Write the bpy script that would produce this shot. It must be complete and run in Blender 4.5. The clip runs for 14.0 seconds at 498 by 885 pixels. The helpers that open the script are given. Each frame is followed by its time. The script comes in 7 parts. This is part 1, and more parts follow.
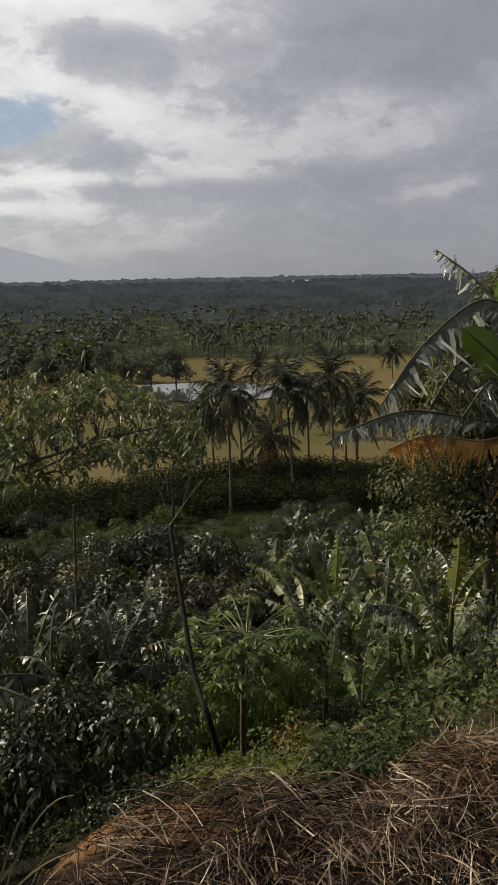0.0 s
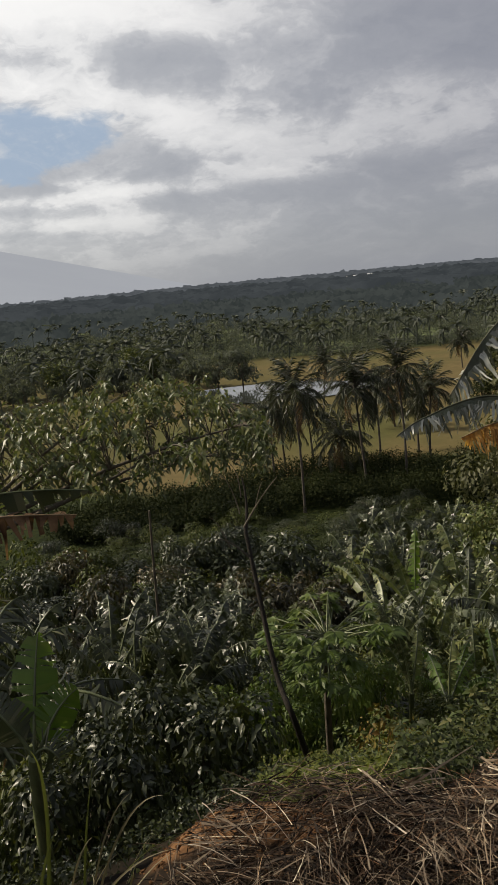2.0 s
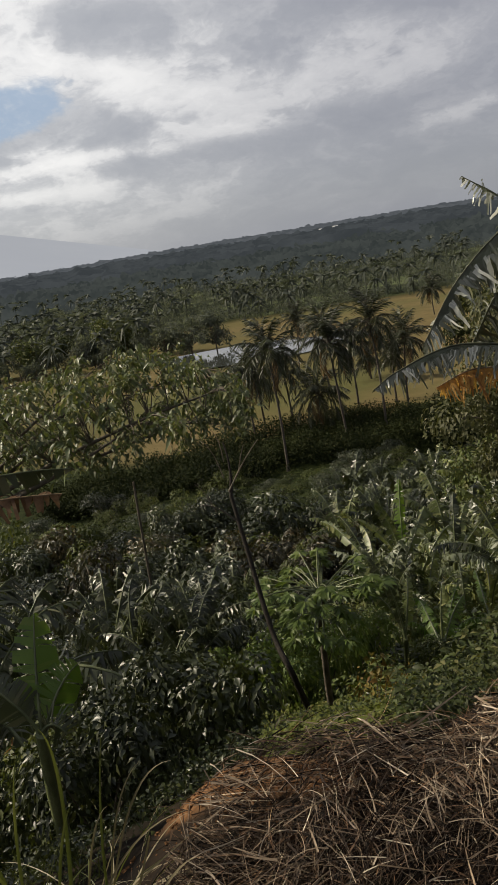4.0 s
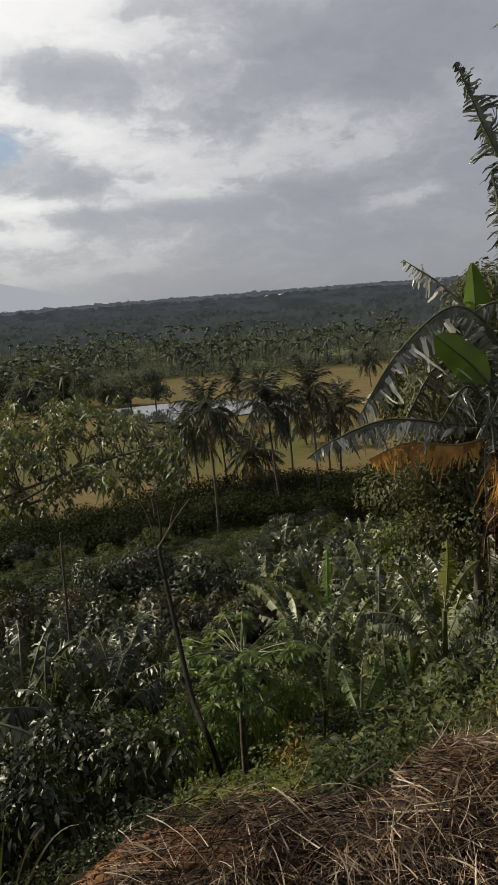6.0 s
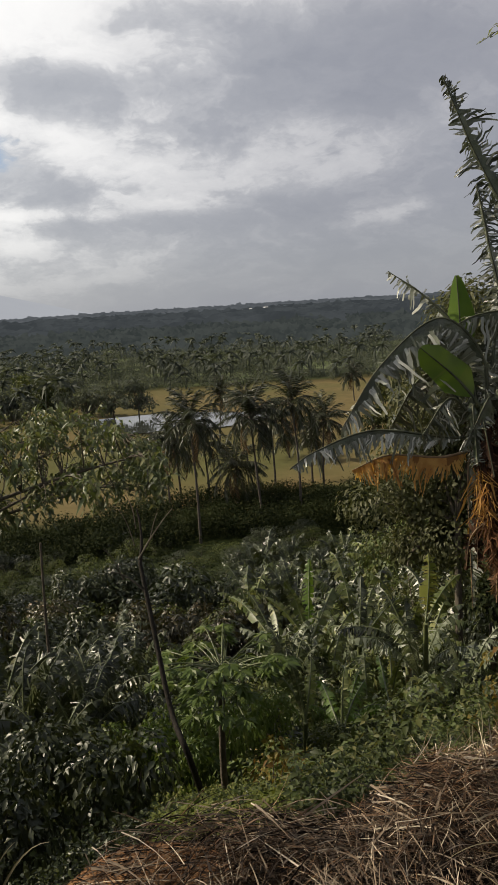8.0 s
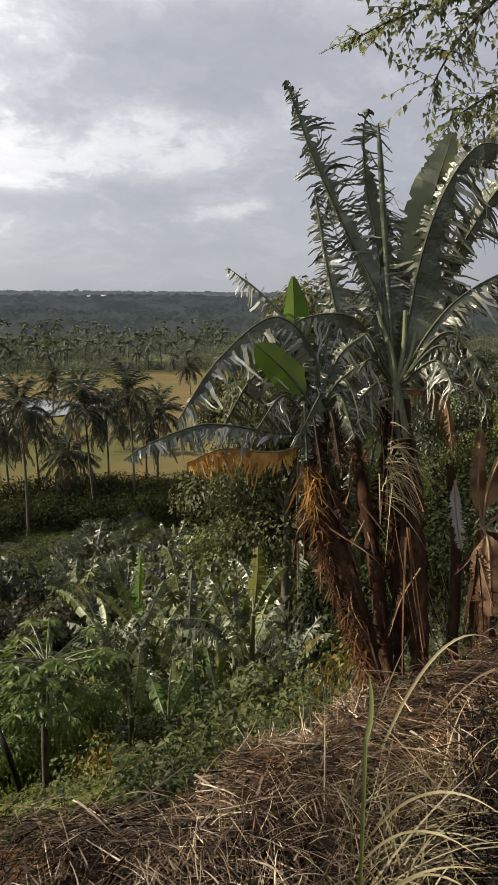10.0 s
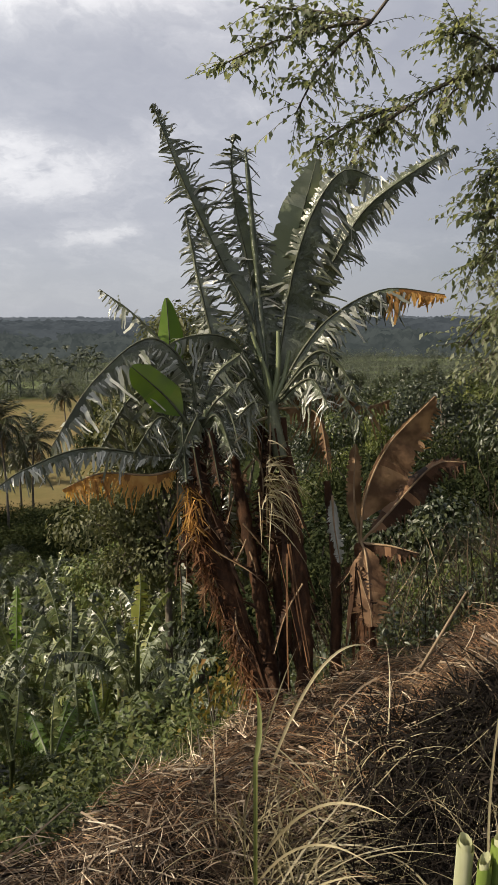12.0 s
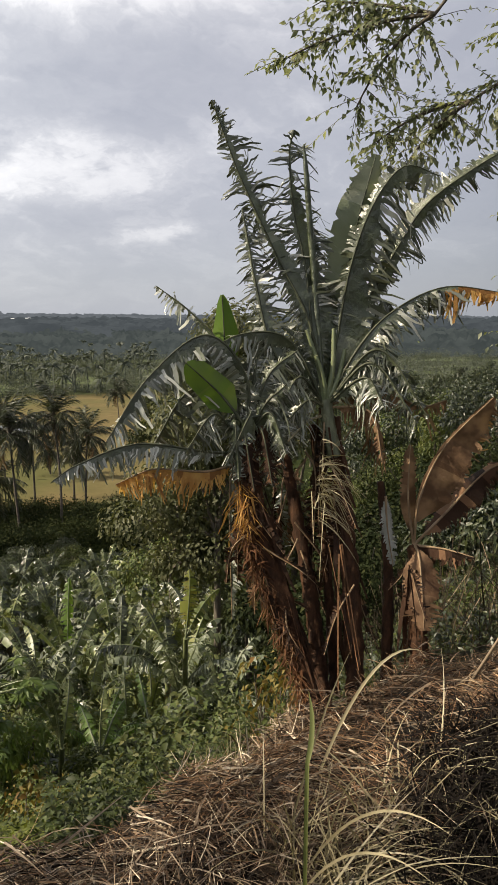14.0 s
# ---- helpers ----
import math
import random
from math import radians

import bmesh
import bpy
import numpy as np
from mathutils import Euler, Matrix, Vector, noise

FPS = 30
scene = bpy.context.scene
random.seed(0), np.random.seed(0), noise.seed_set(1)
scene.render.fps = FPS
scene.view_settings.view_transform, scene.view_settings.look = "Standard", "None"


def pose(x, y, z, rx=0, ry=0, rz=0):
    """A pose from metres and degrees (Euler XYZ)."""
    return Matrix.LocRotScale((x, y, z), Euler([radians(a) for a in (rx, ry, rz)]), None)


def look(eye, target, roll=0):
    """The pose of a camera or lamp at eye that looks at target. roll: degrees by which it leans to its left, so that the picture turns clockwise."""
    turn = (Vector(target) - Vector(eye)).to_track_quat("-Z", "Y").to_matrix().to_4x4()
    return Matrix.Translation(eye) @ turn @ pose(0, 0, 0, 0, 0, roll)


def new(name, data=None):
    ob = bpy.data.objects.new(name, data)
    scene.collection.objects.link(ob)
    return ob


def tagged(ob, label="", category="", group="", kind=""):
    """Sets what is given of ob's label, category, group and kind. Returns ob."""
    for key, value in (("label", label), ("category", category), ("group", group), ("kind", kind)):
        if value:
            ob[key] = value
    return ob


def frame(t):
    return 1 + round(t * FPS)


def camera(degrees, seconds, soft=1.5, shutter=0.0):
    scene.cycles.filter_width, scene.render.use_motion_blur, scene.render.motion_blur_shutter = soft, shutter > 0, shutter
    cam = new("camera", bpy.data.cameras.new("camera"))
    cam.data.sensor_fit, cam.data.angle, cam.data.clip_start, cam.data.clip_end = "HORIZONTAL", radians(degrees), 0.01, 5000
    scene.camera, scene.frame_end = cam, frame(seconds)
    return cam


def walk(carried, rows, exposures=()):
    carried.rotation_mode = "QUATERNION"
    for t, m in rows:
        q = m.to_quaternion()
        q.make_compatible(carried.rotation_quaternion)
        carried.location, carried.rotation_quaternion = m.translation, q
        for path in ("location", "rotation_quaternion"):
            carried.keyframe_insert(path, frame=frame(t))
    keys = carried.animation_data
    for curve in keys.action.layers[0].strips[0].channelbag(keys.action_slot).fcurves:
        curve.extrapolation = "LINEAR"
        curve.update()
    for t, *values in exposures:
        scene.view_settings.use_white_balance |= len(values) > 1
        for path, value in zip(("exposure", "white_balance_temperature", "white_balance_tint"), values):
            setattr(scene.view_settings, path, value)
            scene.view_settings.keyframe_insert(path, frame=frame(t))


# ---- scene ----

# ---- camera and its walk ----
cam = camera(35.0, 14.0, soft=1.5)
EYE = Vector((0.0, 0.0, 1.6))

# seconds, x, y, z, degrees to the right of +y, degrees down, roll
PATH = (
    (0.0, 0.017, 0.012, 1.605, 0.01, 11.78, -1.18),
    (0.5, 0.016, 0.013, 1.604, -1.89, 11.52, -1.57),
    (1.0, 0.014, 0.018, 1.602, 1.28, 11.83, -1.68),
    (1.5, 0.019, 0.014, 1.600, -2.77, 11.56, -3.67),
    (2.0, 0.020, 0.026, 1.590, -5.17, 11.50, -5.36),
    (2.5, 0.021, 0.016, 1.597, -5.51, 12.06, -6.95),
    (3.0, 0.022, 0.011, 1.605, -6.61, 12.92, -8.62),
    (3.5, 0.023, 0.002, 1.613, -7.34, 13.86, -10.05),
    (4.0, 0.025, 0.004, 1.612, -4.05, 14.40, -9.61),
    (4.2, 0.024, 0.003, 1.614, -1.35, 14.29, -8.82),
    (4.6, 0.024, -0.002, 1.617, 1.10, 13.60, -7.40),
    (6.3, 0.023, -0.024, 1.626, 1.25, 10.22, -4.35),
    (6.5, 0.023, -0.024, 1.628, 1.44, 10.00, -4.42),
    (7.0, 0.026, -0.021, 1.625, 2.24, 9.85, -4.12),
    (9.3, 0.016, 0.051, 1.579, 3.30, 10.35, -2.74),
    (9.5, 0.014, 0.034, 1.589, 5.38, 10.63, -1.37),
    (10.0, 0.027, 0.020, 1.597, 14.73, 10.74, 0.34),
    (10.5, 0.038, 0.028, 1.593, 19.39, 10.79, 1.43),
    (11.0, 0.058, 0.020, 1.591, 25.49, 10.56, 1.91),
    (11.5, 0.064, 0.015, 1.589, 24.76, 10.00, 0.03),
    (12.0, 0.033, 0.036, 1.577, 23.63, 8.98, -0.09),
    (12.5, 0.049, 0.004, 1.590, 24.23, 7.96, 0.20),
    (13.0, 0.055, 0.013, 1.580, 25.07, 7.69, 0.28),
    (13.5, 0.027, 0.033, 1.584, 22.08, 7.47, 0.12),
    (14.0, 0.029, 0.065, 1.572, 19.91, 9.12, 0.35),
)


def aim(x, y, z, yaw, down, roll):
    a, b = radians(yaw), radians(-down)
    way = Vector((math.sin(a) * math.cos(b), math.cos(a) * math.cos(b), math.sin(b)))
    return look((x, y, z), Vector((x, y, z)) + way, roll)


walk(cam, [(r[0], aim(*r[1:])) for r in PATH], exposures=((0, -0.1), (2.0, -0.06), (2.5, -0.02), (3.0, -0.1), (3.5, 0.08), (4.2, 0.0), (6.5, -0.02), (7.0, 0.04), (9.3, 0.08), (10.0, 0.55), (11.0, 0.74), (12.0, 0.62), (13.0, 0.68), (14.0, 0.7)))

# ---- sky, sun ----
SUN_AZ, SUN_EL = radians(-80.0), radians(36.0)
SUN_WAY = Vector((math.sin(SUN_AZ) * math.cos(SUN_EL), math.cos(SUN_AZ) * math.cos(SUN_EL), math.sin(SUN_EL)))


class Nodes:
    """Short hand for building node trees."""

    def __init__(self, tree):
        self.t = tree

    def n(self, kind, **props):
        node = self.t.nodes.new(kind)
        for k, v in props.items():
            if k == "ins":
                for key, val in v.items():
                    self.plug(node, key, val)
            elif k == "noise_dimensions":
                node.noise_dimensions = v
            elif k == "operation":
                node.operation = v
            elif k == "data_type":
                node.data_type = v
            elif k == "blend_type":
                node.blend_type = v
            elif k == "feature":
                node.feature = v
        return node

    def plug(self, node, key, val):
        sock = node.inputs[key]
        if isinstance(val, bpy.types.NodeSocket):
            self.t.links.new(val, sock)
        else:
            sock.default_value = val

    def math(self, op, a, b=0.0, c=0.0, clamp=False):
        m = self.n("ShaderNodeMath", operation=op, ins={0: a, 1: b, 2: c})
        m.use_clamp = clamp
        return m.outputs[0]

    def smooth(self, v, lo, hi, to0=0.0, to1=1.0):
        m = self.n("ShaderNodeMapRange", ins={0: v, 1: lo, 2: hi, 3: to0, 4: to1})
        m.interpolation_type = "SMOOTHSTEP"
        return m.outputs[0]

    def mix(self, f, a, b):
        m = self.n("ShaderNodeMix", data_type="RGBA", ins={0: f, 6: a, 7: b})
        return m.outputs[2]

    def noise(self, vec, scale, detail=4.0, rough=0.55, distort=0.0):
        m = self.n("ShaderNodeTexNoise", ins={"Scale": scale, "Detail": detail, "Roughness": rough, "Distortion": distort})
        if vec is not None:
            self.t.links.new(vec, m.inputs["Vector"])
        return m.outputs[0]

    def combine(self, x, y, z):
        return self.n("ShaderNodeCombineXYZ", ins={0: x, 1: y, 2: z}).outputs[0]


def rgb(r, g, b):
    return (r, g, b, 1.0)


def build_world():
    world = bpy.data.worlds.new("sky")
    scene.world = world
    world.use_nodes = True
    tree = world.node_tree
    tree.nodes.clear()
    k = Nodes(tree)
    sky = k.n("ShaderNodeTexSky")
    sky.sky_type, sky.sun_disc, sky.sun_elevation, sky.sun_rotation = "NISHITA", False, SUN_EL, SUN_AZ
    way = k.n("ShaderNodeTexCoord").outputs["Generated"]
    sep = k.n("ShaderNodeSeparateXYZ", ins={0: way})
    x, y, z = sep.outputs
    zz = k.math("MAXIMUM", z, 0.0)
    # cloud deck seen in perspective
    d = k.math("ADD", zz, 0.42)
    u, v = k.math("DIVIDE", x, d), k.math("DIVIDE", y, d)
    warp = k.n("ShaderNodeTexNoise", ins={"Vector": k.combine(u, v, 7.0), "Scale": 3.2, "Detail": 5.0, "Roughness": 0.6})
    off = k.n("ShaderNodeVectorMath", operation="SUBTRACT", ins={0: warp.outputs["Color"], 1: (0.5, 0.5, 0.5)}).outputs[0]
    shift = k.n("ShaderNodeSeparateXYZ", ins={0: off}).outputs
    off = k.n("ShaderNodeVectorMath", operation="SCALE", ins={0: off, "Scale": 0.4}).outputs[0]
    deck = k.n("ShaderNodeVectorMath", operation="ADD", ins={0: k.combine(u, v, 1.4), 1: off}).outputs[0]
    big = k.noise(deck, 1.6, 4.0, 0.5)
    puff = k.noise(deck, 4.6, 8.0, 0.6)
    az = k.math("ADD", k.math("ARCTAN2", x, y), k.math("MULTIPLY", shift[0], 0.16))
    el = k.math("ADD", z, k.math("MULTIPLY", shift[1], 0.075))
    body = k.math("ADD", k.math("MULTIPLY", k.math("SUBTRACT", big, 0.5), 1.1), k.math("MULTIPLY", k.math("SUBTRACT", puff, 0.5), 1.15))
    body = k.math("ADD", body, 0.42)
    # banks of cloud: bearing and height (radians), their spread, slope, and how much brighter or darker than the deck
    for a0, e0, sa, se, lean, amp in ((-0.25, 0.34, 0.17, 0.055, 0.0, 0.42), (-0.08, 0.255, 0.16, 0.016, -0.08, -0.16), (-0.13, 0.185, 0.15, 0.020, -0.22, 0.42), (0.12, 0.165, 0.12, 0.036, 0.05, 0.36),
                                (0.20, 0.26, 0.14, 0.040, 0.05, -0.30), (-0.24, 0.118, 0.15, 0.010, 0.06, 0.42), (-0.30, 0.083, 0.10, 0.010, 0.0, 0.26), (0.21, 0.098, 0.06, 0.009, 0.12, 0.26),
                                (0.15, 0.38, 0.4, 0.045, 0.0, 0.40), (0.6, 0.18, 0.25, 0.12, 0.0, -0.16), (0.02, 0.105, 0.2, 0.018, 0.0, -0.10)):
        du = k.math("DIVIDE", k.math("SUBTRACT", az, a0), sa)
        dv = k.math("DIVIDE", k.math("SUBTRACT", k.math("SUBTRACT", el, e0), k.math("MULTIPLY", k.math("SUBTRACT", az, a0), lean)), se)
        g = k.math("EXPONENT", k.math("MULTIPLY", k.math("ADD", k.math("MULTIPLY", du, du), k.math("MULTIPLY", dv, dv)), -0.7))
        body = k.math("ADD", body, k.math("MULTIPLY", g, amp))
    toward = k.n("ShaderNodeVectorMath", operation="DOT_PRODUCT", ins={0: way, 1: tuple(SUN_WAY)}).outputs["Value"]
    glow = k.smooth(toward, 0.0, 0.56)
    shade = k.n("ShaderNodeValToRGB", ins={0: body})
    ramp = shade.color_ramp
    for pos, val in ((0.10, 0.0), (0.36, 0.14), (0.52, 0.36), (0.64, 0.72), (0.80, 0.93), (0.98, 1.0)):
        e = ramp.elements.new(pos)
        e.color = (val, val, val, 1)
    ramp.elements.remove(ramp.elements[0])
    ramp.elements.remove(ramp.elements[-1])
    dark = k.mix(glow, rgb(0.285, 0.29, 0.33), rgb(0.40, 0.41, 0.44))
    lit = k.mix(glow, rgb(0.575, 0.565, 0.58), rgb(1.05, 1.03, 1.0))
    cloud = k.mix(shade.outputs[0], dark, lit)
    blue = k.n("ShaderNodeMix", data_type="RGBA", blend_type="MULTIPLY", ins={0: 1.0, 6: sky.outputs[0], 7: rgb(0.12, 0.12, 0.12)}).outputs[2]
    # a gap in the cloud low to the left, where blue shows
    gu = k.math("DIVIDE", k.math("ADD", az, 0.335), 0.105)
    gv = k.math("DIVIDE", k.math("SUBTRACT", k.math("ADD", el, k.math("MULTIPLY", az, 0.05)), 0.163), 0.033)
    r2 = k.math("ADD", k.math("MULTIPLY", gu, gu), k.math("MULTIPLY", gv, gv))
    gap = k.math("MULTIPLY", k.smooth(k.math("ADD", r2, k.math("MULTIPLY", k.math("SUBTRACT", puff, 0.5), 2.5)), 1.5, 0.7), 0.85)
    col = k.mix(gap, cloud, k.mix(k.smooth(puff, 0.42, 0.62), rgb(0.36, 0.46, 0.60), rgb(0.55, 0.6, 0.67)))
    # even grey veil above the horizon; clouds opposite the sun dimmed for contrast
    veil = k.smooth(z, 0.12, 0.0)
    col = k.mix(k.math("MULTIPLY", veil, 0.8), col, k.mix(glow, rgb(0.295, 0.31, 0.345), rgb(0.43, 0.44, 0.46)))
    away = k.smooth(toward, 0.0, -0.7)
    col = k.mix(k.math("MULTIPLY", away, 0.7), col, rgb(0.09, 0.10, 0.12))
    # the unseen deck overhead is darkened to weaken the sky's fill light
    col = k.mix(k.math("MULTIPLY", k.smooth(z, 0.5, 0.8), 0.65), col, rgb(0.17, 0.18, 0.2))
    col = k.mix(k.math("MULTIPLY", k.smooth(z, -0.02, -0.2), 0.9), col, rgb(0.05, 0.06, 0.04))
    both = k.n("ShaderNodeMix", data_type="RGBA", ins={0: 0.93, 6: blue, 7: col}).outputs[2]
    back = k.n("ShaderNodeBackground", ins={0: both, 1: 1.0})
    k.t.links.new(back.outputs[0], k.n("ShaderNodeOutputWorld").inputs[0])


build_world()
sun_data = bpy.data.lights.new("sun", "SUN")
sun_data.energy, sun_data.angle, sun_data.color = 5.0, radians(1.2), (1.0, 0.88, 0.68)
sun = new("sun", sun_data)
sun.matrix_world = look(SUN_WAY * 100, (0, 0, 0))

# ---- materials ----
def material(name, paint, rough=0.6, spec=0.5, through_light=0.0, bump=None, bump_depth=0.3, metal=0.0):
    """paint(k, pos) gives a colour socket or tuple; through_light: share of light that a thin leaf lets through."""
    m = bpy.data.materials.new(name)
    m.use_nodes = True
    tree = m.node_tree
    tree.nodes.clear()
    k = Nodes(tree)
    pos = k.n("ShaderNodeTexCoord").outputs["Object"]
    b = k.n("ShaderNodeBsdfPrincipled")
    col = paint(k, pos)
    k.plug(b, "Base Color", col)
    if callable(rough):
        k.plug(b, "Roughness", rough(k, pos))
    else:
        k.plug(b, "Roughness", rough)
    k.plug(b, "Specular IOR Level", spec)
    k.plug(b, "Metallic", metal)
    if bump:
        h = bump(k, pos)
        bm = k.n("ShaderNodeBump", ins={"Strength": bump_depth, "Distance": 0.02, "Height": h})
        k.t.links.new(bm.outputs[0], b.inputs["Normal"])
    out = k.n("ShaderNodeOutputMaterial")
    if through_light:
        t = k.n("ShaderNodeBsdfTranslucent")
        warm = k.n("ShaderNodeMix", data_type="RGBA", blend_type="MULTIPLY", ins={0: 1.0, 6: col, 7: rgb(1.15, 1.15, 0.65)}).outputs[2]
        k.plug(t, "Color", warm)
        mix = k.n("ShaderNodeMixShader", ins={0: through_light, 1: b.outputs[0], 2: t.outputs[0]})
        k.t.links.new(mix.outputs[0], out.inputs[0])
    else:
        k.t.links.new(b.outputs[0], out.inputs[0])
    return m


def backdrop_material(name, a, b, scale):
    """Glowing backdrop colour that paints the haze of distance into emission."""
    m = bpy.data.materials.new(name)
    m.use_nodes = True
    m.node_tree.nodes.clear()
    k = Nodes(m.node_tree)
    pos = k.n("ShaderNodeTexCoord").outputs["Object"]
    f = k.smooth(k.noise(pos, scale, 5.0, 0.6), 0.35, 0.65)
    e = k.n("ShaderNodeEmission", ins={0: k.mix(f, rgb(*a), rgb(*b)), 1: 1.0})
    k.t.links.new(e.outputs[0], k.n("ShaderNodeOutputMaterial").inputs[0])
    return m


def island(k):
    return k.n("ShaderNodeNewGeometry").outputs["Random Per Island"]


def one(k):
    return k.n("ShaderNodeObjectInfo").outputs["Random"]


def world_pos(k):
    return k.n("ShaderNodeNewGeometry").outputs["Position"]


def leafy(a, b, c, scale=0.35, share=0.35, vary=0.0):
    """Three leaf colours: island to island and in patches through the world; vary: from plant to plant."""
    def paint(k, pos):
        patch = k.smooth(k.noise(world_pos(k), scale, 3.0), 0.35, 0.65)
        base = k.mix(patch, rgb(*a), rgb(*b))
        col = k.mix(k.math("MULTIPLY", k.smooth(island(k), 1.0 - share, 1.0), 0.85), base, rgb(*c))
        if vary:
            lo, hi = 1 - vary, 1 + vary
            tone = k.mix(one(k), rgb(lo, lo, lo), rgb(hi * 1.08, hi, hi * 0.85))
            col = k.n("ShaderNodeMix", data_type="RGBA", blend_type="MULTIPLY", ins={0: 1.0, 6: col, 7: tone}).outputs[2]
        return col
    return paint


def streaky(a, b, scale=18.0, stretch=(1, 1, 0.12)):
    def paint(k, pos):
        v = k.n("ShaderNodeVectorMath", operation="MULTIPLY", ins={0: pos, 1: stretch}).outputs[0]
        f = k.smooth(k.noise(v, scale, 5.0, 0.65), 0.3, 0.7)
        f2 = k.math("MULTIPLY", k.noise(pos, 2.5, 3.0), 0.5)
        return k.mix(k.math("ADD", k.math("MULTIPLY", f, 0.7), f2, clamp=True), rgb(*a), rgb(*b))
    return paint


def patchy(a, b, scale):
    def paint(k, pos):
        return k.mix(k.smooth(k.noise(pos, scale, 5.0, 0.65), 0.3, 0.7), rgb(*a), rgb(*b))
    return paint


def by_island(a, b, c=None):
    def paint(k, pos):
        r = island(k)
        col = k.mix(r, rgb(*a), rgb(*b))
        if c:
            col = k.mix(k.smooth(r, 0.82, 0.86), col, rgb(*c))
        tint = k.noise(world_pos(k), 1.6, 4.0)
        return k.mix(k.smooth(tint, 0.35, 0.75), col, rgb(*[0.5 * q for q in a]))
    return paint


def grain(scale):
    return lambda k, pos: k.noise(pos, scale, 6.0, 0.65)


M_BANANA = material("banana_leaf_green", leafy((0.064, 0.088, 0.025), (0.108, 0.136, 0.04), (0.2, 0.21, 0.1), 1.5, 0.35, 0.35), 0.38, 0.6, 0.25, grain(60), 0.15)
# darker copy of the green, standing for shade on the left slope
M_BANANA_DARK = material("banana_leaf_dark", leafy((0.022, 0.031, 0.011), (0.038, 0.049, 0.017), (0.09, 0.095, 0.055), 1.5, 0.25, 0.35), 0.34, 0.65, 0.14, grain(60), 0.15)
# pale strips paint silvery glints, and waxy undersides, into the leaf colour
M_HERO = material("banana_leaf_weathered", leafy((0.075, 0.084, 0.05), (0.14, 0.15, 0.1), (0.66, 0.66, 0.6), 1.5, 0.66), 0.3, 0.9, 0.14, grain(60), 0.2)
# dimmer copy, fewer painted glints, for leaves dark against the sky
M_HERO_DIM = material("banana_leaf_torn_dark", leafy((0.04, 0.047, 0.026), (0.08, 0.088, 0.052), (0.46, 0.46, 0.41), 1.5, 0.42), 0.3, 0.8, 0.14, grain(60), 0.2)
M_HERO_WEB = material("banana_leaf_weathered_web", leafy((0.035, 0.046, 0.02), (0.085, 0.1, 0.052), (0.2, 0.21, 0.15), 9.0, 0.12), 0.3, 0.9, 0.14, grain(22), 0.7)
M_BANANA_YOUNG = material("banana_leaf_young", leafy((0.08, 0.14, 0.018), (0.11, 0.175, 0.026), (0.13, 0.17, 0.035), 3.0, 0.2), 0.42, 0.5, 0.4, grain(60), 0.1)
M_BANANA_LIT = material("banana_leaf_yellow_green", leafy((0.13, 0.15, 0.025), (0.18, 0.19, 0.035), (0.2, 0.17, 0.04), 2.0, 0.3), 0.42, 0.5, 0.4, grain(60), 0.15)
M_BANANA_DEAD = material("banana_leaf_dead", leafy((0.09, 0.048, 0.025), (0.25, 0.15, 0.085), (0.12, 0.062, 0.033), 7.0, 0.1), 0.75, 0.3, 0.3, grain(40), 0.4)
M_BANANA_ORANGE = material("banana_leaf_rust", leafy((0.42, 0.22, 0.065), (0.55, 0.33, 0.105), (0.2, 0.09, 0.03), 14.0, 0.4), 0.7, 0.3, 0.45, grain(40), 0.4)
M_RIB = material("leaf_rib", patchy((0.06, 0.075, 0.03), (0.12, 0.135, 0.06), 8.0), 0.4, 0.5)
M_RIB_HERO = material("leaf_rib_weathered", patchy((0.022, 0.026, 0.013), (0.075, 0.08, 0.045), 14.0), 0.55, 0.35)
M_RIB_DEAD = material("leaf_rib_dry", patchy((0.16, 0.1, 0.05), (0.28, 0.2, 0.12), 8.0), 0.7, 0.3)
M_STEM = material("pseudostem", streaky((0.008, 0.005, 0.0035), (0.07, 0.032, 0.015), 26.0, (1, 1, 0.2)), 0.75, 0.15, 0, grain(30), 0.6)
# a much darker brown than the dry sheath
M_SHEATH_DARK = material("rotten_sheath", by_island((0.02, 0.011, 0.007), (0.085, 0.04, 0.02), (0.2, 0.11, 0.06)), 0.75, 0.2, 0.1, grain(50), 0.4)
M_SHEATH_PALE = material("pale_sheath", streaky((0.14, 0.14, 0.11), (0.34, 0.34, 0.3), 20.0), 0.5, 0.4, 0, grain(40), 0.4)
M_BANANA_PALE = material("banana_leaf_pale", leafy((0.12, 0.142, 0.085), (0.18, 0.2, 0.13), (0.34, 0.35, 0.28), 2.0, 0.3), 0.42, 0.5, 0.25, grain(60), 0.2)
M_PETIOLE = material("leaf_stalk", streaky((0.10, 0.125, 0.055), (0.2, 0.22, 0.12)), 0.4, 0.5)
M_NECK = material("leaf_sheath_pale", streaky((0.05, 0.06, 0.028), (0.17, 0.18, 0.11), 30.0), 0.5, 0.4, 0, grain(40), 0.4)
M_STEM_GREEN = material("pseudostem_green", streaky((0.06, 0.08, 0.03), (0.14, 0.15, 0.06)), 0.5, 0.4, 0, grain(30), 0.4)
M_FIBRE = material("red_fibre", by_island((0.11, 0.05, 0.026), (0.27, 0.13, 0.06), (0.42, 0.28, 0.16)), 0.85, 0.15, 0.2)
M_SHEATH = material("dry_sheath", by_island((0.10, 0.05, 0.025), (0.2, 0.105, 0.05), (0.34, 0.22, 0.12)), 0.8, 0.2, 0.15, grain(50), 0.4)
M_WEED = material("dead_weed", by_island((0.02, 0.014, 0.009), (0.075, 0.05, 0.03), (0.2, 0.15, 0.1)), 0.8, 0.2)
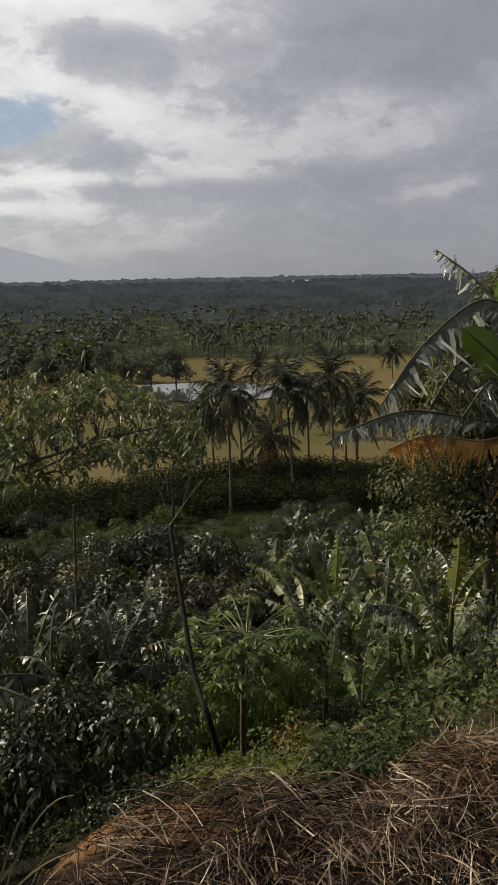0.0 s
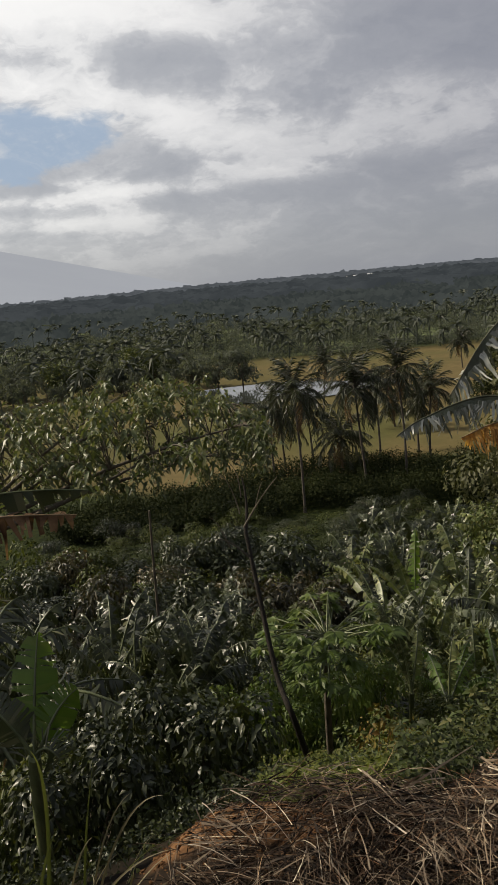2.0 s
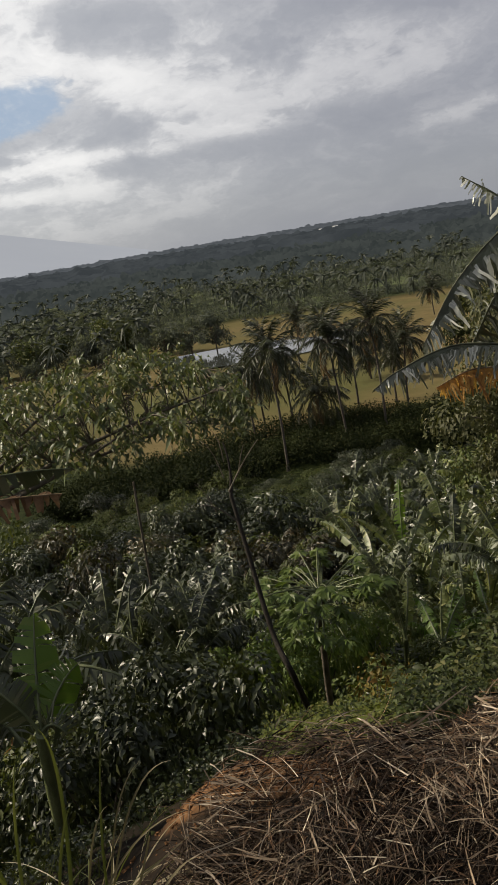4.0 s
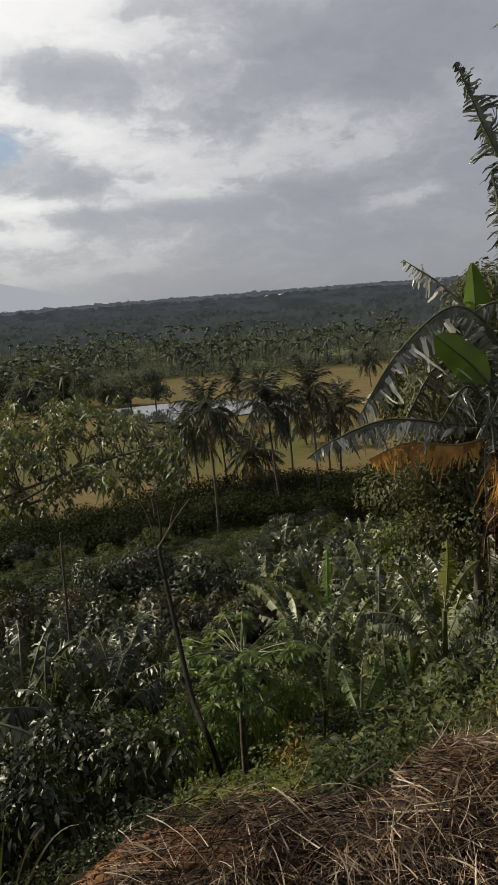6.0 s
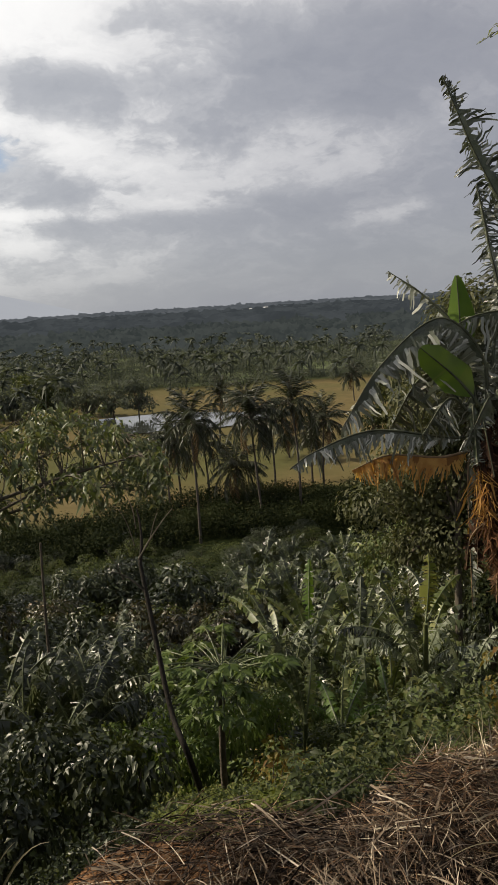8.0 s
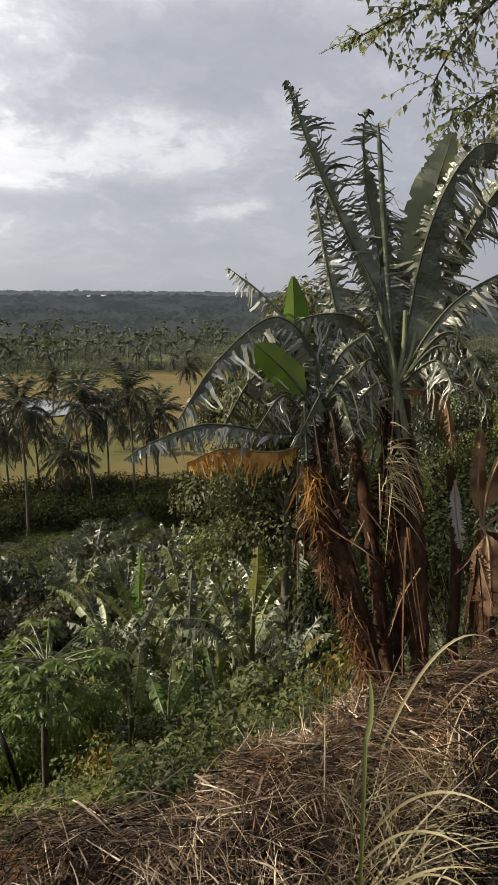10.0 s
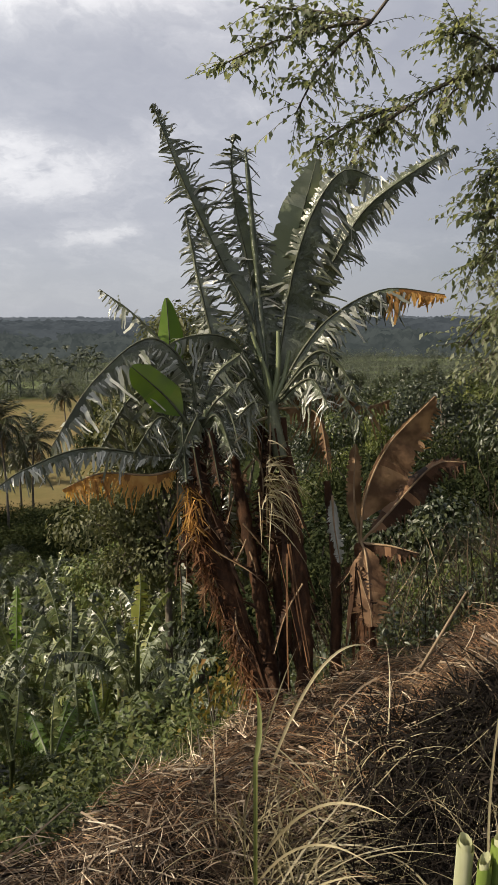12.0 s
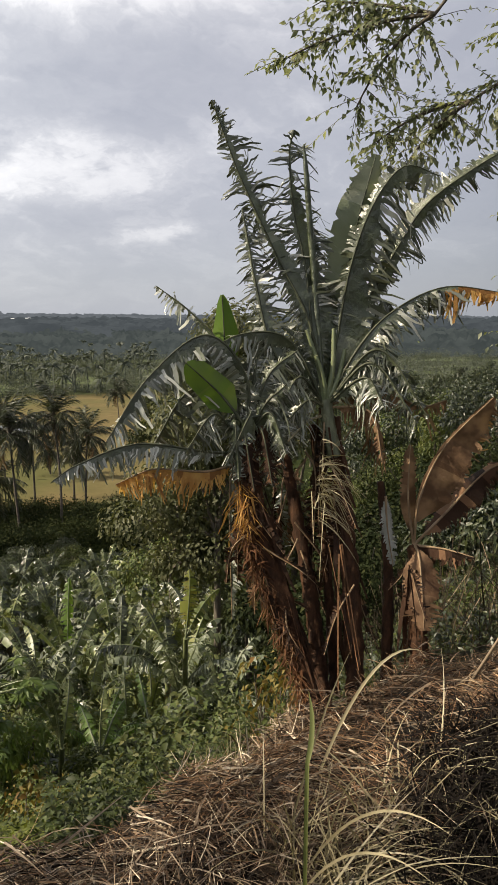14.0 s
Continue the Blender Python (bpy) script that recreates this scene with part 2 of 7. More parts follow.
M_STRAW = material("dry_straw", by_island((0.07, 0.048, 0.031), (0.38, 0.285, 0.19), (0.62, 0.52, 0.39)), 0.6, 0.35)
M_STRAW_RED = material("dry_fern_straw", by_island((0.15, 0.078, 0.04), (0.34, 0.195, 0.1), (0.5, 0.35, 0.2)), 0.75, 0.2)
M_STRAW_OLD = material("brown_old_straw", by_island((0.03, 0.019, 0.012), (0.12, 0.075, 0.045), (0.2, 0.13, 0.085)), 0.8, 0.12)
# near-black old straw that also stands for shade in hollow and gaps
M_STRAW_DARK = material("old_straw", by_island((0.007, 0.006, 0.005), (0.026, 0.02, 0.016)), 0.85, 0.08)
M_BLADE = material("grass_blade_pale", by_island((0.26, 0.22, 0.125), (0.45, 0.39, 0.26)), 0.5, 0.4, 0.2)
M_BLADE_GREEN = material("grass_blade_green", by_island((0.10, 0.125, 0.03), (0.2, 0.21, 0.07)), 0.5, 0.4, 0.3)
M_CUT = material("cut_reed", streaky((0.09, 0.14, 0.02), (0.2, 0.26, 0.06), 60.0), 0.45, 0.5, 0.2)
M_CUT_PALE = material("cut_reed_pale", streaky((0.27, 0.28, 0.15), (0.42, 0.42, 0.28), 60.0), 0.5, 0.4, 0.2)
M_SHRUB = material("shrub_leaf", leafy((0.03, 0.043, 0.011), (0.055, 0.072, 0.017), (0.095, 0.105, 0.028), 0.6, 0.35, 0.42), 0.55, 0.3, 0.24)
# darker shrub copy, standing for shade at left and in the clearing
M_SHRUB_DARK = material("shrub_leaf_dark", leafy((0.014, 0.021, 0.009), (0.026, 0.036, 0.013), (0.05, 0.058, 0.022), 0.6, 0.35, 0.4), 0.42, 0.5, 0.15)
M_SHRUB_LIGHT = material("shrub_leaf_light", leafy((0.062, 0.088, 0.024), (0.098, 0.13, 0.036), (0.16, 0.155, 0.06), 0.6, 0.35, 0.4), 0.5, 0.4, 0.28)
M_CACAO = material("brownish_bush_leaf", leafy((0.022, 0.024, 0.010), (0.045, 0.042, 0.016), (0.10, 0.075, 0.035), 0.6, 0.4, 0.4), 0.4, 0.5, 0.2)
# leaf colour darkened to stand for shade in thicket, clearing and spur
M_THICKET_SHADED = material("thicket_leaf", leafy((0.011, 0.016, 0.006), (0.024, 0.031, 0.010), (0.045, 0.05, 0.017), 0.1), 0.85, 0.1, 0.15)
M_BARK_BLACK = material("dead_wood", streaky((0.012, 0.010, 0.008), (0.035, 0.03, 0.025)), 0.85, 0.15, 0, grain(25), 0.6)
M_VINE = material("vine_leaf", leafy((0.036, 0.054, 0.012), (0.075, 0.1, 0.021), (0.115, 0.12, 0.034), 0.25), 0.58, 0.28, 0.28)
M_DROOP = material("drooping_leaf", leafy((0.06, 0.078, 0.029), (0.108, 0.13, 0.05), (0.22, 0.215, 0.1), 0.9), 0.42, 0.45, 0.3)
M_TREE_LEAF = material("tree_leaf_small", leafy((0.13, 0.148, 0.085), (0.2, 0.217, 0.13), (0.31, 0.32, 0.22), 1.2), 0.45, 0.5, 0.5)
M_OLIVE = material("olive_tree_leaf", leafy((0.06, 0.068, 0.028), (0.1, 0.108, 0.05), (0.15, 0.15, 0.08), 0.5, 0.35, 0.3), 0.55, 0.3, 0.3)
M_PAPAYA = material("papaya_leaf", leafy((0.07, 0.108, 0.022), (0.105, 0.145, 0.032), (0.16, 0.185, 0.05), 1.0), 0.45, 0.45, 0.35)
M_LAWN = material("lawn_weed", leafy((0.085, 0.105, 0.024), (0.135, 0.155, 0.036), (0.19, 0.185, 0.055), 0.8), 0.6, 0.25, 0.35)
M_YELLOW = material("yellowed_leaf", leafy((0.15, 0.12, 0.03), (0.22, 0.17, 0.045), (0.16, 0.08, 0.025), 2.0), 0.6, 0.3, 0.3)
M_BARK = material("bark", streaky((0.05, 0.04, 0.03), (0.13, 0.11, 0.085)), 0.85, 0.2, 0, grain(25), 0.6)
M_PALM_TRUNK = material("palm_trunk", streaky((0.045, 0.038, 0.032), (0.1, 0.088, 0.074), 3.0, (0.3, 0.3, 2.0)), 0.85, 0.2, 0, grain(6), 0.5)
M_PALM = material("palm_frond", leafy((0.02, 0.025, 0.010), (0.036, 0.042, 0.016), (0.06, 0.068, 0.036), 0.2), 0.42, 0.5, 0.2)
# far fronds paled and greyed: haze painted into the leaf colour
M_PALM_HAZED = material("far_palm_frond", leafy((0.05, 0.06, 0.05), (0.075, 0.086, 0.066), (0.115, 0.124, 0.096), 0.02), 0.65, 0.3, 0.25)
M_PALM_DRY = material("palm_frond_dry", leafy((0.14, 0.09, 0.05), (0.2, 0.13, 0.07), (0.1, 0.07, 0.04), 0.2), 0.75, 0.2, 0.2)
# valley and plain woods carry painted haze in their base colour too
M_WOODS_HAZED = material("far_canopy", leafy((0.082, 0.094, 0.082), (0.115, 0.128, 0.108), (0.15, 0.16, 0.13), 0.008, 0.3), 0.9, 0.15, 0.4, grain(0.5), 0.8)
M_WATER = material("pond_water", lambda k, p: rgb(0.045, 0.05, 0.045), 0.06, 0.7, 0, grain(0.7), 0.02)
M_HOUSE = material("pale_wall", patchy((0.5, 0.5, 0.48), (0.68, 0.67, 0.64), 0.4), 0.8, 0.2)
M_ROOF = material("metal_roof", patchy((0.4, 0.41, 0.43), (0.58, 0.58, 0.58), 0.5), 0.5, 0.5)
# mountain and far woods glow: their haze is painted, no lamp
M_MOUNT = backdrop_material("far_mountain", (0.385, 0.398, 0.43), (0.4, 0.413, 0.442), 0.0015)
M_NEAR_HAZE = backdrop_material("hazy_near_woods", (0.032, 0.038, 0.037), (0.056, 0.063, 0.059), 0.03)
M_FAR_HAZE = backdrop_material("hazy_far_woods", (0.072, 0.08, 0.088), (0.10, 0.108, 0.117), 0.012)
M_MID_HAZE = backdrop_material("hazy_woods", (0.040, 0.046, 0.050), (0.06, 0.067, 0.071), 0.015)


def ground_paint(k, pos):
    sep = k.n("ShaderNodeSeparateXYZ", ins={0: pos})
    x, y, z = sep.outputs
    r = k.math("SQRT", k.math("ADD", k.math("MULTIPLY", x, x), k.math("MULTIPLY", y, y)))
    n1 = k.noise(pos, 0.03, 5.0)
    n2 = k.noise(pos, 1.3, 6.0, 0.65)
    n3 = k.noise(pos, 9.0, 6.0, 0.7)
    soil = k.mix(k.smooth(n3, 0.3, 0.7), rgb(0.085, 0.043, 0.02), rgb(0.2, 0.108, 0.052))
    # kept near black to stand for shade beneath the straw
    shaded_litter = k.mix(k.smooth(n2, 0.35, 0.65), rgb(0.006, 0.005, 0.004), rgb(0.024, 0.017, 0.012))
    px = k.math("DIVIDE", k.math("ADD", x, 0.25), 0.38)
    py = k.math("DIVIDE", k.math("SUBTRACT", y, 2.28), 0.22)
    patch = k.math("ADD", k.math("MULTIPLY", px, px), k.math("MULTIPLY", py, py))
    patch = k.smooth(k.math("ADD", patch, k.math("MULTIPLY", k.math("SUBTRACT", n2, 0.5), 1.8)), 1.3, 0.7)
    near = k.mix(patch, shaded_litter, soil)
    # slope ground kept dark for the shade between plants, darker past 40 m
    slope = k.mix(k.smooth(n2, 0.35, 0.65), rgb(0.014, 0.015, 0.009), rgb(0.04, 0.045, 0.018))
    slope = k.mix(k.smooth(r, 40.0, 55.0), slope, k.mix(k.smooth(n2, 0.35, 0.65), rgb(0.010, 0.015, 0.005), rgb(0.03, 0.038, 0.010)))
    col = k.mix(k.smooth(r, 4.0, 6.0), near, slope)
    # the mown course in the valley
    yy = k.math("ADD", y, k.math("MULTIPLY", k.math("SUBTRACT", n1, 0.5), 60.0))
    wob = k.noise(pos, 0.012, 3.0)
    fair = k.mix(k.smooth(n1, 0.4, 0.62), rgb(0.118, 0.1, 0.042), rgb(0.16, 0.12, 0.056))
    fair = k.mix(k.math("MULTIPLY", k.smooth(wob, 0.5, 0.6), 0.7), fair, rgb(0.096, 0.102, 0.036))
    fair = k.mix(k.math("MULTIPLY", k.smooth(k.noise(pos, 0.3, 6.0, 0.7), 0.35, 0.7), 0.35), fair, rgb(0.065, 0.056, 0.022))
    on = k.math("MULTIPLY", k.smooth(yy, 112.0, 120.0), k.smooth(yy, 312.0, 285.0))
    side = k.math("DIVIDE", x, k.math("MAXIMUM", y, 1.0))
    fair = k.mix(k.math("MULTIPLY", k.smooth(side, -0.14, -0.26), 0.35), fair, rgb(0.06, 0.066, 0.024))
    on = k.math("MULTIPLY", on, k.math("MULTIPLY", k.smooth(side, -0.56, -0.5), k.smooth(side, 0.3, 0.24)))
    col = k.mix(on, col, fair)
    far = k.mix(k.smooth(n1, 0.5, 0.62), rgb(0.03, 0.036, 0.02), rgb(0.105, 0.125, 0.06))
    return k.mix(k.smooth(yy, 300.0, 325.0), col, far)


M_SOIL = material("red_soil", patchy((0.075, 0.038, 0.018), (0.2, 0.105, 0.05), 30.0), 0.95, 0.06, 0, grain(90), 0.8)

M_GROUND = material("hillside_ground", ground_paint, 0.95, 0.06, 0, grain(14), 0.5)

# ---- mesh tools ----
class Bag:
    """Gathers vertices and faces (three or four corners) with a material slot each."""

    def __init__(self):
        self.v, self.f, self.count = [], [], 0

    def add(self, verts, faces, slot=0):
        verts, faces = np.asarray(verts, float).reshape(-1, 3), np.asarray(faces, int)
        self.f.append((faces + self.count, slot))
        self.v.append(verts)
        self.count += len(verts)
        return self

    def mesh(self, name, mats, smooth=True, shift=(0, 0, 0)):
        me = bpy.data.meshes.new(name)
        if self.v:
            v = np.concatenate(self.v) - np.asarray(shift, float)
            me.vertices.add(len(v))
            me.vertices.foreach_set("co", v.ravel())
            sizes = np.concatenate([np.full(len(f), f.shape[1]) for f, _ in self.f])
            loops = np.concatenate([f.ravel() for f, _ in self.f])
            slots = np.concatenate([np.full(len(f), s) for f, s in self.f])
            starts = np.concatenate([[0], np.cumsum(sizes)[:-1]])
            me.loops.add(len(loops))
            me.loops.foreach_set("vertex_index", loops)
            me.polygons.add(len(sizes))
            me.polygons.foreach_set("loop_start", starts)
            me.polygons.foreach_set("loop_total", sizes)
            me.polygons.foreach_set("material_index", slots)
            me.polygons.foreach_set("use_smooth", np.full(len(sizes), smooth))
            me.update(calc_edges=True)
            me.validate()
        for m in mats:
            me.materials.append(m)
        return me


def thing(name, at, label, category, group="", kind=""):
    e = new(name)
    e.location = at
    e.empty_display_size = 0.2
    return tagged(e, label, category, group, kind)


def part(name, bag, mats, parent, label="", smooth=True):
    """One mesh under a thing or a part; the bag's points count from the thing's own origin."""
    me = bag if isinstance(bag, bpy.types.Mesh) else bag.mesh(name, mats if isinstance(mats, (list, tuple)) else [mats], smooth)
    ob = new(name, me)
    ob.parent = parent
    return tagged(ob, label)


def stuff(name, bag, mats, label, category, kind="stuff", smooth=True):
    ob = new(name, bag.mesh(name, mats if isinstance(mats, (list, tuple)) else [mats], smooth))
    return tagged(ob, label, category, kind=kind)


def unit(a):
    a = np.asarray(a, float)
    return a / np.maximum(np.linalg.norm(a, axis=-1, keepdims=True), 1e-9)


def bow(a, b, arch=0.0, side=0.0, n=12):
    """Points on a bow from a to b, lifted by arch in the middle and pushed sideways."""
    a, b = np.asarray(a, float), np.asarray(b, float)
    s = np.linspace(0, 1, n)[:, None]
    flat = np.array([b[1] - a[1], a[0] - b[0], 0.0])
    flat = flat / max(np.linalg.norm(flat), 1e-6)
    c = (a + b) / 2 + 2 * np.array([0, 0, arch]) + 2 * side * flat
    return (1 - s) ** 2 * a + 2 * s * (1 - s) * c + s * s * b


def curve(pts, n=26):
    """A smooth line through a few points."""
    p = np.asarray(pts, float)
    p = np.concatenate([[2 * p[0] - p[1]], p, [2 * p[-1] - p[-2]]])
    out = []
    k = len(p) - 3
    for s in np.linspace(0, k - 1e-6, n):
        i, u = int(s), s - int(s)
        a, b, c, d = p[i:i + 4]
        out.append(0.5 * (2 * b + (c - a) * u + (2 * a - 5 * b + 4 * c - d) * u * u + (3 * b - a - 3 * c + d) * u ** 3))
    return np.array(out)


def tube(bag, pts, radii, sides=7, slot=0, rng=None, rough=0.0, cap=True):
    pts = np.asarray(pts, float)
    n = len(pts)
    r = np.broadcast_to(np.asarray(radii, float), (n,)) if np.ndim(radii) else np.full(n, radii)
    t = unit(np.gradient(pts, axis=0))
    ref = np.array([0.31, 0.95, 0.05]) if abs(t[:, 2]).mean() > 0.6 else np.array([0, 0, 1.0])
    a = unit(np.cross(t, ref))
    b = np.cross(t, a)
    ang = np.linspace(0, 2 * np.pi, sides, endpoint=False)
    ring = a[:, None, :] * np.cos(ang)[None, :, None] + b[:, None, :] * np.sin(ang)[None, :, None]
    rr = r[:, None] * np.ones(sides)
    if rng is not None and rough:
        rr = rr * (1 + rough * rng.normal(size=rr.shape))
    v = pts[:, None, :] + ring * rr[:, :, None]
    i, j = np.meshgrid(np.arange(n - 1), np.arange(sides), indexing="ij")
    q = np.stack([i * sides + j, i * sides + (j + 1) % sides, (i + 1) * sides + (j + 1) % sides, (i + 1) * sides + j], -1).reshape(-1, 4)
    bag.add(v.reshape(-1, 3), q, slot)
    if cap:
        top = np.concatenate([v[-1], pts[-1:] + t[-1:] * r[-1] * 0.3])
        k = np.arange(sides)
        bag.add(top, np.stack([k, (k + 1) % sides, np.full(sides, sides)], -1), slot)
    return bag


def ribbons(bag, base, way, length, width, sag, segs=3, slot=0, rng=None, taper=0.15, curl=None, fold=0.0):
    """Many narrow blades at once: from base along way, bent down by sag (share of length)."""
    base, way = np.asarray(base, float), unit(way)
    n = len(base)
    length, width, sag = (np.broadcast_to(np.asarray(q, float), (n,)) for q in (length, width, sag))
    rng = rng or np.random.default_rng(1)
    side = unit(np.cross(way, rng.normal(size=(n, 3)) + np.array([0, 0, 0.6])))
    s = np.linspace(0, 1, segs + 1)
    down = np.array([0, 0, -1.0])
    p = base[:, None] + way[:, None] * (length[:, None] * s)[..., None] + down * (sag * length)[:, None, None] * (s ** 2)[None, :, None]
    if curl is not None:
        p = p + side[:, None] * (np.asarray(curl) * length)[:, None, None] * (s ** 2)[None, :, None]
        side = unit(np.cross(way, np.cross(side, way) + 0.3 * rng.normal(size=(n, 3))))
    w = width[:, None] * (1 - (1 - taper) * s ** 1.5)[None, :] * 0.5
    v = np.stack([p - side[:, None] * w[..., None], p + side[:, None] * w[..., None]], 2)
    m = segs + 1
    k = np.arange(n)[:, None] * (2 * m) + np.arange(segs)[None, :] * 2
    q = np.stack([k, k + 1, k + 3, k + 2], -1).reshape(-1, 4)
    bag.add(v.reshape(-1, 3), q, slot)
    return bag


def leaves(bag, base, way, length, width, sag=0.2, slot=0, rng=None, fold=0.18, facing=(0, 0, 1.0)):
    """Many pointed leaves at once, each four faces with a crease along the rib; facing: where their upper sides turn."""
    base, way = np.asarray(base, float), unit(way)
    n = len(base)
    rng = rng or np.random.default_rng(2)
    length, width, sag = (np.broadcast_to(np.asarray(q, float), (n,))[:, None] for q in (length, width, sag))
    up = np.asarray(facing, float) + 0.45 * rng.normal(size=(n, 3))
    side = unit(np.cross(way, up))
    nrm = np.cross(side, way)
    down = np.array([0, 0, -1.0])
    mid = base + way * length * 0.45 + down * sag * length * 0.22
    tip = base + way * length + down * sag * length
    l = mid - side * width * 0.5 + nrm * width * fold
    r = mid + side * width * 0.5 + nrm * width * fold
    v = np.stack([base, l, mid, r, tip], 1).reshape(-1, 3)
    k = np.arange(n)[:, None] * 5
    f = np.concatenate([k + np.array(t) for t in ((0, 2, 1), (0, 3, 2), (1, 2, 4), (2, 3, 4))])
    bag.add(v, f, slot)
    return bag


def shingled(rng, d, loose=0.5):
    """Ways of leaves that lie over a crown like shingles; d: outward from the crown."""
    r = rng.normal(size=d.shape) + np.array([0, 0, -0.6])
    flat = r - d * np.sum(r * d, -1, keepdims=True)
    return unit(flat) + loose * d + 0.25 * rng.normal(size=d.shape)


def ball(rng, n, squash=(1, 1, 1)):
    d = unit(rng.normal(size=(n, 3)))
    return d * (rng.random((n, 1)) ** (1 / 3)) * np.asarray(squash)


def at(az, el, d):
    """A point at distance d from where the camera stands, az degrees right of +y, el degrees up."""
    a, e = radians(az), radians(el)
    return np.array([d * math.sin(a) * math.cos(e), d * math.cos(a) * math.cos(e), 1.6 + d * math.sin(e)])


# ---- the lie of the land ----
NEAR = (0, 1.6, 2.2, 2.6, 3.0, 3.6, 4.5, 6, 9)
FAR = (14, 20, 30, 45, 60, 80, 95, 120, 300, 450, 800, 1500, 2500, 3500, 4600)
REACH = NEAR + FAR
BRINK_LEFT = (0, -.05, -.35, -.65, -.95, -1.4, -2.0, -3.1, -5.4)
BRINK_BARE = (0, -.02, -.03, -.3, -.7, -1.15, -1.75, -2.8, -4.75)
BRINK_MID = (0, -.03, -.12, -.36, -.65, -1.0, -1.65, -2.7, -4.65)
BRINK_STRAW = (0, -.03, -.09, -.2, -.38, -.7, -1.3, -2.4, -4.7)
CLUMP_FOOT = (0, -.03, -.06, -.1, -.2, -.42, -.85, -1.6, -3.3)
MOUND_FOOT = (0, -.05, -.05, .08, .05, -.12, -.4, -.95, -2)
MOUND_TOP = (0, -.05, .0, .3, .33, .22, .0, -.45, -1.2)
MOUND_SIDE = (0, .1, .3, .5, .55, .5, .4, .2, -.3)
BEHIND = (0, .1, .2, .3, .4, .5, .6, .9, 1.2)
VALLEY = (-7.2, -9.9, -13.6, -17.6, -20.6, -25, -27.5, -28, -28, -28, -27, -21, -11, -8, -30)
SPUR = (-2.4, -3.6, -5.4, -8, -10.5, -14, -16, -19, -24, -24, -20, -14, -8, -7, -30)
HILL = (1.6, 2, 3, 4, 5, 6, 6, 6, 5, 5, 5, 5, 0, -7, -30)


def blend(share, a, b):
    return tuple(p + (q - p) * share for p, q in zip(a, b))


KNOTS = (-180, -60, -25, -8, 6, 16, 25, 34, 45, 75, 180)
TABLE = np.array([BEHIND + HILL, BRINK_LEFT + VALLEY, BRINK_LEFT + VALLEY, BRINK_BARE + VALLEY, BRINK_MID + VALLEY, BRINK_STRAW + VALLEY,
                  CLUMP_FOOT + blend(0.3, VALLEY, SPUR), MOUND_FOOT + blend(0.85, VALLEY, SPUR), MOUND_TOP + SPUR, MOUND_SIDE + SPUR, BEHIND + HILL], float)


def land(x, y):
    """Height of the ground."""
    x, y = np.asarray(x, float), np.asarray(y, float)
    d = np.hypot(x, y)
    az = np.degrees(np.arctan2(x, y))
    rows = np.stack([np.interp(d, REACH, row) for row in TABLE], -1)
    i = np.clip(np.searchsorted(KNOTS, az) - 1, 0, len(KNOTS) - 2)
    k = np.asarray(KNOTS, float)
    f = (az - k[i]) / (k[i + 1] - k[i])
    f = f * f * (3 - 2 * f)
    lo = np.take_along_axis(rows, i[..., None], -1)[..., 0]
    hi = np.take_along_axis(rows, i[..., None] + 1, -1)[..., 0]
    z = lo + (hi - lo) * f
    bumps = 0.03 * np.sin(x * 5.1 + 1.3 * np.sin(y * 3.7)) * np.sin(y * 4.3) + 0.25 * np.sin(x * 0.31 + 2) * np.sin(y * 0.27) * np.clip(d / 20 - 0.2, 0, 1)
    return z + bumps * np.clip(1.6 - d / 110, 0.15, 1)


def spot(az, d, lift=0.0):
    """A point on the ground at bearing az, d metres off."""
    x, y = d * math.sin(radians(az)), d * math.cos(radians(az))
    return np.array([x, y, float(land(x, y)) + lift])

# ---- ground, water, distance ----
def build_ground():
    r = np.concatenate([np.linspace(0.05, 6, 60), np.geomspace(6.2, 4550, 150)])
    a = np.radians(np.concatenate([np.linspace(-180, -45, 40, endpoint=False), np.linspace(-45, 60, 190, endpoint=False), np.linspace(60, 180, 40, endpoint=False)]))
    rr, aa = np.meshgrid(r, a, indexing="ij")
    x, y = rr * np.sin(aa), rr * np.cos(aa)
    v = np.stack([x, y, land(x, y)], -1)
    n, m = v.shape[:2]
    i, j = np.meshgrid(np.arange(n - 1), np.arange(m), indexing="ij")
    q = np.stack([i * m + j, i * m + (j + 1) % m, (i + 1) * m + (j + 1) % m, (i + 1) * m + j], -1).reshape(-1, 4)[:, ::-1]
    bag = Bag().add(v, q)
    k = np.arange(m)
    bag.add(np.concatenate([v[0], [[0, 0, float(land(0, 0))]]]), np.stack([k, (k + 1) % m, np.full(m, m)], -1)[:, ::-1])
    ob = new("ground", bag.mesh("ground", [M_GROUND]))
    tagged(ob, "steep hillside falling to a flat mown valley", "ground", kind="structure")


build_ground()


def build_pond():
    rng = np.random.default_rng(4)
    ang = np.linspace(0, 2 * np.pi, 60, endpoint=False)
    wob = 1 + 0.13 * np.sin(3 * ang + 1) + 0.08 * np.sin(5 * ang + 0.4)
    x, y = -9 + 27 * np.cos(ang) * wob, 209 + 17 * np.sin(ang) * wob - 0.35 * (-9 + 27 * np.cos(ang) + 9) * 0.2
    rim = np.stack([x, y, np.full(60, -27.7)], -1)
    mid = np.array([[-9, 209, -27.7]])
    k = np.arange(60)
    ob = new("water", Bag().add(np.concatenate([rim, mid]), np.stack([k, (k + 1) % 60, np.full(60, 60)], -1)).mesh("water", [M_WATER]))
    tagged(ob, "still pond reflecting the bright grey sky", "water", kind="structure")


build_pond()


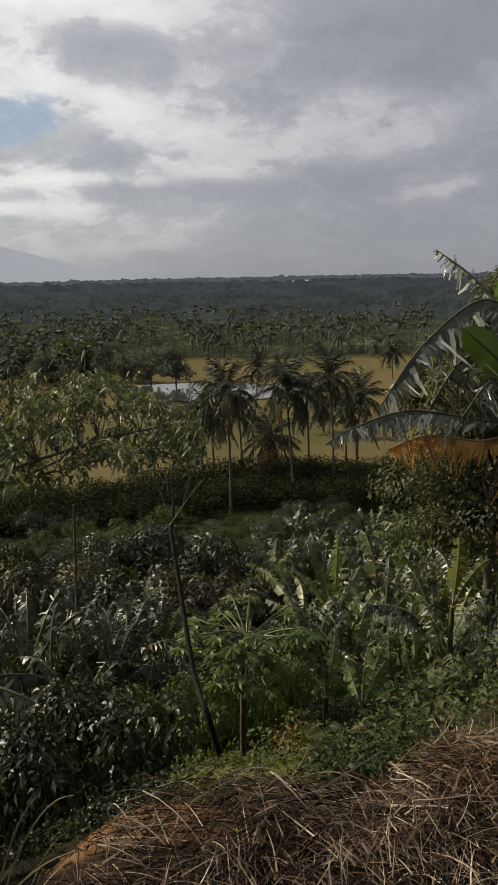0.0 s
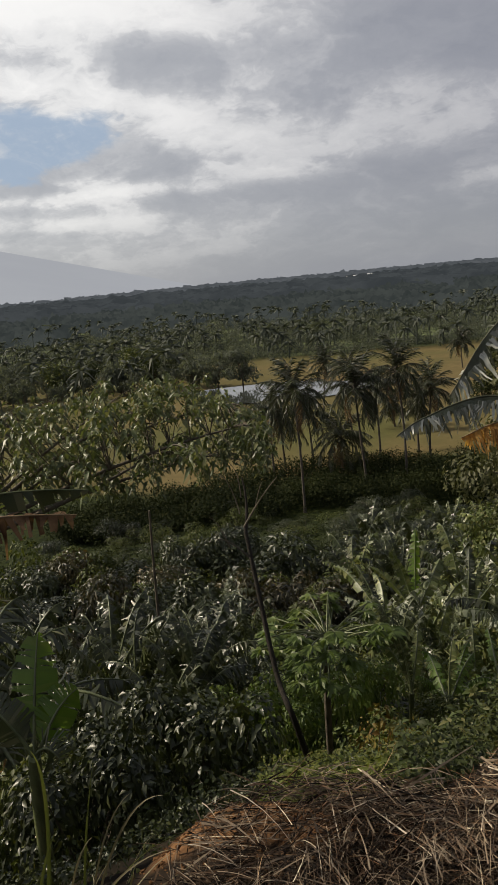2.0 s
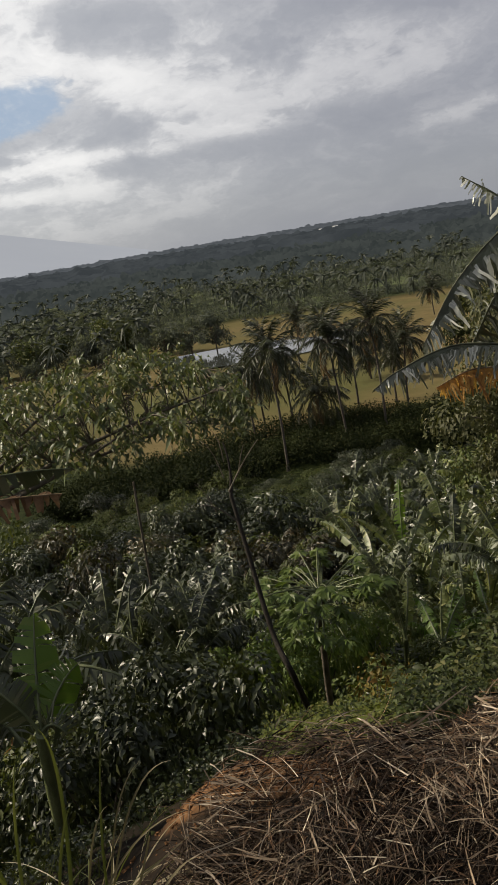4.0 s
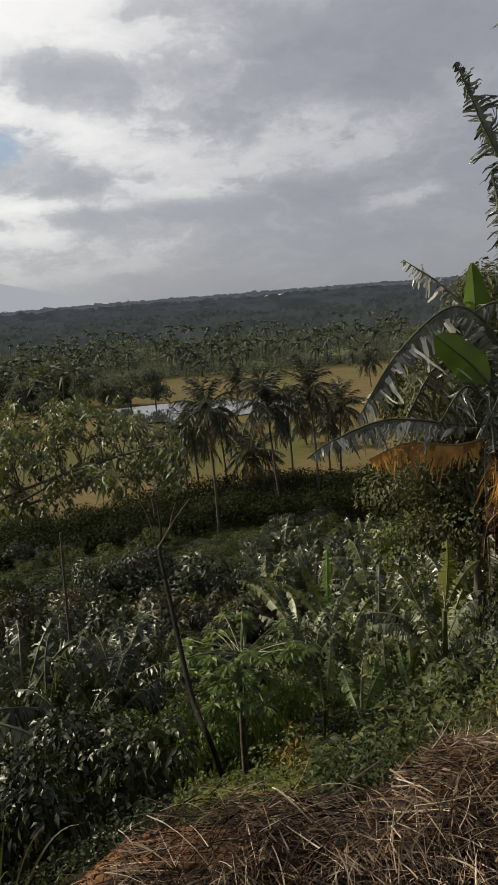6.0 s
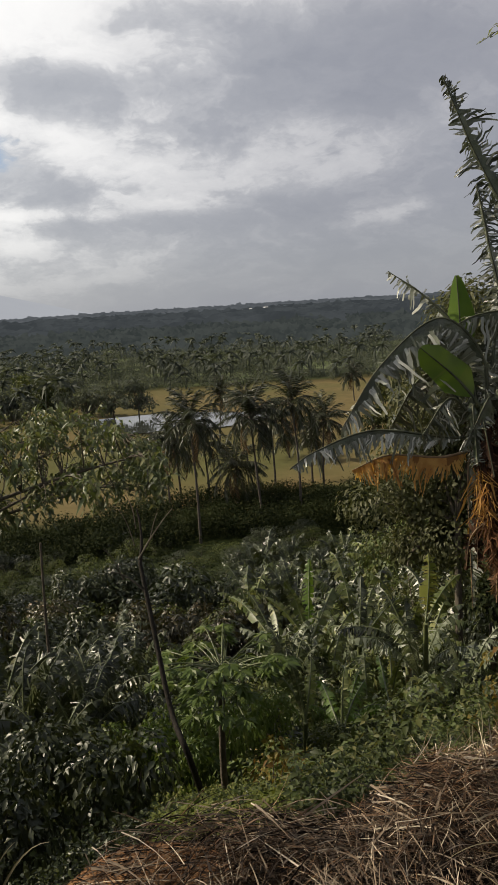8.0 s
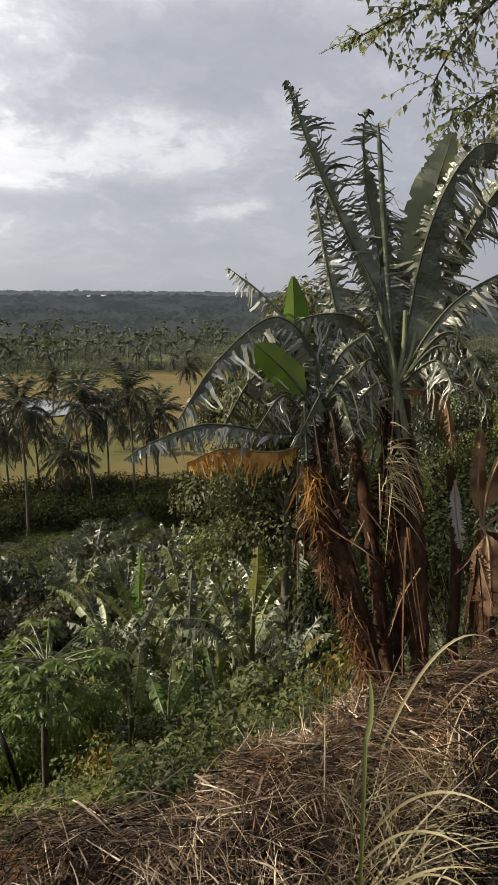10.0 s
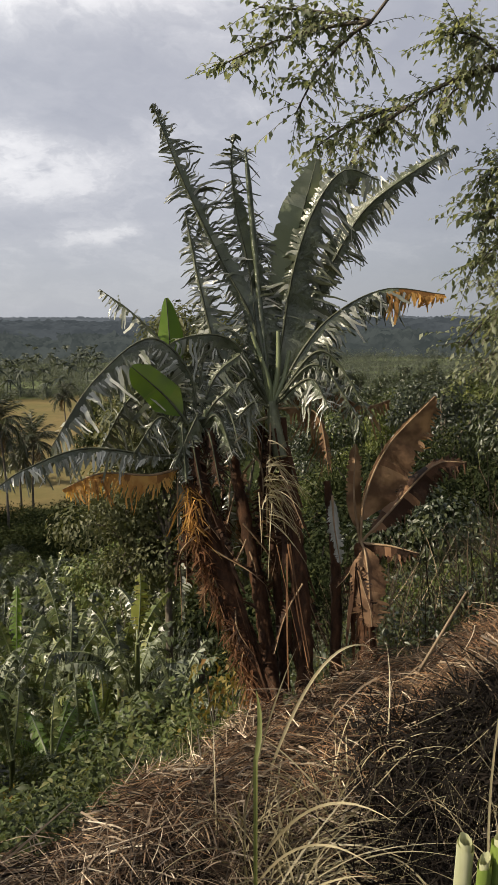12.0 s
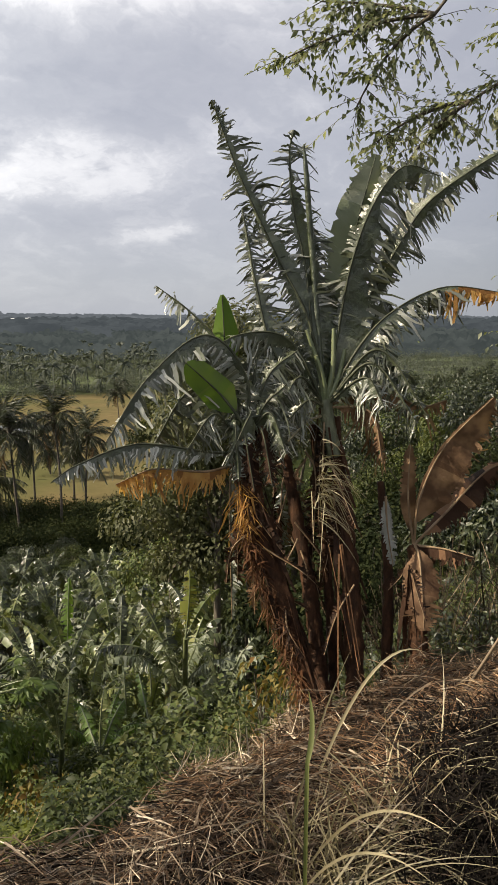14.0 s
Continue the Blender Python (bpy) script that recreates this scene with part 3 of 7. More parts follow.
def canopy_ball():
    """A small lumpy crown of 42 points."""
    bm = bmesh.new()
    bmesh.ops.create_icosphere(bm, subdivisions=2, radius=1.0)
    v = np.array([p.co[:] for p in bm.verts])
    f = np.array([[q.index for q in p.verts] for p in bm.faces])
    bm.free()
    return v, f


BALL_V, BALL_F = canopy_ball()


def canopies(bag, centres, radii, squash, rng):
    n = len(centres)
    jit = 1 + 0.36 * rng.normal(size=(n, len(BALL_V), 1))
    v = BALL_V[None] * jit * np.asarray(radii)[:, None, None]
    v[..., 2] *= np.asarray(squash)[:, None]
    v = v + np.asarray(centres)[:, None]
    f = (BALL_F[None] + (np.arange(n) * len(BALL_V))[:, None, None]).reshape(-1, 3)
    bag.add(v.reshape(-1, 3), f)


def build_far_woods():
    rng = np.random.default_rng(11)
    n = 9000
    d = 520 * (980 / 520) ** (rng.random(n) ** 0.8)
    az = rng.uniform(-34, 52, n)
    keep = noise_at(az * 0.35, np.log(d) * 5) > -0.28
    d, az = d[keep], az[keep]
    x, y = d * np.sin(np.radians(az)), d * np.cos(np.radians(az))
    r = rng.uniform(1.6, 3.9, len(d)) * np.clip(d / 420, 0.65, 1.3)
    z = land(x, y) + r * 0.9
    bag = Bag()
    canopies(bag, np.stack([x, y, z], -1), r, rng.uniform(0.7, 1.2, len(d)), rng)
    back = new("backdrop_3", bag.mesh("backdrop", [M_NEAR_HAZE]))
    tagged(back, "hazy dark woodland on the plain", "woods", kind="structure")
    bag = Bag()
    # nearer crowns leaf by leaf
    n = 4200
    d = rng.uniform(294, 560, n)
    az = rng.uniform(-34, 52, n)
    keep = rng.random(n) < np.interp(az, (-16, -6), (0.35, 1.0))
    d, az = d[keep], az[keep]
    n = len(d)
    x, y = d * np.sin(np.radians(az)), d * np.cos(np.radians(az))
    r = rng.uniform(1.3, 3.2, n) * np.clip(d / 400, 0.7, 1.2)
    c = np.repeat(np.stack([x, y, land(x, y) + r * 0.9], -1), 56, 0)
    way = unit(rng.normal(size=(len(c), 3)) + np.array([0, 0, 0.3]))
    rr = np.repeat(r, 56)
    ln = rng.uniform(0.4, 0.95, len(c))
    leaves(bag, c + way * (rr * rng.uniform(0.7, 1.05, len(c)))[:, None], shingled(rng, way), ln, ln * 0.6, 0.3, 0, rng, facing=way)
    stuff("far_woods", bag, M_WOODS_HAZED, smooth=True, label="dark hazy woodland covering the plain to the horizon", category="woods")


def noise_at(u, v):
    return np.array([noise.noise((a, b, 0.5)) for a, b in zip(np.ravel(u), np.ravel(v))]).reshape(np.shape(u))


build_far_woods()




def build_far_hills():
    """Low wooded rises one behind the other up to the skyline."""
    rng = np.random.default_rng(12)
    # both bands glow in a painted haze tone
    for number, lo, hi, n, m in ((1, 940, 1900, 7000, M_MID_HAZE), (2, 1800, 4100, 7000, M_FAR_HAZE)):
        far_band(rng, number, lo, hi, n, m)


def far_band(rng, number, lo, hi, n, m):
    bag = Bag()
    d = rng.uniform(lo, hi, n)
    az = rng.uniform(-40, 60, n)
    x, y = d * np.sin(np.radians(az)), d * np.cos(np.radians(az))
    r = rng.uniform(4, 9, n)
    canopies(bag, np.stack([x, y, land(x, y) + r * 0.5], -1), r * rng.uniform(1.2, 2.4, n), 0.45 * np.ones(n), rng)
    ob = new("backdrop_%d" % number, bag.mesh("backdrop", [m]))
    tagged(ob, "hazy wooded ridge along the horizon", "woods", kind="structure")


build_far_hills()


def build_mountain():
    bag = Bag()
    ang = np.linspace(0, 2 * np.pi, 80, endpoint=False)
    rows = []
    for s in np.linspace(0, 1, 14):
        rad = 1650 * (1 - s) + 30
        rows.append(np.stack([rad * np.cos(ang) * (1 + 0.06 * np.sin(5 * ang)), rad * np.sin(ang), np.full(80, -40 + 460 * s)], -1))
    v = np.stack(rows)
    i, j = np.meshgrid(np.arange(13), np.arange(80), indexing="ij")
    q = np.stack([i * 80 + j, i * 80 + (j + 1) % 80, (i + 1) * 80 + (j + 1) % 80, (i + 1) * 80 + j], -1).reshape(-1, 4)
    c = spot(-31, 4050)
    bag.add(v + np.array([c[0], c[1], 0]), q)
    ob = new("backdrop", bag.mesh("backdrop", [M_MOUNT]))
    tagged(ob, "faint grey mountain lost in cloud", "mountain", kind="structure")


build_mountain()

def far_house(az, d, wide, lift, m_roof):
    """A small pale house on the far ridge: walls and a gabled roof."""
    p = spot(az, d, lift)
    root = thing("house", p, "small pale house among the trees of the far ridge", "house", "houses on the far ridge")
    w, l, h = wide / 2, wide * 0.35, wide * 0.3
    v = [(sx * w, sy * l, z) for z in (-8.0, h) for sx, sy in ((-1, -1), (1, -1), (1, 1), (-1, 1))]
    part("wall", Bag().add(v, [(0, 1, 5, 4), (1, 2, 6, 5), (2, 3, 7, 6), (3, 0, 4, 7), (4, 5, 6, 7)]), M_HOUSE, root, smooth=False)
    e, t = 1.08, h + 0.02
    v = [(-w * e, -l * e, t), (w * e, -l * e, t), (w * e, l * e, t), (-w * e, l * e, t), (-w * e, 0, t + wide * 0.2), (w * e, 0, t + wide * 0.2)]
    roof = Bag().add(v, [(0, 1, 5, 4), (2, 3, 4, 5), (0, 3, 2, 1)])
    roof.add(np.array(v)[[0, 4, 3, 1, 2, 5]], [(0, 1, 2), (3, 4, 5)])
    part("roof", roof, m_roof, root, smooth=False)


for az_, d_, w_ in ((2.9, 1800, 11), (3.5, 1790, 14), (4.1, 1820, 9), (4.5, 1800, 16), (5.2, 1790, 12), (6.0, 1810, 10)):
    far_house(az_, d_, w_, 4.5, M_ROOF)

# ---- makers of plants ----
def lamina(bag, spine, width, face, tear=0.5, fold=0.3, hang=0.3, strips=16, cross=3, slot=0, rib_slot=1, rng=None, start=0.12, rib=0.012, sweep=0.25, bare=None, tip_slot=None, rib_bag=None, left=1.0, late=False):
    """A banana leaf blade along a spine: two rows of strips that hang apart where the blade is torn.
    face: the blade's upper side; tear 0..1; fold: radians by which both halves bend back; hang: share of width that ends sink."""
    rng = rng or np.random.default_rng(3)
    spine = np.asarray(spine, float)
    n = len(spine)
    cum = np.concatenate([[0], np.cumsum(np.linalg.norm(np.diff(spine, axis=0), axis=1))])
    total = cum[-1]
    cum = cum / total

    def at_s(s):
        return np.stack([np.interp(s, cum, spine[:, k]) for k in range(3)], -1)

    tang = unit(np.gradient(spine, axis=0))
    face = unit(face)
    for sgn in (-1, 1):
        edges = start + (1 - start) * np.linspace(0, 1, strips + 1)
        edges[1:-1] += (1 - start) / strips * 0.3 * rng.uniform(-1, 1, strips - 1)
        f1 = fold
        for a, b in zip(edges[:-1], edges[1:]):
            torn = rng.random() < tear * (np.interp(a, (0, 0.4, 0.6), (0.15, 0.35, 1.3)) if late else 1.0)
            if bare is not None and rng.random() < bare:
                continue
            gap = (b - a) * (0.22 * rng.random() + 0.04) if torn else 0.0
            s0, s1 = a, b
            prof = np.interp((s0, s1), (0, start, start + 0.06, start + 0.14, 0.5, 0.8, 0.95, 1), (0.0, 0.12, 0.55, 0.85, 1.0, 0.82, 0.42, 0.1))
            w = (width * (0.5 if sgn > 0 else 0.5 * left) * prof * (1 + (0.3 * rng.uniform(-1, 0.3) if torn else 0)))[:, None]
            if torn:
                f1 = fold + 0.35 * tear * rng.normal()
            h = hang * (1 + (0.7 * rng.normal() if torn else 0))
            kink = 0.25 * tear * rng.normal(size=3) if torn else np.zeros(3)
            swp = sweep + (0.22 * rng.normal() if torn else 0)
            t = unit(np.stack([np.interp((s0 + s1) / 2, cum, tang[:, k]) for k in range(3)], -1))
            side = unit(np.cross(t, face)) * sgn
            up = np.cross(side, t) * sgn
            out = side * math.cos(f1) - up * math.sin(f1) + t * swp
            u = np.linspace(0, 1, cross + 1)
            shrink = 1 - (np.clip((u - 0.4) / 0.3, 0, 1) * (gap / (b - a) + 0.12) + 0.3 * u ** 3 if torn else 0 * u)
            mid = at_s(np.array([s0, s1]))
            rows = []
            for j, uu in enumerate(u):
                c = mid.mean(0) + (mid - mid.mean(0)) * shrink[j]
                rows.append(c + out * w * uu + (np.array([0, 0, -1.0]) * max(h, -0.1) + kink) * w * uu ** 2)
            v = np.concatenate(rows)
            k = np.arange(cross)[:, None] * 2
            use = slot
            if tip_slot is not None and s0 > tip_slot[0] + 0.06 * rng.normal():
                use = tip_slot[1]
            bag.add(v, np.concatenate([k, k + 1, k + 3, k + 2], 1), use)
    tube(rib_bag if rib_bag is not None else bag, spine, np.linspace(rib, rib * 0.25, n), 5, rib_slot)
    return bag


GENERIC_LEAF = {}


def generic_banana_leaf(i):
    """Shared leaf meshes for the plants further off: stalk at the origin, blade towards +x."""
    if i not in GENERIC_LEAF:
        rng = np.random.default_rng(100 + i)
        length = 1.0
        s = np.linspace(0, 1, 11)[:, None]
        ex, ez = ((0.45, 0.8), (0.82, 0.28), (0.88, -0.15), (0.66, 0.55), (0.6, -0.4))[i % 5]
        end = np.array([ex, 0, ez])
        ctrl = np.array([ex * 0.42, 0, ez * 0.55 + 0.36])
        spine = 2 * s * (1 - s) * ctrl + s * s * end
        bag = Bag()
        lamina(bag, spine, 0.22, (-max(ez, 0), 0, ex), tear=(0.75, 0.85, 0.95, 0.8, 0.95)[i % 5], fold=0.45, hang=0.55, strips=40, cross=3, rng=rng, start=0.18, rib=0.013)
        GENERIC_LEAF[i] = bag
    return GENERIC_LEAF[i]


LEAF_MESH = {}


def leaf_mesh(i, m):
    key = (i, m.name)
    if key not in LEAF_MESH:
        LEAF_MESH[key] = generic_banana_leaf(i).mesh("leaf", [m, M_RIB])
    return LEAF_MESH[key]


STEM_BAG = tube(Bag(), bow((0, 0, -0.3), (0.03, 0.02, 1.0), 0, 0.02, 8), np.linspace(0.11, 0.06, 8), 9, 0, np.random.default_rng(8), 0.05)
STEM_MESH = STEM_BAG.mesh("pseudostem", [M_STEM_GREEN])


def banana_plant(p, size, rng, label, m=None, count=8, dead=1, spread=1.0):
    """A banana plant whose leaves are about size metres long."""
    m = m or M_BANANA
    root = thing("banana_plant", p, label, "banana plant", "banana plants on the slope")
    stem = part("pseudostem", STEM_MESH, None, root)
    tall = size * rng.uniform(0.55, 0.9)
    stem.scale = (size * 0.75, size * 0.75, tall)
    turn = rng.uniform(0, 360)
    for i in range(count):
        kind = int(rng.choice([0, 1, 2, 3, 1, 0])) if i else 0
        leaf = part("leaf", leaf_mesh(kind, m), None, root)
        leaf.matrix_basis = pose(0.03 * tall, 0.02 * tall, tall * 0.98, rng.normal() * 8, rng.uniform(-6, 14) * spread, turn + i * 137.5) @ Matrix.Scale(size * rng.uniform(0.8, 1.15), 4)
    for i in range(dead):
        leaf = part("leaf", leaf_mesh(4, M_BANANA_DEAD), None, root, "brown withered leaf")
        leaf.matrix_basis = pose(0.03 * tall, 0, tall * 0.9, 0, 50 + 20 * rng.random(), rng.uniform(0, 360)) @ Matrix.Scale(size * 0.7, 4)
    return root


# coconut palms
def frond_bag(rng, droop, leaflets=30):
    s = np.linspace(0, 1, 9)[:, None]
    spine = 2 * s * (1 - s) * np.array([0.45, 0, 0.42 - 0.25 * droop]) + s * s * np.array([0.95 - 0.25 * droop, 0, 0.30 - 0.95 * droop])
    bag = Bag()
    tube(bag, spine, np.linspace(0.011, 0.003, 9), 4, 1)
    cum = np.linspace(0, 1, 9)
    tt = np.repeat(np.linspace(0.16, 0.99, leaflets), 2)
    base = np.stack([np.interp(tt, cum, spine[:, k]) for k in range(3)], -1)
    tang = unit(np.gradient(spine, axis=0))
    way = np.stack([np.interp(tt, cum, tang[:, k]) for k in range(3)], -1)
    sgn = np.tile([-1.0, 1.0], leaflets)
    out = way * 0.75 + np.array([0, 1.0, 0]) * sgn[:, None] + np.array([0, 0, -0.25]) + 0.12 * rng.normal(size=(len(tt), 3))
    ln = 0.22 * np.interp(tt, (0.1, 0.4, 0.8, 1), (0.6, 1, 0.8, 0.35)) * rng.uniform(0.8, 1.15, len(tt))
    ribbons(bag, base, out, ln, 0.024, 0.6 + 0.25 * rng.normal(size=len(tt)), 2, 0, rng, 0.2)
    return bag


PALM_FRONDS = [frond_bag(np.random.default_rng(20 + i), (0.08, 0.35, 0.65, 1.0)[i]) for i in range(4)]
FROND_MESH = [b.mesh("frond", [M_PALM, M_PALM_TRUNK]) for b in PALM_FRONDS]
FROND_DRY = PALM_FRONDS[3].mesh("frond", [M_PALM_DRY, M_PALM_TRUNK])


NUT_BAG = Bag()
canopies(NUT_BAG, np.zeros((1, 3)), np.array([0.15]), np.array([1.15]), np.random.default_rng(5))
NUT_MESH = NUT_BAG.mesh("coconut", [M_PALM])


def coconut_palm(p, tall, rng, frond=4.2, lean=0.04, label="tall coconut palm with a ragged drooping crown"):
    root = thing("coconut_palm", p, label, "palm tree", "coconut palms on the golf course")
    top = np.array([lean * tall * rng.normal(), lean * tall * rng.normal(), tall])
    pts = bow((0, 0, -0.6), top, 0, 0.03 * tall * rng.normal(), 10)
    part("trunk", tube(Bag(), pts, 0.2 * np.linspace(1, 0.55, 10) * (1 + np.array([0.5] + [0.0] * 9)), 8), M_PALM_TRUNK, root)
    count = 28
    for i in range(count):
        kind = min(3, int(i / count * 4))
        fr = part("frond", FROND_MESH[kind], None, root)
        fr.matrix_basis = Matrix.Translation(top) @ pose(0, 0, 0, rng.normal() * 8, -58 + 74 * i / count + 9 * rng.normal(), i * 137.5 + 20 * rng.normal()) @ Matrix.Scale(frond * rng.uniform(0.85, 1.1), 4)
    for i in range(2):
        fr = part("frond", FROND_DRY, None, root, "dry hanging frond")
        fr.matrix_basis = Matrix.Translation(top) @ pose(0, 0, 0, 0, 25 + 20 * rng.random(), rng.uniform(0, 360)) @ Matrix.Scale(frond * 0.8, 4)
    for i in range(6):
        nut = part("coconut", NUT_MESH, None, root)
        nut.location = top + np.array([0, 0, -0.35]) + 0.3 * rng.normal(size=3) * np.array([1, 1, 0.4])
    return root


# bushes: stems and a lumpy crown of single leaves
def bush_bag(rng, n=700, leaf=0.16, slim=0.42, lumps=7, droop=0.35, flat=0.75):
    bag = Bag()
    c = ball(rng, lumps, (0.65, 0.65, 0.45)) + np.array([0, 0, 0.62])
    r = rng.uniform(0.24, 0.42, lumps)
    which = rng.integers(0, lumps, n)
    d = unit(rng.normal(size=(n, 3)) + np.array([0, 0, 0.25]))
    p = c[which] + d * (r[which] * rng.uniform(0.7, 1.08, n))[:, None] * np.array([1, 1, flat])
    ln = leaf * rng.uniform(0.6, 1.25, n)
    leaves(bag, p, shingled(rng, d), ln, ln * slim, droop, 0, rng, facing=d + np.array([0, 0, 0.25]))
    wood = Bag()
    for i in range(lumps):
        tube(wood, bow((0, 0, -0.15), c[i], 0.05, 0.05 * rng.normal(), 6), np.linspace(0.022, 0.006, 6), 4)
    return bag, wood


BUSHES = {}


def bush(p, wide, tall, rng, m, label="dense green shrub on the hillside", leaf=0.16, slim=0.42, n=700, category="shrub", group="shrubs on the hillside", name="shrub"):
    key = (m.name, leaf, slim, n, int(rng.integers(0, 3)))
    if key not in BUSHES:
        leaf_bag, wood = bush_bag(np.random.default_rng(abs(hash_name(key)) % 9999), n, leaf, slim)
        BUSHES[key] = leaf_bag.mesh("foliage", [m]), wood.mesh("stem", [M_BARK])
    root = thing(name, p, label, category, group)
    turn = rng.uniform(0, 6.28)
    for name_, me in zip(("foliage", "stem"), BUSHES[key]):
        f = part(name_, me, None, root)
        f.scale = (wide, wide, tall)
        f.rotation_euler = (0, 0, turn)
    return root


def hash_name(key):
    return sum((i + 1) * ord(ch) for i, ch in enumerate(str(key)))


# ---- the valley ----
def build_palms():
    rng = np.random.default_rng(31)
    # bearing, distance, height, frond length
    for az, d, tall, fr in ((-1.45, 95, 16.6, 4.6), (3.4, 104, 15.8, 4.8), (6.2, 107, 17.0, 4.6), (1.75, 109, 8.2, 4.4), (8.0, 122, 12.0, 4.4), (-3.3, 112, 12.0, 4.6),
                            (-0.5, 118, 10.5, 4.2), (2.5, 146, 13.2, 4.4), (0.45, 165, 12.6, 4.0), (10.5, 232, 8.4, 4.2), (4.6, 186, 5.0, 3.2), (4.4, 120, 12.4, 4.4),
                            (-2.6, 121, 9.0, 4.4), (7.2, 128, 9.4, 4.2), (5.6, 150, 5.5, 3.5)):
        coconut_palm(spot(az, d), tall - 1.6, rng, fr * 1.2)


build_palms()


def grove_palm(bag, p, tall, rng, fr):
    """A palm of the far groves, simple but whole."""
    top = p + np.array([0.05 * tall * rng.normal(), 0.05 * tall * rng.normal(), tall])
    tube(bag, bow(p - np.array([0, 0, 0.5]), top, 0, 0.03 * tall * rng.normal(), 4), np.array([0.3, 0.22, 0.2, 0.18]), 4, 1, cap=False)
    k = 13
    ang = np.arange(k) * 2.4 + rng.random()
    el = np.linspace(0.95, -0.35, k)
    way = np.stack([np.cos(ang) * np.cos(el), np.sin(ang) * np.cos(el), np.sin(el)], -1)
    ribbons(bag, np.repeat(top[None], k, 0), way, fr * rng.uniform(0.8, 1.1, k), 1.0, 0.55, 4, 0, rng, 0.25)


def build_groves():
    rng = np.random.default_rng(37)
    bag = Bag()
    count = 0
    while count < 640:
        az, u = rng.uniform(-30, 30), rng.random()
        d = 296 + 330 * u ** 1.4
        if d < 310 and rng.random() < 0.5 or noise.noise((az * 0.25, d * 0.012, 2.0)) < -0.12:
            continue
        grove_palm(bag, spot(az, d), rng.uniform(4.5, 10.5), rng, rng.uniform(3.2, 4.6))
        count += 1
    stuff("palm_grove", bag, [M_PALM_HAZED, M_WOODS_HAZED], "coconut palm groves beyond the golf course", "palm grove")


build_groves()


def round_tree(p, tall, wide, rng, m, name="tree", label="round-crowned tree", n=900, leaf=0.09, group="trees in the valley", trunk=0.25, low=0.45):
    """A broad tree: trunk, limbs and a crown of leaf clumps."""
    root = thing(name, p, label, "tree", group)
    wood = Bag()
    fork = np.array([0, 0, tall * low])
    tube(wood, bow((0, 0, -0.4), fork, 0, 0.1 * rng.normal(), 6), np.linspace(trunk, trunk * 0.7, 6), 7)
    crown = Bag()
    lumps = 11
    c = ball(rng, lumps, (wide * 0.4, wide * 0.4, tall * 0.34)) + np.array([0, 0, tall * 0.55])
    r = rng.uniform(0.15, 0.26, lumps) * wide
    for q in c:
        tube(wood, bow(fork, q, 0.04 * tall, 0.03 * tall * rng.normal(), 6), np.linspace(trunk * 0.5, trunk * 0.1, 6), 5)
    which = rng.integers(0, lumps, n)
    d = unit(rng.normal(size=(n, 3)))
    q = c[which] + d * (r[which] * rng.uniform(0.55, 1.1, n))[:, None] * np.array([1, 1, 0.8])
    ln = leaf * wide * rng.uniform(0.6, 1.3, n)
    leaves(crown, q, shingled(rng, d), ln, ln * 0.55, 0.3, 0, rng, facing=d + np.array([0, 0, 0.2]))
    part("trunk", wood, M_BARK, root)
    part("crown", crown, m, root)
    return root


def build_spur_trees():
    rng = np.random.default_rng(49)
    for i in range(19):
        az, d = 26.5 + 1.15 * i, (47, 62, 40, 54)[i % 4] + 3 * rng.normal()
        tall, wide = (7.6, 9.0, 6.2, 8.4)[i % 4] + 0.8 * rng.normal(), (6.0, 7.5, 5.2, 7.0)[i % 4] + 0.6 * rng.normal()
        round_tree(spot(az, d), tall, wide, rng, (M_SHRUB, M_SHRUB_LIGHT, M_SHRUB_DARK)[int(rng.integers(0, 3))], label="bushy green tree on the neighbouring spur", n=6500, leaf=0.032, group="trees on the spur", low=0.3)


build_spur_trees()


def build_side_woods():
    """Mixed woods that close the course at both sides."""
    rng = np.random.default_rng(47)
    bag, palms = Bag(), Bag()
    for i in range(420):
        left = rng.random() < 0.42
        az = rng.uniform(-34, -9.5) if left else rng.uniform(13.5, 60)
        d = rng.uniform(225 if left else 130, 330)
        p = spot(az, d)
        if rng.random() < 0.45 and left:
            grove_palm(palms, p, rng.uniform(6, 12), rng, rng.uniform(3.6, 4.8))
            continue
        tall, wide = rng.uniform(5, 11), rng.uniform(5, 9)
        n = 380
        lumps = ball(rng, 6, (wide * 0.36, wide * 0.36, tall * 0.25)) + np.array([0, 0, tall * 0.62])
        dd = unit(rng.normal(size=(n, 3)))
        q = p + lumps[rng.integers(0, 6, n)] + dd * wide * 0.2 * rng.uniform(0.6, 1.1, (n, 1))
        ln = rng.uniform(0.4, 0.9, n)
        leaves(bag, q, shingled(rng, dd), ln, ln * 0.55, 0.3, 0 if left else 2, rng, facing=dd)
        tube(bag, bow(p - np.array([0, 0, 0.4]), p + np.array([0, 0, tall * 0.6]), 0, 0.2 * rng.normal(), 4), np.array([0.25, 0.2, 0.16, 0.1]), 5, 1)
    stuff("side_woods", bag, [M_WOODS_HAZED, M_BARK, M_SHRUB_DARK], "mixed dark woodland at the edges of the course", "woods")
    stuff("side_palms", palms, [M_PALM_HAZED, M_WOODS_HAZED], "coconut palms scattered among the valley woods", "palm grove")


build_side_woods()


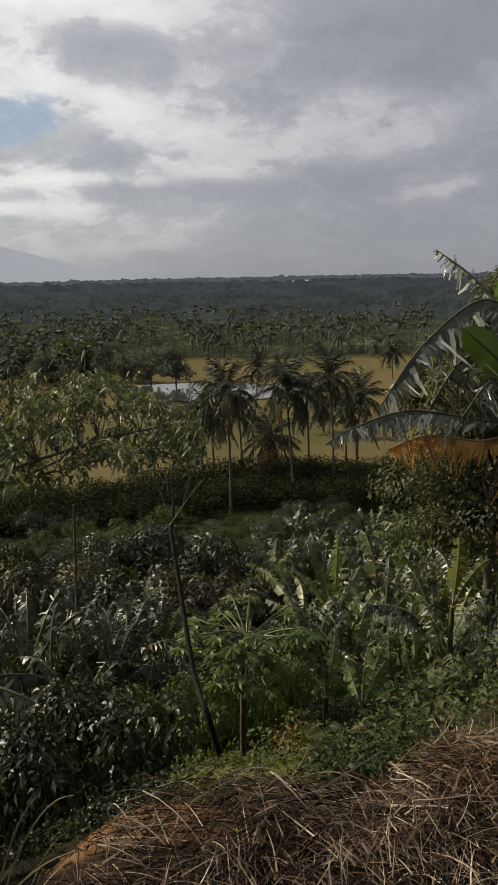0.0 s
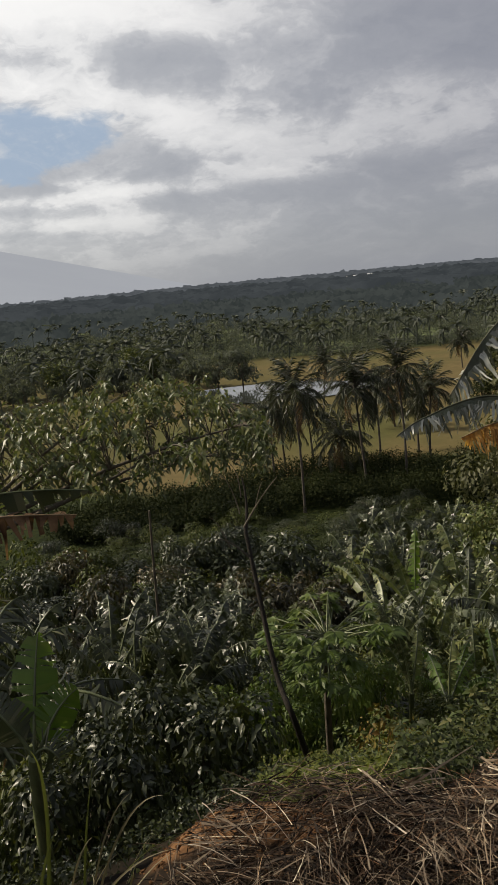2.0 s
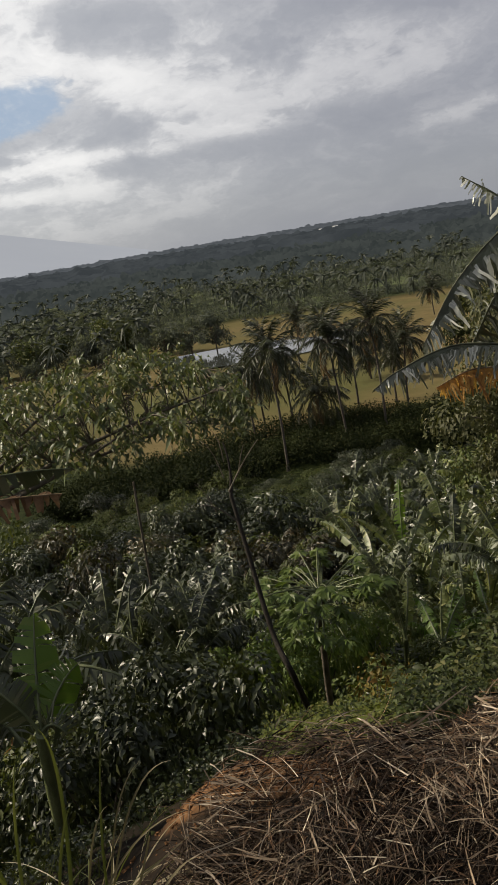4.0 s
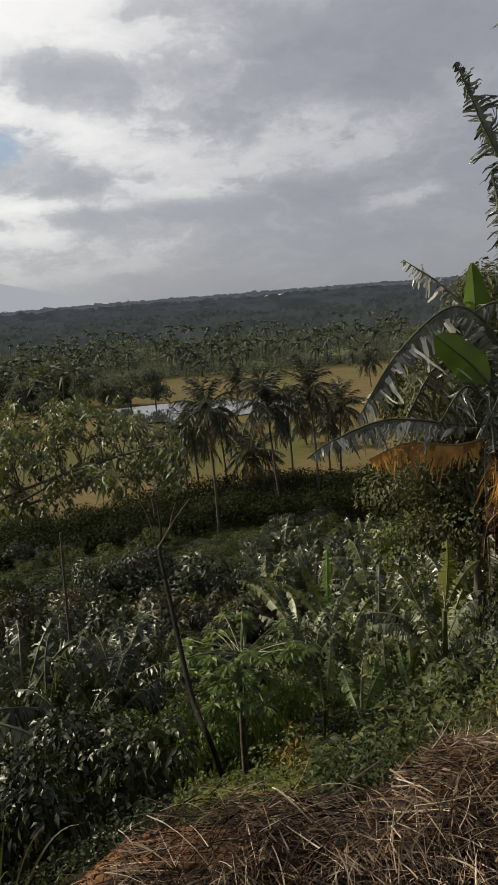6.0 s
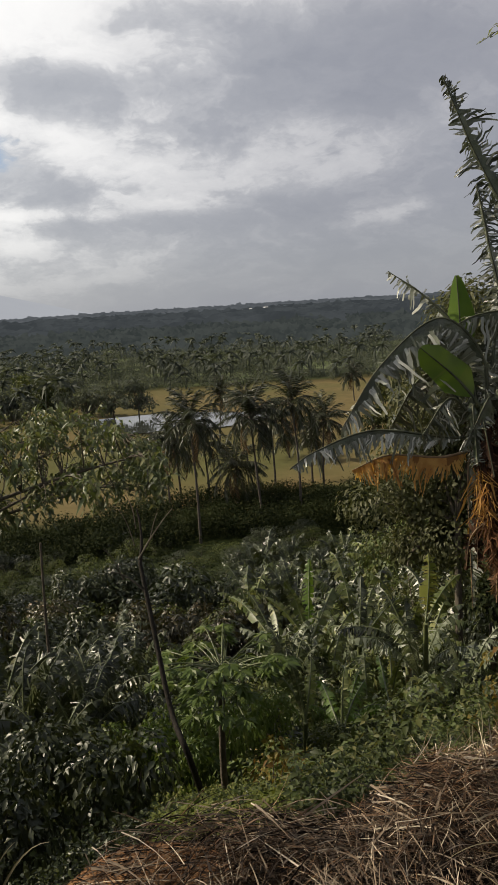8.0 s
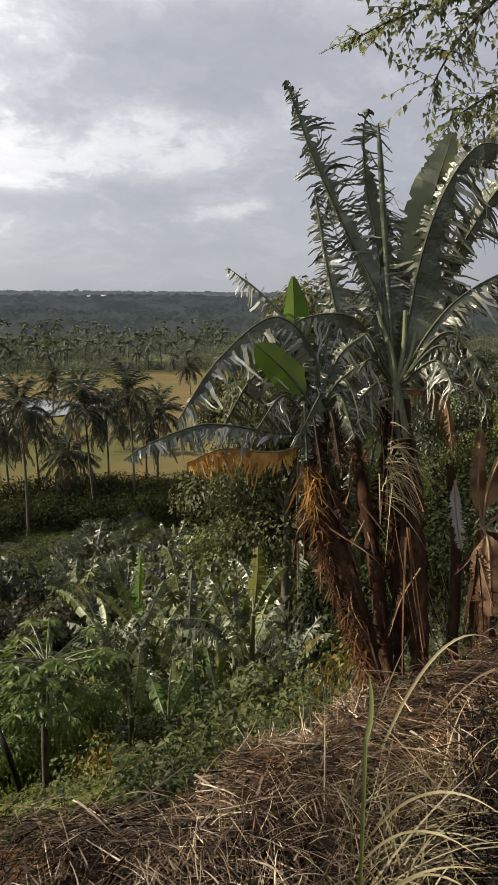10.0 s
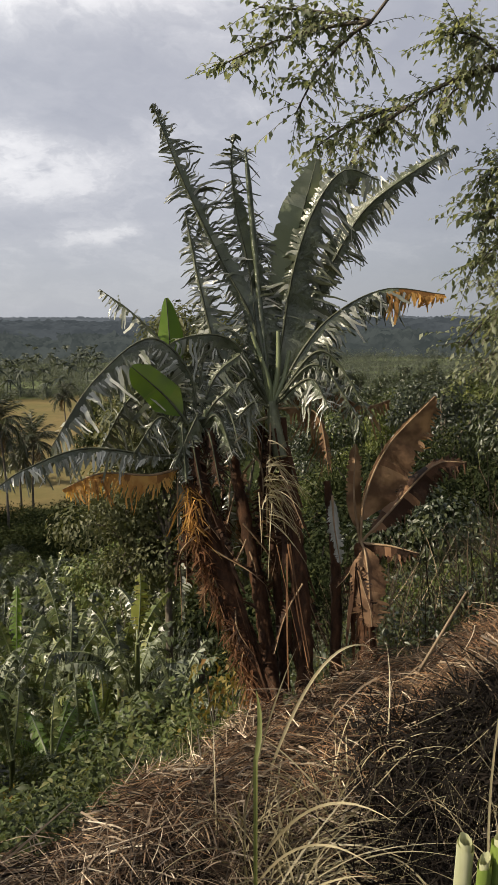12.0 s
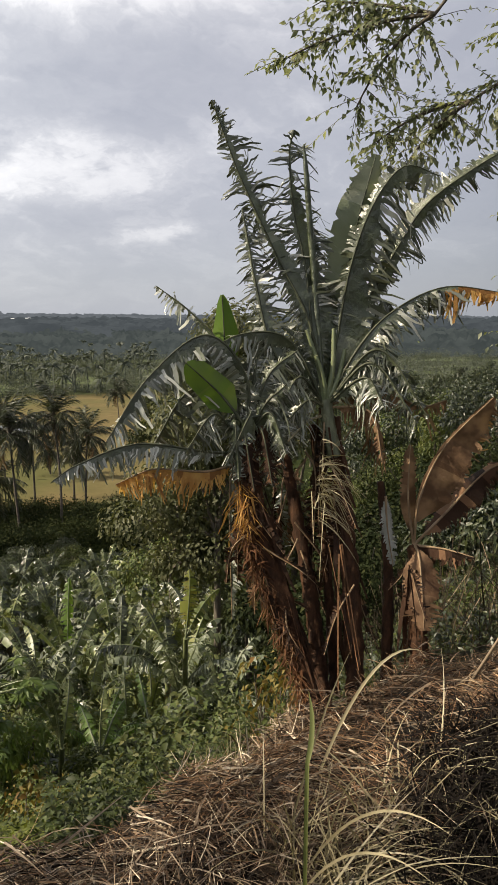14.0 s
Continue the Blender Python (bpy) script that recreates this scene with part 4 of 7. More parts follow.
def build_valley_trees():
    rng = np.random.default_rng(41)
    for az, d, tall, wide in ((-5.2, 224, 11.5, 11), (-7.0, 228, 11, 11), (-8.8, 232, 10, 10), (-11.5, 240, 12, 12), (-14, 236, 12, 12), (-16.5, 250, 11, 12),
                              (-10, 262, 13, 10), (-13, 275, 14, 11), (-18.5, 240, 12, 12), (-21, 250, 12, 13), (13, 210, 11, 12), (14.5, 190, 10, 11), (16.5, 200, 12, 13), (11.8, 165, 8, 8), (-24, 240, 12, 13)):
        round_tree(spot(az, d), tall, wide, rng, M_SHRUB if rng.random() < 0.3 else M_WOODS_HAZED, label="dark round-crowned tree beside the fairway", n=1700, leaf=0.075, low=0.25)


build_valley_trees()


def build_thicket():
    """The dense hedge along the foot of the slope."""
    rng = np.random.default_rng(43)
    n = 6500
    az = rng.uniform(-20, 24, n)
    d = rng.uniform(96, np.interp(az, (-20, -9, -6), (104, 108, 118))) - 8 * (az < -3) * rng.random(n)
    x, y = d * np.sin(np.radians(az)), d * np.cos(np.radians(az))
    high = rng.uniform(0.2, 1, n) ** 0.7 * (2.6 + 1.6 * noise_at(az * 0.9, d * 0.1))
    p = np.stack([x, y, land(x, y) + high], -1)
    bag = Bag()
    for k in range(18):
        q = p + rng.normal(size=(n, 3)) * np.array([0.7, 0.7, 0.35])
        ln = rng.uniform(0.26, 0.52, n)
        leaves(bag, q, rng.normal(size=(n, 3)) + np.array([0, 0, 0.4]), ln, ln * 0.5, 0.35, 0, rng)
    # hedge shade is put into the darkened leaf colour
    stuff("thicket", bag, M_THICKET_SHADED, "dark tangled thicket along the foot of the slope", "thicket")


build_thicket()

# ---- the slope below the brink ----
def build_cover():
    """Creepers and weeds that blanket the slope."""
    rng = np.random.default_rng(51)
    n = 110000
    d = 3.4 * (100 / 3.4) ** (rng.random(n) ** 0.75)
    az = rng.uniform(-32, 50, n)
    ok = (d > np.interp(az, (-32, -25, -14, -8, 6, 14, 20, 26, 34, 50), (2.2, 2.3, 2.45, 3.0, 3.9, 4.6, 5.2, 5.4, 4.2, 4.6)))
    d, az = d[ok], az[ok]
    n = len(d)
    x, y = d * np.sin(np.radians(az)), d * np.cos(np.radians(az))
    heap = 0.5 + 0.9 * noise_at(x * 0.45, y * 0.45)
    p = np.stack([x, y, land(x, y) + np.clip(heap, 0, 2) * rng.random(n) * (0.35 + d / 40) + 0.02], -1)
    ln = np.clip(d * 0.0072, 0.03, 0.26) * rng.uniform(0.5, 1.6, n)
    bag = Bag()
    # leaf tone steered by place: darker where shade falls, lighter mid-slope
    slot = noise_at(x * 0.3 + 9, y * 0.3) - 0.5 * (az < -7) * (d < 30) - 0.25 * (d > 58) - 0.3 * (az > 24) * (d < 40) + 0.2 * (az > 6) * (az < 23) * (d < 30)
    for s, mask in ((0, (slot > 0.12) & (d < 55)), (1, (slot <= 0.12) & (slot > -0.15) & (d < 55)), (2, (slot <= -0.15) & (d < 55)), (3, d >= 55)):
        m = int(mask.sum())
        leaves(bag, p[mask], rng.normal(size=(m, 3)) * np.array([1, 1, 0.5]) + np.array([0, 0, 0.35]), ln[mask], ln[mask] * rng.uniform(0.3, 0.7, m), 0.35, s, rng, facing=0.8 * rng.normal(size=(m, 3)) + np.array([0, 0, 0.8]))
    # grass and weed stalks among them
    n = 16000
    d = 3.2 * (60 / 3.2) ** (rng.random(n) ** 0.8)
    az = rng.uniform(-32, 52, n)
    ok = d > np.interp(az, (-32, -8, 6, 16, 26, 50), (2.2, 2.7, 2.9, 3.6, 4.8, 4.4))
    d, az = d[ok], az[ok]
    n = len(d)
    x, y = d * np.sin(np.radians(az)), d * np.cos(np.radians(az))
    keep = noise_at(x * 0.5 + 3, y * 0.5) > -0.05
    x, y, d = x[keep], y[keep], d[keep]
    n = len(x)
    long = np.clip(0.25 + d * 0.025, 0.3, 1.2) * rng.uniform(0.5, 1.3, n)
    ribbons(bag, np.stack([x, y, land(x, y)], -1), rng.normal(size=(n, 3)) * np.array([0.5, 0.5, 0.1]) + np.array([0, 0, 1.0]), long, np.clip(d * 0.0012, 0.006, 0.04), rng.uniform(0.1, 0.6, n), 4, 1, rng, 0.1)
    stuff("undergrowth", bag, [M_VINE, M_SHRUB, M_SHRUB_DARK, M_THICKET_SHADED], "creepers and weeds blanketing the steep slope", "undergrowth")


build_cover()


def build_banana_slope():
    rng = np.random.default_rng(53)
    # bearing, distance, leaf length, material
    # dark leaf copies stand for shade, pale ones for sunlight
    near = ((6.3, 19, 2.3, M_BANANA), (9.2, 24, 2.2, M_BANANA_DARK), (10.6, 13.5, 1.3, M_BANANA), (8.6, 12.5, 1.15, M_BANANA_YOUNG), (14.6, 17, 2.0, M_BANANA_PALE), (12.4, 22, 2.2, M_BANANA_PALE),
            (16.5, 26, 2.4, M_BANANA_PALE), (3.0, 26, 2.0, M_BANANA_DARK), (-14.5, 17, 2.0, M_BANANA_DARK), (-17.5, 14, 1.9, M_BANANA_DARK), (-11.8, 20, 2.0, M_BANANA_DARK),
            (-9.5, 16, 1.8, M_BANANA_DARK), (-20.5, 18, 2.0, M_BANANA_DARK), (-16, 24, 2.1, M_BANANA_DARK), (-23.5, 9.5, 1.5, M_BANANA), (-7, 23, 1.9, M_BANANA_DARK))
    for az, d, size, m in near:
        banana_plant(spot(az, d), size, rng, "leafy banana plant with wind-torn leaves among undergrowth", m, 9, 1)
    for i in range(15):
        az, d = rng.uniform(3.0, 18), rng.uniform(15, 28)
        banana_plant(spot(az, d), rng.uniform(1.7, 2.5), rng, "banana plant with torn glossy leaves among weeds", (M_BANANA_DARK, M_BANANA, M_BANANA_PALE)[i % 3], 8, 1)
    # shade on the left is put into darker leaves
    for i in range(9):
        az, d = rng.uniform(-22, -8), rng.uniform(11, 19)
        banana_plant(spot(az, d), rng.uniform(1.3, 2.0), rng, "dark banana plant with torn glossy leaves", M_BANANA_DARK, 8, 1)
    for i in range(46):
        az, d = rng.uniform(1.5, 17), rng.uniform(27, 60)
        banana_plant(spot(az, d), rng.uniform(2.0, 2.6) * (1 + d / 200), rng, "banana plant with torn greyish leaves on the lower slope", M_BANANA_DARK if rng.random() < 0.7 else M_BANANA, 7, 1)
    # tall plants round the left edge, added to shade the slope; leaves darkened
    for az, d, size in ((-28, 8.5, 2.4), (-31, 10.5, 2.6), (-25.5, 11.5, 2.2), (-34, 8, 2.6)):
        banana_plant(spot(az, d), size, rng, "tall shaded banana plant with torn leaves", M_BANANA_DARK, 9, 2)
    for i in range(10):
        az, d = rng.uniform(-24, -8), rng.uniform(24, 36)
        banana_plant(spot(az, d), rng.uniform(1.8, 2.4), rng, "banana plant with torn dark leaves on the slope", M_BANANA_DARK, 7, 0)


build_banana_slope()


def sucker(az, d, fans, label):
    """A young banana plant whose few broad leaves stand up from one foot."""
    rng = np.random.default_rng(int(az * 10) + 500)
    p = spot(az, d)
    root = thing("banana_plant", p, label, "banana plant", "banana plants on the slope")
    low = min(el for a, el, w, m in fans) - 3.4
    heart = at(az, low, d - 0.2) - p
    heart[2] = max(heart[2], 0.15)
    part("pseudostem", tube(Bag(), bow((0, 0, -0.3), heart, 0, 0.02, 8), np.linspace(0.09, 0.05, 8) * d / 18, 9), M_STEM_GREEN, root)
    toward = -unit(p * np.array([1, 1, 0]))
    for a, el, w, m in fans:
        bag = Bag()
        tip = at(a, el, d + 0.5 * rng.normal()) - p
        lamina(bag, bow(heart, tip, 0.12 * np.linalg.norm(tip - heart), 0.08 * rng.normal(), 16), w * 0.62, toward + np.array([0, 0, 0.5]) + 0.35 * rng.normal(size=3), 0.6, 0.45, 0.35, 30, 3, 0, 1, rng, 0.16, 0.02)
        part("leaf", bag, [m, M_RIB], root)


def build_suckers():
    broad, dark = "young banana plant with broad bright leaves", "banana plant with broad dull grey-green leaves"
    sucker(6.4, 21, ((6.7, -18.4, 0.62, M_BANANA_YOUNG), (4.7, -20.0, 0.5, M_BANANA), (8.4, -20.5, 0.6, M_BANANA), (3.2, -21.0, 0.5, M_BANANA)), broad)
    sucker(15.2, 18, ((15.5, -18.2, 0.7, M_BANANA_LIT), (17.8, -19.6, 0.5, M_BANANA), (13.7, -19.1, 0.5, M_BANANA_DARK)), "young banana plant with a bright yellow-green leaf")
    sucker(8.6, 13, ((7.2, -27.0, 0.4, M_BANANA_YOUNG), (10.6, -26.8, 0.4, M_BANANA_YOUNG), (9.1, -25.9, 0.34, M_BANANA)), broad)
    sucker(12.4, 14.5, ((12.4, -24.6, 0.3, M_BANANA_LIT), (11.6, -25.2, 0.3, M_BANANA_YOUNG), (13.7, -25.1, 0.26, M_BANANA)), broad)
    sucker(4.0, 21, ((1.9, -20.6, 0.5, M_BANANA_DARK), (0.4, -20.8, 0.5, M_BANANA), (3.4, -21.4, 0.5, M_BANANA)), dark)
    sucker(10.2, 23, ((11.5, -20.4, 0.6, M_BANANA), (10.5, -19.7, 0.6, M_BANANA_DARK), (13.4, -21.1, 0.6, M_BANANA)), dark)
    sucker(17.5, 26, ((18.0, -16.1, 0.6, M_BANANA), (16.9, -17.3, 0.6, M_BANANA_DARK), (16.1, -16.8, 0.5, M_BANANA)), dark)
    sucker(5.8, 12.5, ((6.5, -25.2, 0.32, M_BANANA), (3.2, -26.1, 0.3, M_BANANA), (4.9, -25.7, 0.3, M_BANANA_DARK)), dark)


build_suckers()


def build_bushes():
    rng = np.random.default_rng(57)
    for i in range(70):
        az = rng.uniform(-28, 20)
        d = 6.5 * (60 / 6.5) ** rng.random()
        if -9 < az < 2 and d < 11.5:
            continue
        w = np.interp(d, (6, 15, 60), (0.7, 1.3, 3.4)) * rng.uniform(0.7, 1.3)
        m = (M_SHRUB, M_SHRUB_DARK, M_SHRUB_DARK, M_SHRUB_LIGHT)[int(rng.integers(0, 4))]
        bush(spot(az, d, -0.1), w, w * rng.uniform(0.7, 1.0), rng, m, leaf=0.1 if d < 20 else 0.14, n=1500)
    # tall pale-leaved trees behind the clump
    for az, d, tall, wide in ((15.4, 25, 13.4, 4.6), (17.6, 24, 14.6, 4.8), (20.0, 26, 14.8, 5.0), (23.4, 27, 13.6, 5.0)):
        round_tree(spot(az, d), tall, wide, rng, M_OLIVE, label="tall tree with fine greyish-olive leaves", n=8000, leaf=0.034, group="trees on the slope", low=0.4, trunk=0.14)
    # two unseen trees, added out of view to shade this end of the slope
    round_tree(spot(-50, 10.5), 7.5, 6.5, rng, M_SHRUB_DARK, label="unseen broad tree added to shade the slope", n=3000, leaf=0.04, group="trees on the slope", low=0.35)
    round_tree(spot(-62, 9.2), 7.4, 6.0, rng, M_SHRUB_DARK, label="unseen tall tree added to shade the slope", n=4200, leaf=0.04, group="trees on the slope", low=0.35)
    # low bushes scattered over the clearing, every second one darkened as shade
    for i in range(80):
        az, d = rng.uniform(-22, 12), rng.uniform(52, 95)
        w = rng.uniform(1.6, 3.6)
        bush(spot(az, d, -0.2), w, w * rng.uniform(0.4, 0.8), rng, (M_SHRUB_DARK, M_SHRUB)[i % 2], leaf=0.07, n=2200, label="low bush in the clearing below the slope")
    # brownish drooping bushes in the middle of the slope
    for i in range(20):
        az, d = rng.uniform(-5.0, 2.4), rng.uniform(26, 46)
        w = rng.uniform(1.3, 2.2)
        bush(spot(az, d, -0.2), w, w * rng.uniform(1.1, 1.5), rng, M_CACAO, leaf=0.17, slim=0.36, n=1100, label="tall bush with drooping brownish-green leaves")
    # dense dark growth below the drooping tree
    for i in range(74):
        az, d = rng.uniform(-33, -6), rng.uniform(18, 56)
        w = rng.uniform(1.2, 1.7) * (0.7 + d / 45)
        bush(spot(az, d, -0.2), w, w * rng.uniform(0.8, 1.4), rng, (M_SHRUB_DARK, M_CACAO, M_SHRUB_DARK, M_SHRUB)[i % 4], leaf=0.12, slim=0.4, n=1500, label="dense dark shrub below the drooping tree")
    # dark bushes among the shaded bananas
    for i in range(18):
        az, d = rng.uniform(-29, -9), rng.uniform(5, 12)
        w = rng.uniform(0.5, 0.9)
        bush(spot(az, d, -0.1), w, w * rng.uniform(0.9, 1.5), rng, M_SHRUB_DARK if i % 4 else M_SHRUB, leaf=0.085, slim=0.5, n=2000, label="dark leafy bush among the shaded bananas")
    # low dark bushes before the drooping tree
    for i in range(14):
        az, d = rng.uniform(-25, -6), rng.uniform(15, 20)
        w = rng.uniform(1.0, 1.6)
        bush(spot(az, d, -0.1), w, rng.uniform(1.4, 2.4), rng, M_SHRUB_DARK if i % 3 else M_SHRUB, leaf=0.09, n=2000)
    # leafy mass about the papaya
    for az, d, w, tall in ((-1.6, 10.8, 0.9, 1.6), (-4.2, 11.2, 1.0, 1.5), (1.2, 11.5, 0.9, 1.5), (-6.5, 10.2, 0.9, 1.1), (-3.0, 10.0, 0.7, 0.9), (3.4, 12.0, 0.9, 1.3), (-8.5, 11.5, 1.0, 1.3)):
        bush(spot(az, d, -0.1), w, tall, rng, M_PAPAYA, leaf=0.11, n=1500, label="leafy green weed bush beside the papaya")
    # weeds with yellowed leaves
    for az, d, w in ((3.2, 8.0, 0.5), (1.8, 8.6, 0.4), (21.6, 6.2, 0.45), (20.4, 6.6, 0.4), (22.6, 5.9, 0.35), (5.4, 8.8, 0.4)):
        bush(spot(az, d, -0.05), w, w * 1.6, rng, M_YELLOW, leaf=0.17, n=110, label="straggling weed with yellowed leaves")
    # taller green bushes towards the clump
    for az, d, tall, wide in ((11.5, 44, 6.5, 5.5), (13.2, 40, 6.5, 5), (15, 46, 8, 6.5), (16.8, 40, 7.5, 6), (18.8, 44, 8.5, 7), (20.8, 38, 7.5, 6.5), (14.2, 33, 4.5, 4.5), (17.8, 31, 5, 5), (22.5, 34, 6, 6)):
        round_tree(spot(az, d), tall, wide, rng, M_SHRUB if rng.random() < 0.6 else M_SHRUB_LIGHT, label="bushy green tree on the lower slope", n=2600, leaf=0.045, group="trees on the slope", low=0.25)
    # the spur to the right of the clump, its shade put into near-black leaves
    for i in range(36):
        az = rng.uniform(23, 56)
        d = 13 * (45 / 13) ** rng.random()
        w = np.interp(d, (9, 20, 60), (0.9, 1.9, 4.6)) * rng.uniform(0.6, 1.5)
        m = (M_THICKET_SHADED, M_SHRUB_DARK, M_THICKET_SHADED, M_THICKET_SHADED)[int(rng.integers(0, 4))]
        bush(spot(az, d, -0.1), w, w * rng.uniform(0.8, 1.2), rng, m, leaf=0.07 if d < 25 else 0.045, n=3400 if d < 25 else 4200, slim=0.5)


build_bushes()


def drooping_tree():
    """The broad tree whose long leaves hang in tufts."""
    rng = np.random.default_rng(61)
    foot = spot(-29.0, 13.0)
    root = thing("tree", foot, "spreading tree with drooping yellow-green leaf tufts on long branches", "tree")
    wood, crown = Bag(), Bag()
    fork = at(-27.0, -16.0, 12.8) - foot
    tube(wood, bow((0, 0, -0.4), fork, 0, 0.15, 10), np.linspace(0.13, 0.09, 10), 8)
    limbs = []
    for az, el, arch in ((-16.0, -8.4, 0.1), (-10.0, -7.6, 0.5), (-5.0, -10.2, 0.6), (-6.5, -8.6, 0.7), (-12.0, -11.6, 0.3), (-20.0, -10.0, 0.1), (-8.5, -12.2, 0.4), (-22, -7.8, 0.0)):
        tip = at(az, el, 13.6 + 0.7 * rng.normal()) - foot
        pts = bow(fork, tip, arch * 0.4, 0.25 * rng.normal(), 16)
        tube(wood, pts, np.linspace(0.05, 0.012, 16), 6)
        limbs.append(pts)
    for i in range(620):
        az = rng.uniform(-25, -3.7)
        top = np.interp(az, (-25, -15, -11, -7, -3.7), (-7.4, -6.9, -6.5, -7.6, -10.6))
        el = top - 7.0 * rng.random() ** 1.15 * np.interp(az, (-25, -8, -3.7), (1.0, 0.9, 0.4))
        el += 0.5 * rng.normal()
        if noise.noise((az * 0.55, el * 0.75, 4.0)) < -0.16:
            continue
        tip = at(az, el, 13.8 + 1.5 * rng.normal()) - foot
        near = min((q for pts in limbs for q in pts[5:]), key=lambda q: float(np.sum((q - tip) ** 2)))
        tube(wood, bow(near, tip, 0.06, 0.06 * rng.normal(), 6), np.linspace(0.011, 0.004, 6), 4)
        k = int(rng.integers(16, 26))
        ang = rng.uniform(0, 6.28, k)
        lift = rng.uniform(-0.5, 0.5, k)
        way = np.stack([np.cos(ang), np.sin(ang), lift], -1)
        ln = rng.uniform(0.08, 0.16, k)
        leaves(crown, tip + 0.07 * rng.normal(size=(k, 3)), way, ln, ln * 0.45, rng.uniform(0.4, 1.1, k), 0, rng, facing=way * 0.5 + np.array([0, 0, 0.7]))
    part("trunk", wood, M_BARK, root)
    part("crown", crown, M_DROOP, root)


drooping_tree()


def papaya_tree():
    rng = np.random.default_rng(63)
    foot = spot(-0.7, 9.2)
    crown_at = at(-0.4, -26.0, 9.0) - foot
    root = thing("papaya_tree", foot, "slender papaya tree with a flat spreading crown", "papaya tree")
    part("trunk", tube(Bag(), bow((0, 0, -0.4), crown_at, 0, 0.04, 10), np.linspace(0.05, 0.036, 10), 8), M_BARK, root)
    for i in range(60):
        a = i * 2.4 + 0.3 * rng.normal()
        el = rng.uniform(-0.1, 0.75)
        ln = rng.uniform(0.35, 0.82)
        bag = Bag()
        end = np.array([math.cos(a) * math.cos(el), math.sin(a) * math.cos(el), math.sin(el) * 0.8]) * ln
        tube(bag, bow((0, 0, 0), end, 0.05, 0, 6), 0.008, 4, 1)
        k = 9
        fa = np.linspace(-2.3, 2.3, k) + a
        way = np.stack([np.cos(fa), np.sin(fa), np.full(k, -0.12)], -1)
        fl = 0.17 * (1 - 0.35 * (np.abs(np.linspace(-1, 1, k))))
        leaves(bag, np.repeat(end[None], k, 0), way, fl, 0.07, 0.25, 0, rng, 0.05)
        leaves(bag, end + way * fl[:, None] * 0.4, way + 0.6 * np.roll(way, 1, 0), fl * 0.6, 0.03, 0.25, 0, rng, 0.05)
        leaf = part("leaf", bag, [M_PAPAYA, M_RIB], root)
        leaf.location = crown_at + np.array([0, 0, 0.005 * i - 0.2])


papaya_tree()


def bare_tree():
    """A thin leaning dead tree with a forked top."""
    foot = spot(-2.1, 8.2)
    root = thing("dead_tree", foot, "thin leaning leafless dead tree with forked twigs", "dead tree")
    k1, k2 = at(-5.9, -17.9, 8.4) - foot, at(-5.8, -14.0, 8.5) - foot
    w = Bag()
    tube(w, curve([np.array([0.06, 0, -0.3]), at(-3.3, -31.5, 8.25) - foot, at(-4.5, -28.1, 8.3) - foot, at(-5.3, -22.7, 8.35) - foot, k1], 24), np.linspace(0.034, 0.022, 24), 7)
    tube(w, bow(k1, k2, 0, 0.03, 8), np.linspace(0.021, 0.008, 8), 5)
    part("trunk", w, M_BARK_BLACK, root)
    for a, b, r in ((at(-6.0, -17.6, 8.4), at(-3.2, -14.2, 8.4), 0.011), (at(-5.0, -16.2, 8.4), at(-4.3, -14.4, 8.35), 0.006), (at(-5.6, -20.0, 8.4), at(-8.2, -18.2, 8.25), 0.012),
                    (at(-7.2, -18.9, 8.3), at(-8.5, -16.6, 8.2), 0.007), (at(-6.0, -15.4, 8.5), at(-6.6, -12.9, 8.5), 0.006), (at(-6.2, -16.6, 8.5), at(-7.4, -13.6, 8.5), 0.006)):
        part("branch", tube(Bag(), bow(a - foot, b - foot, 0.05, 0.03, 8), np.linspace(r, r * 0.4, 8), 5), M_BARK, root)
    foot2 = spot(-13.4, 20.5)
    post = thing("dead_tree", foot2, "bare grey dead trunk standing on the slope", "dead tree")
    part("trunk", tube(Bag(), bow((0, 0, -0.4), at(-13.0, -15.6, 20.5) - foot2, 0, 0.03, 9), np.linspace(0.05, 0.03, 9), 7), M_BARK, post)


bare_tree()


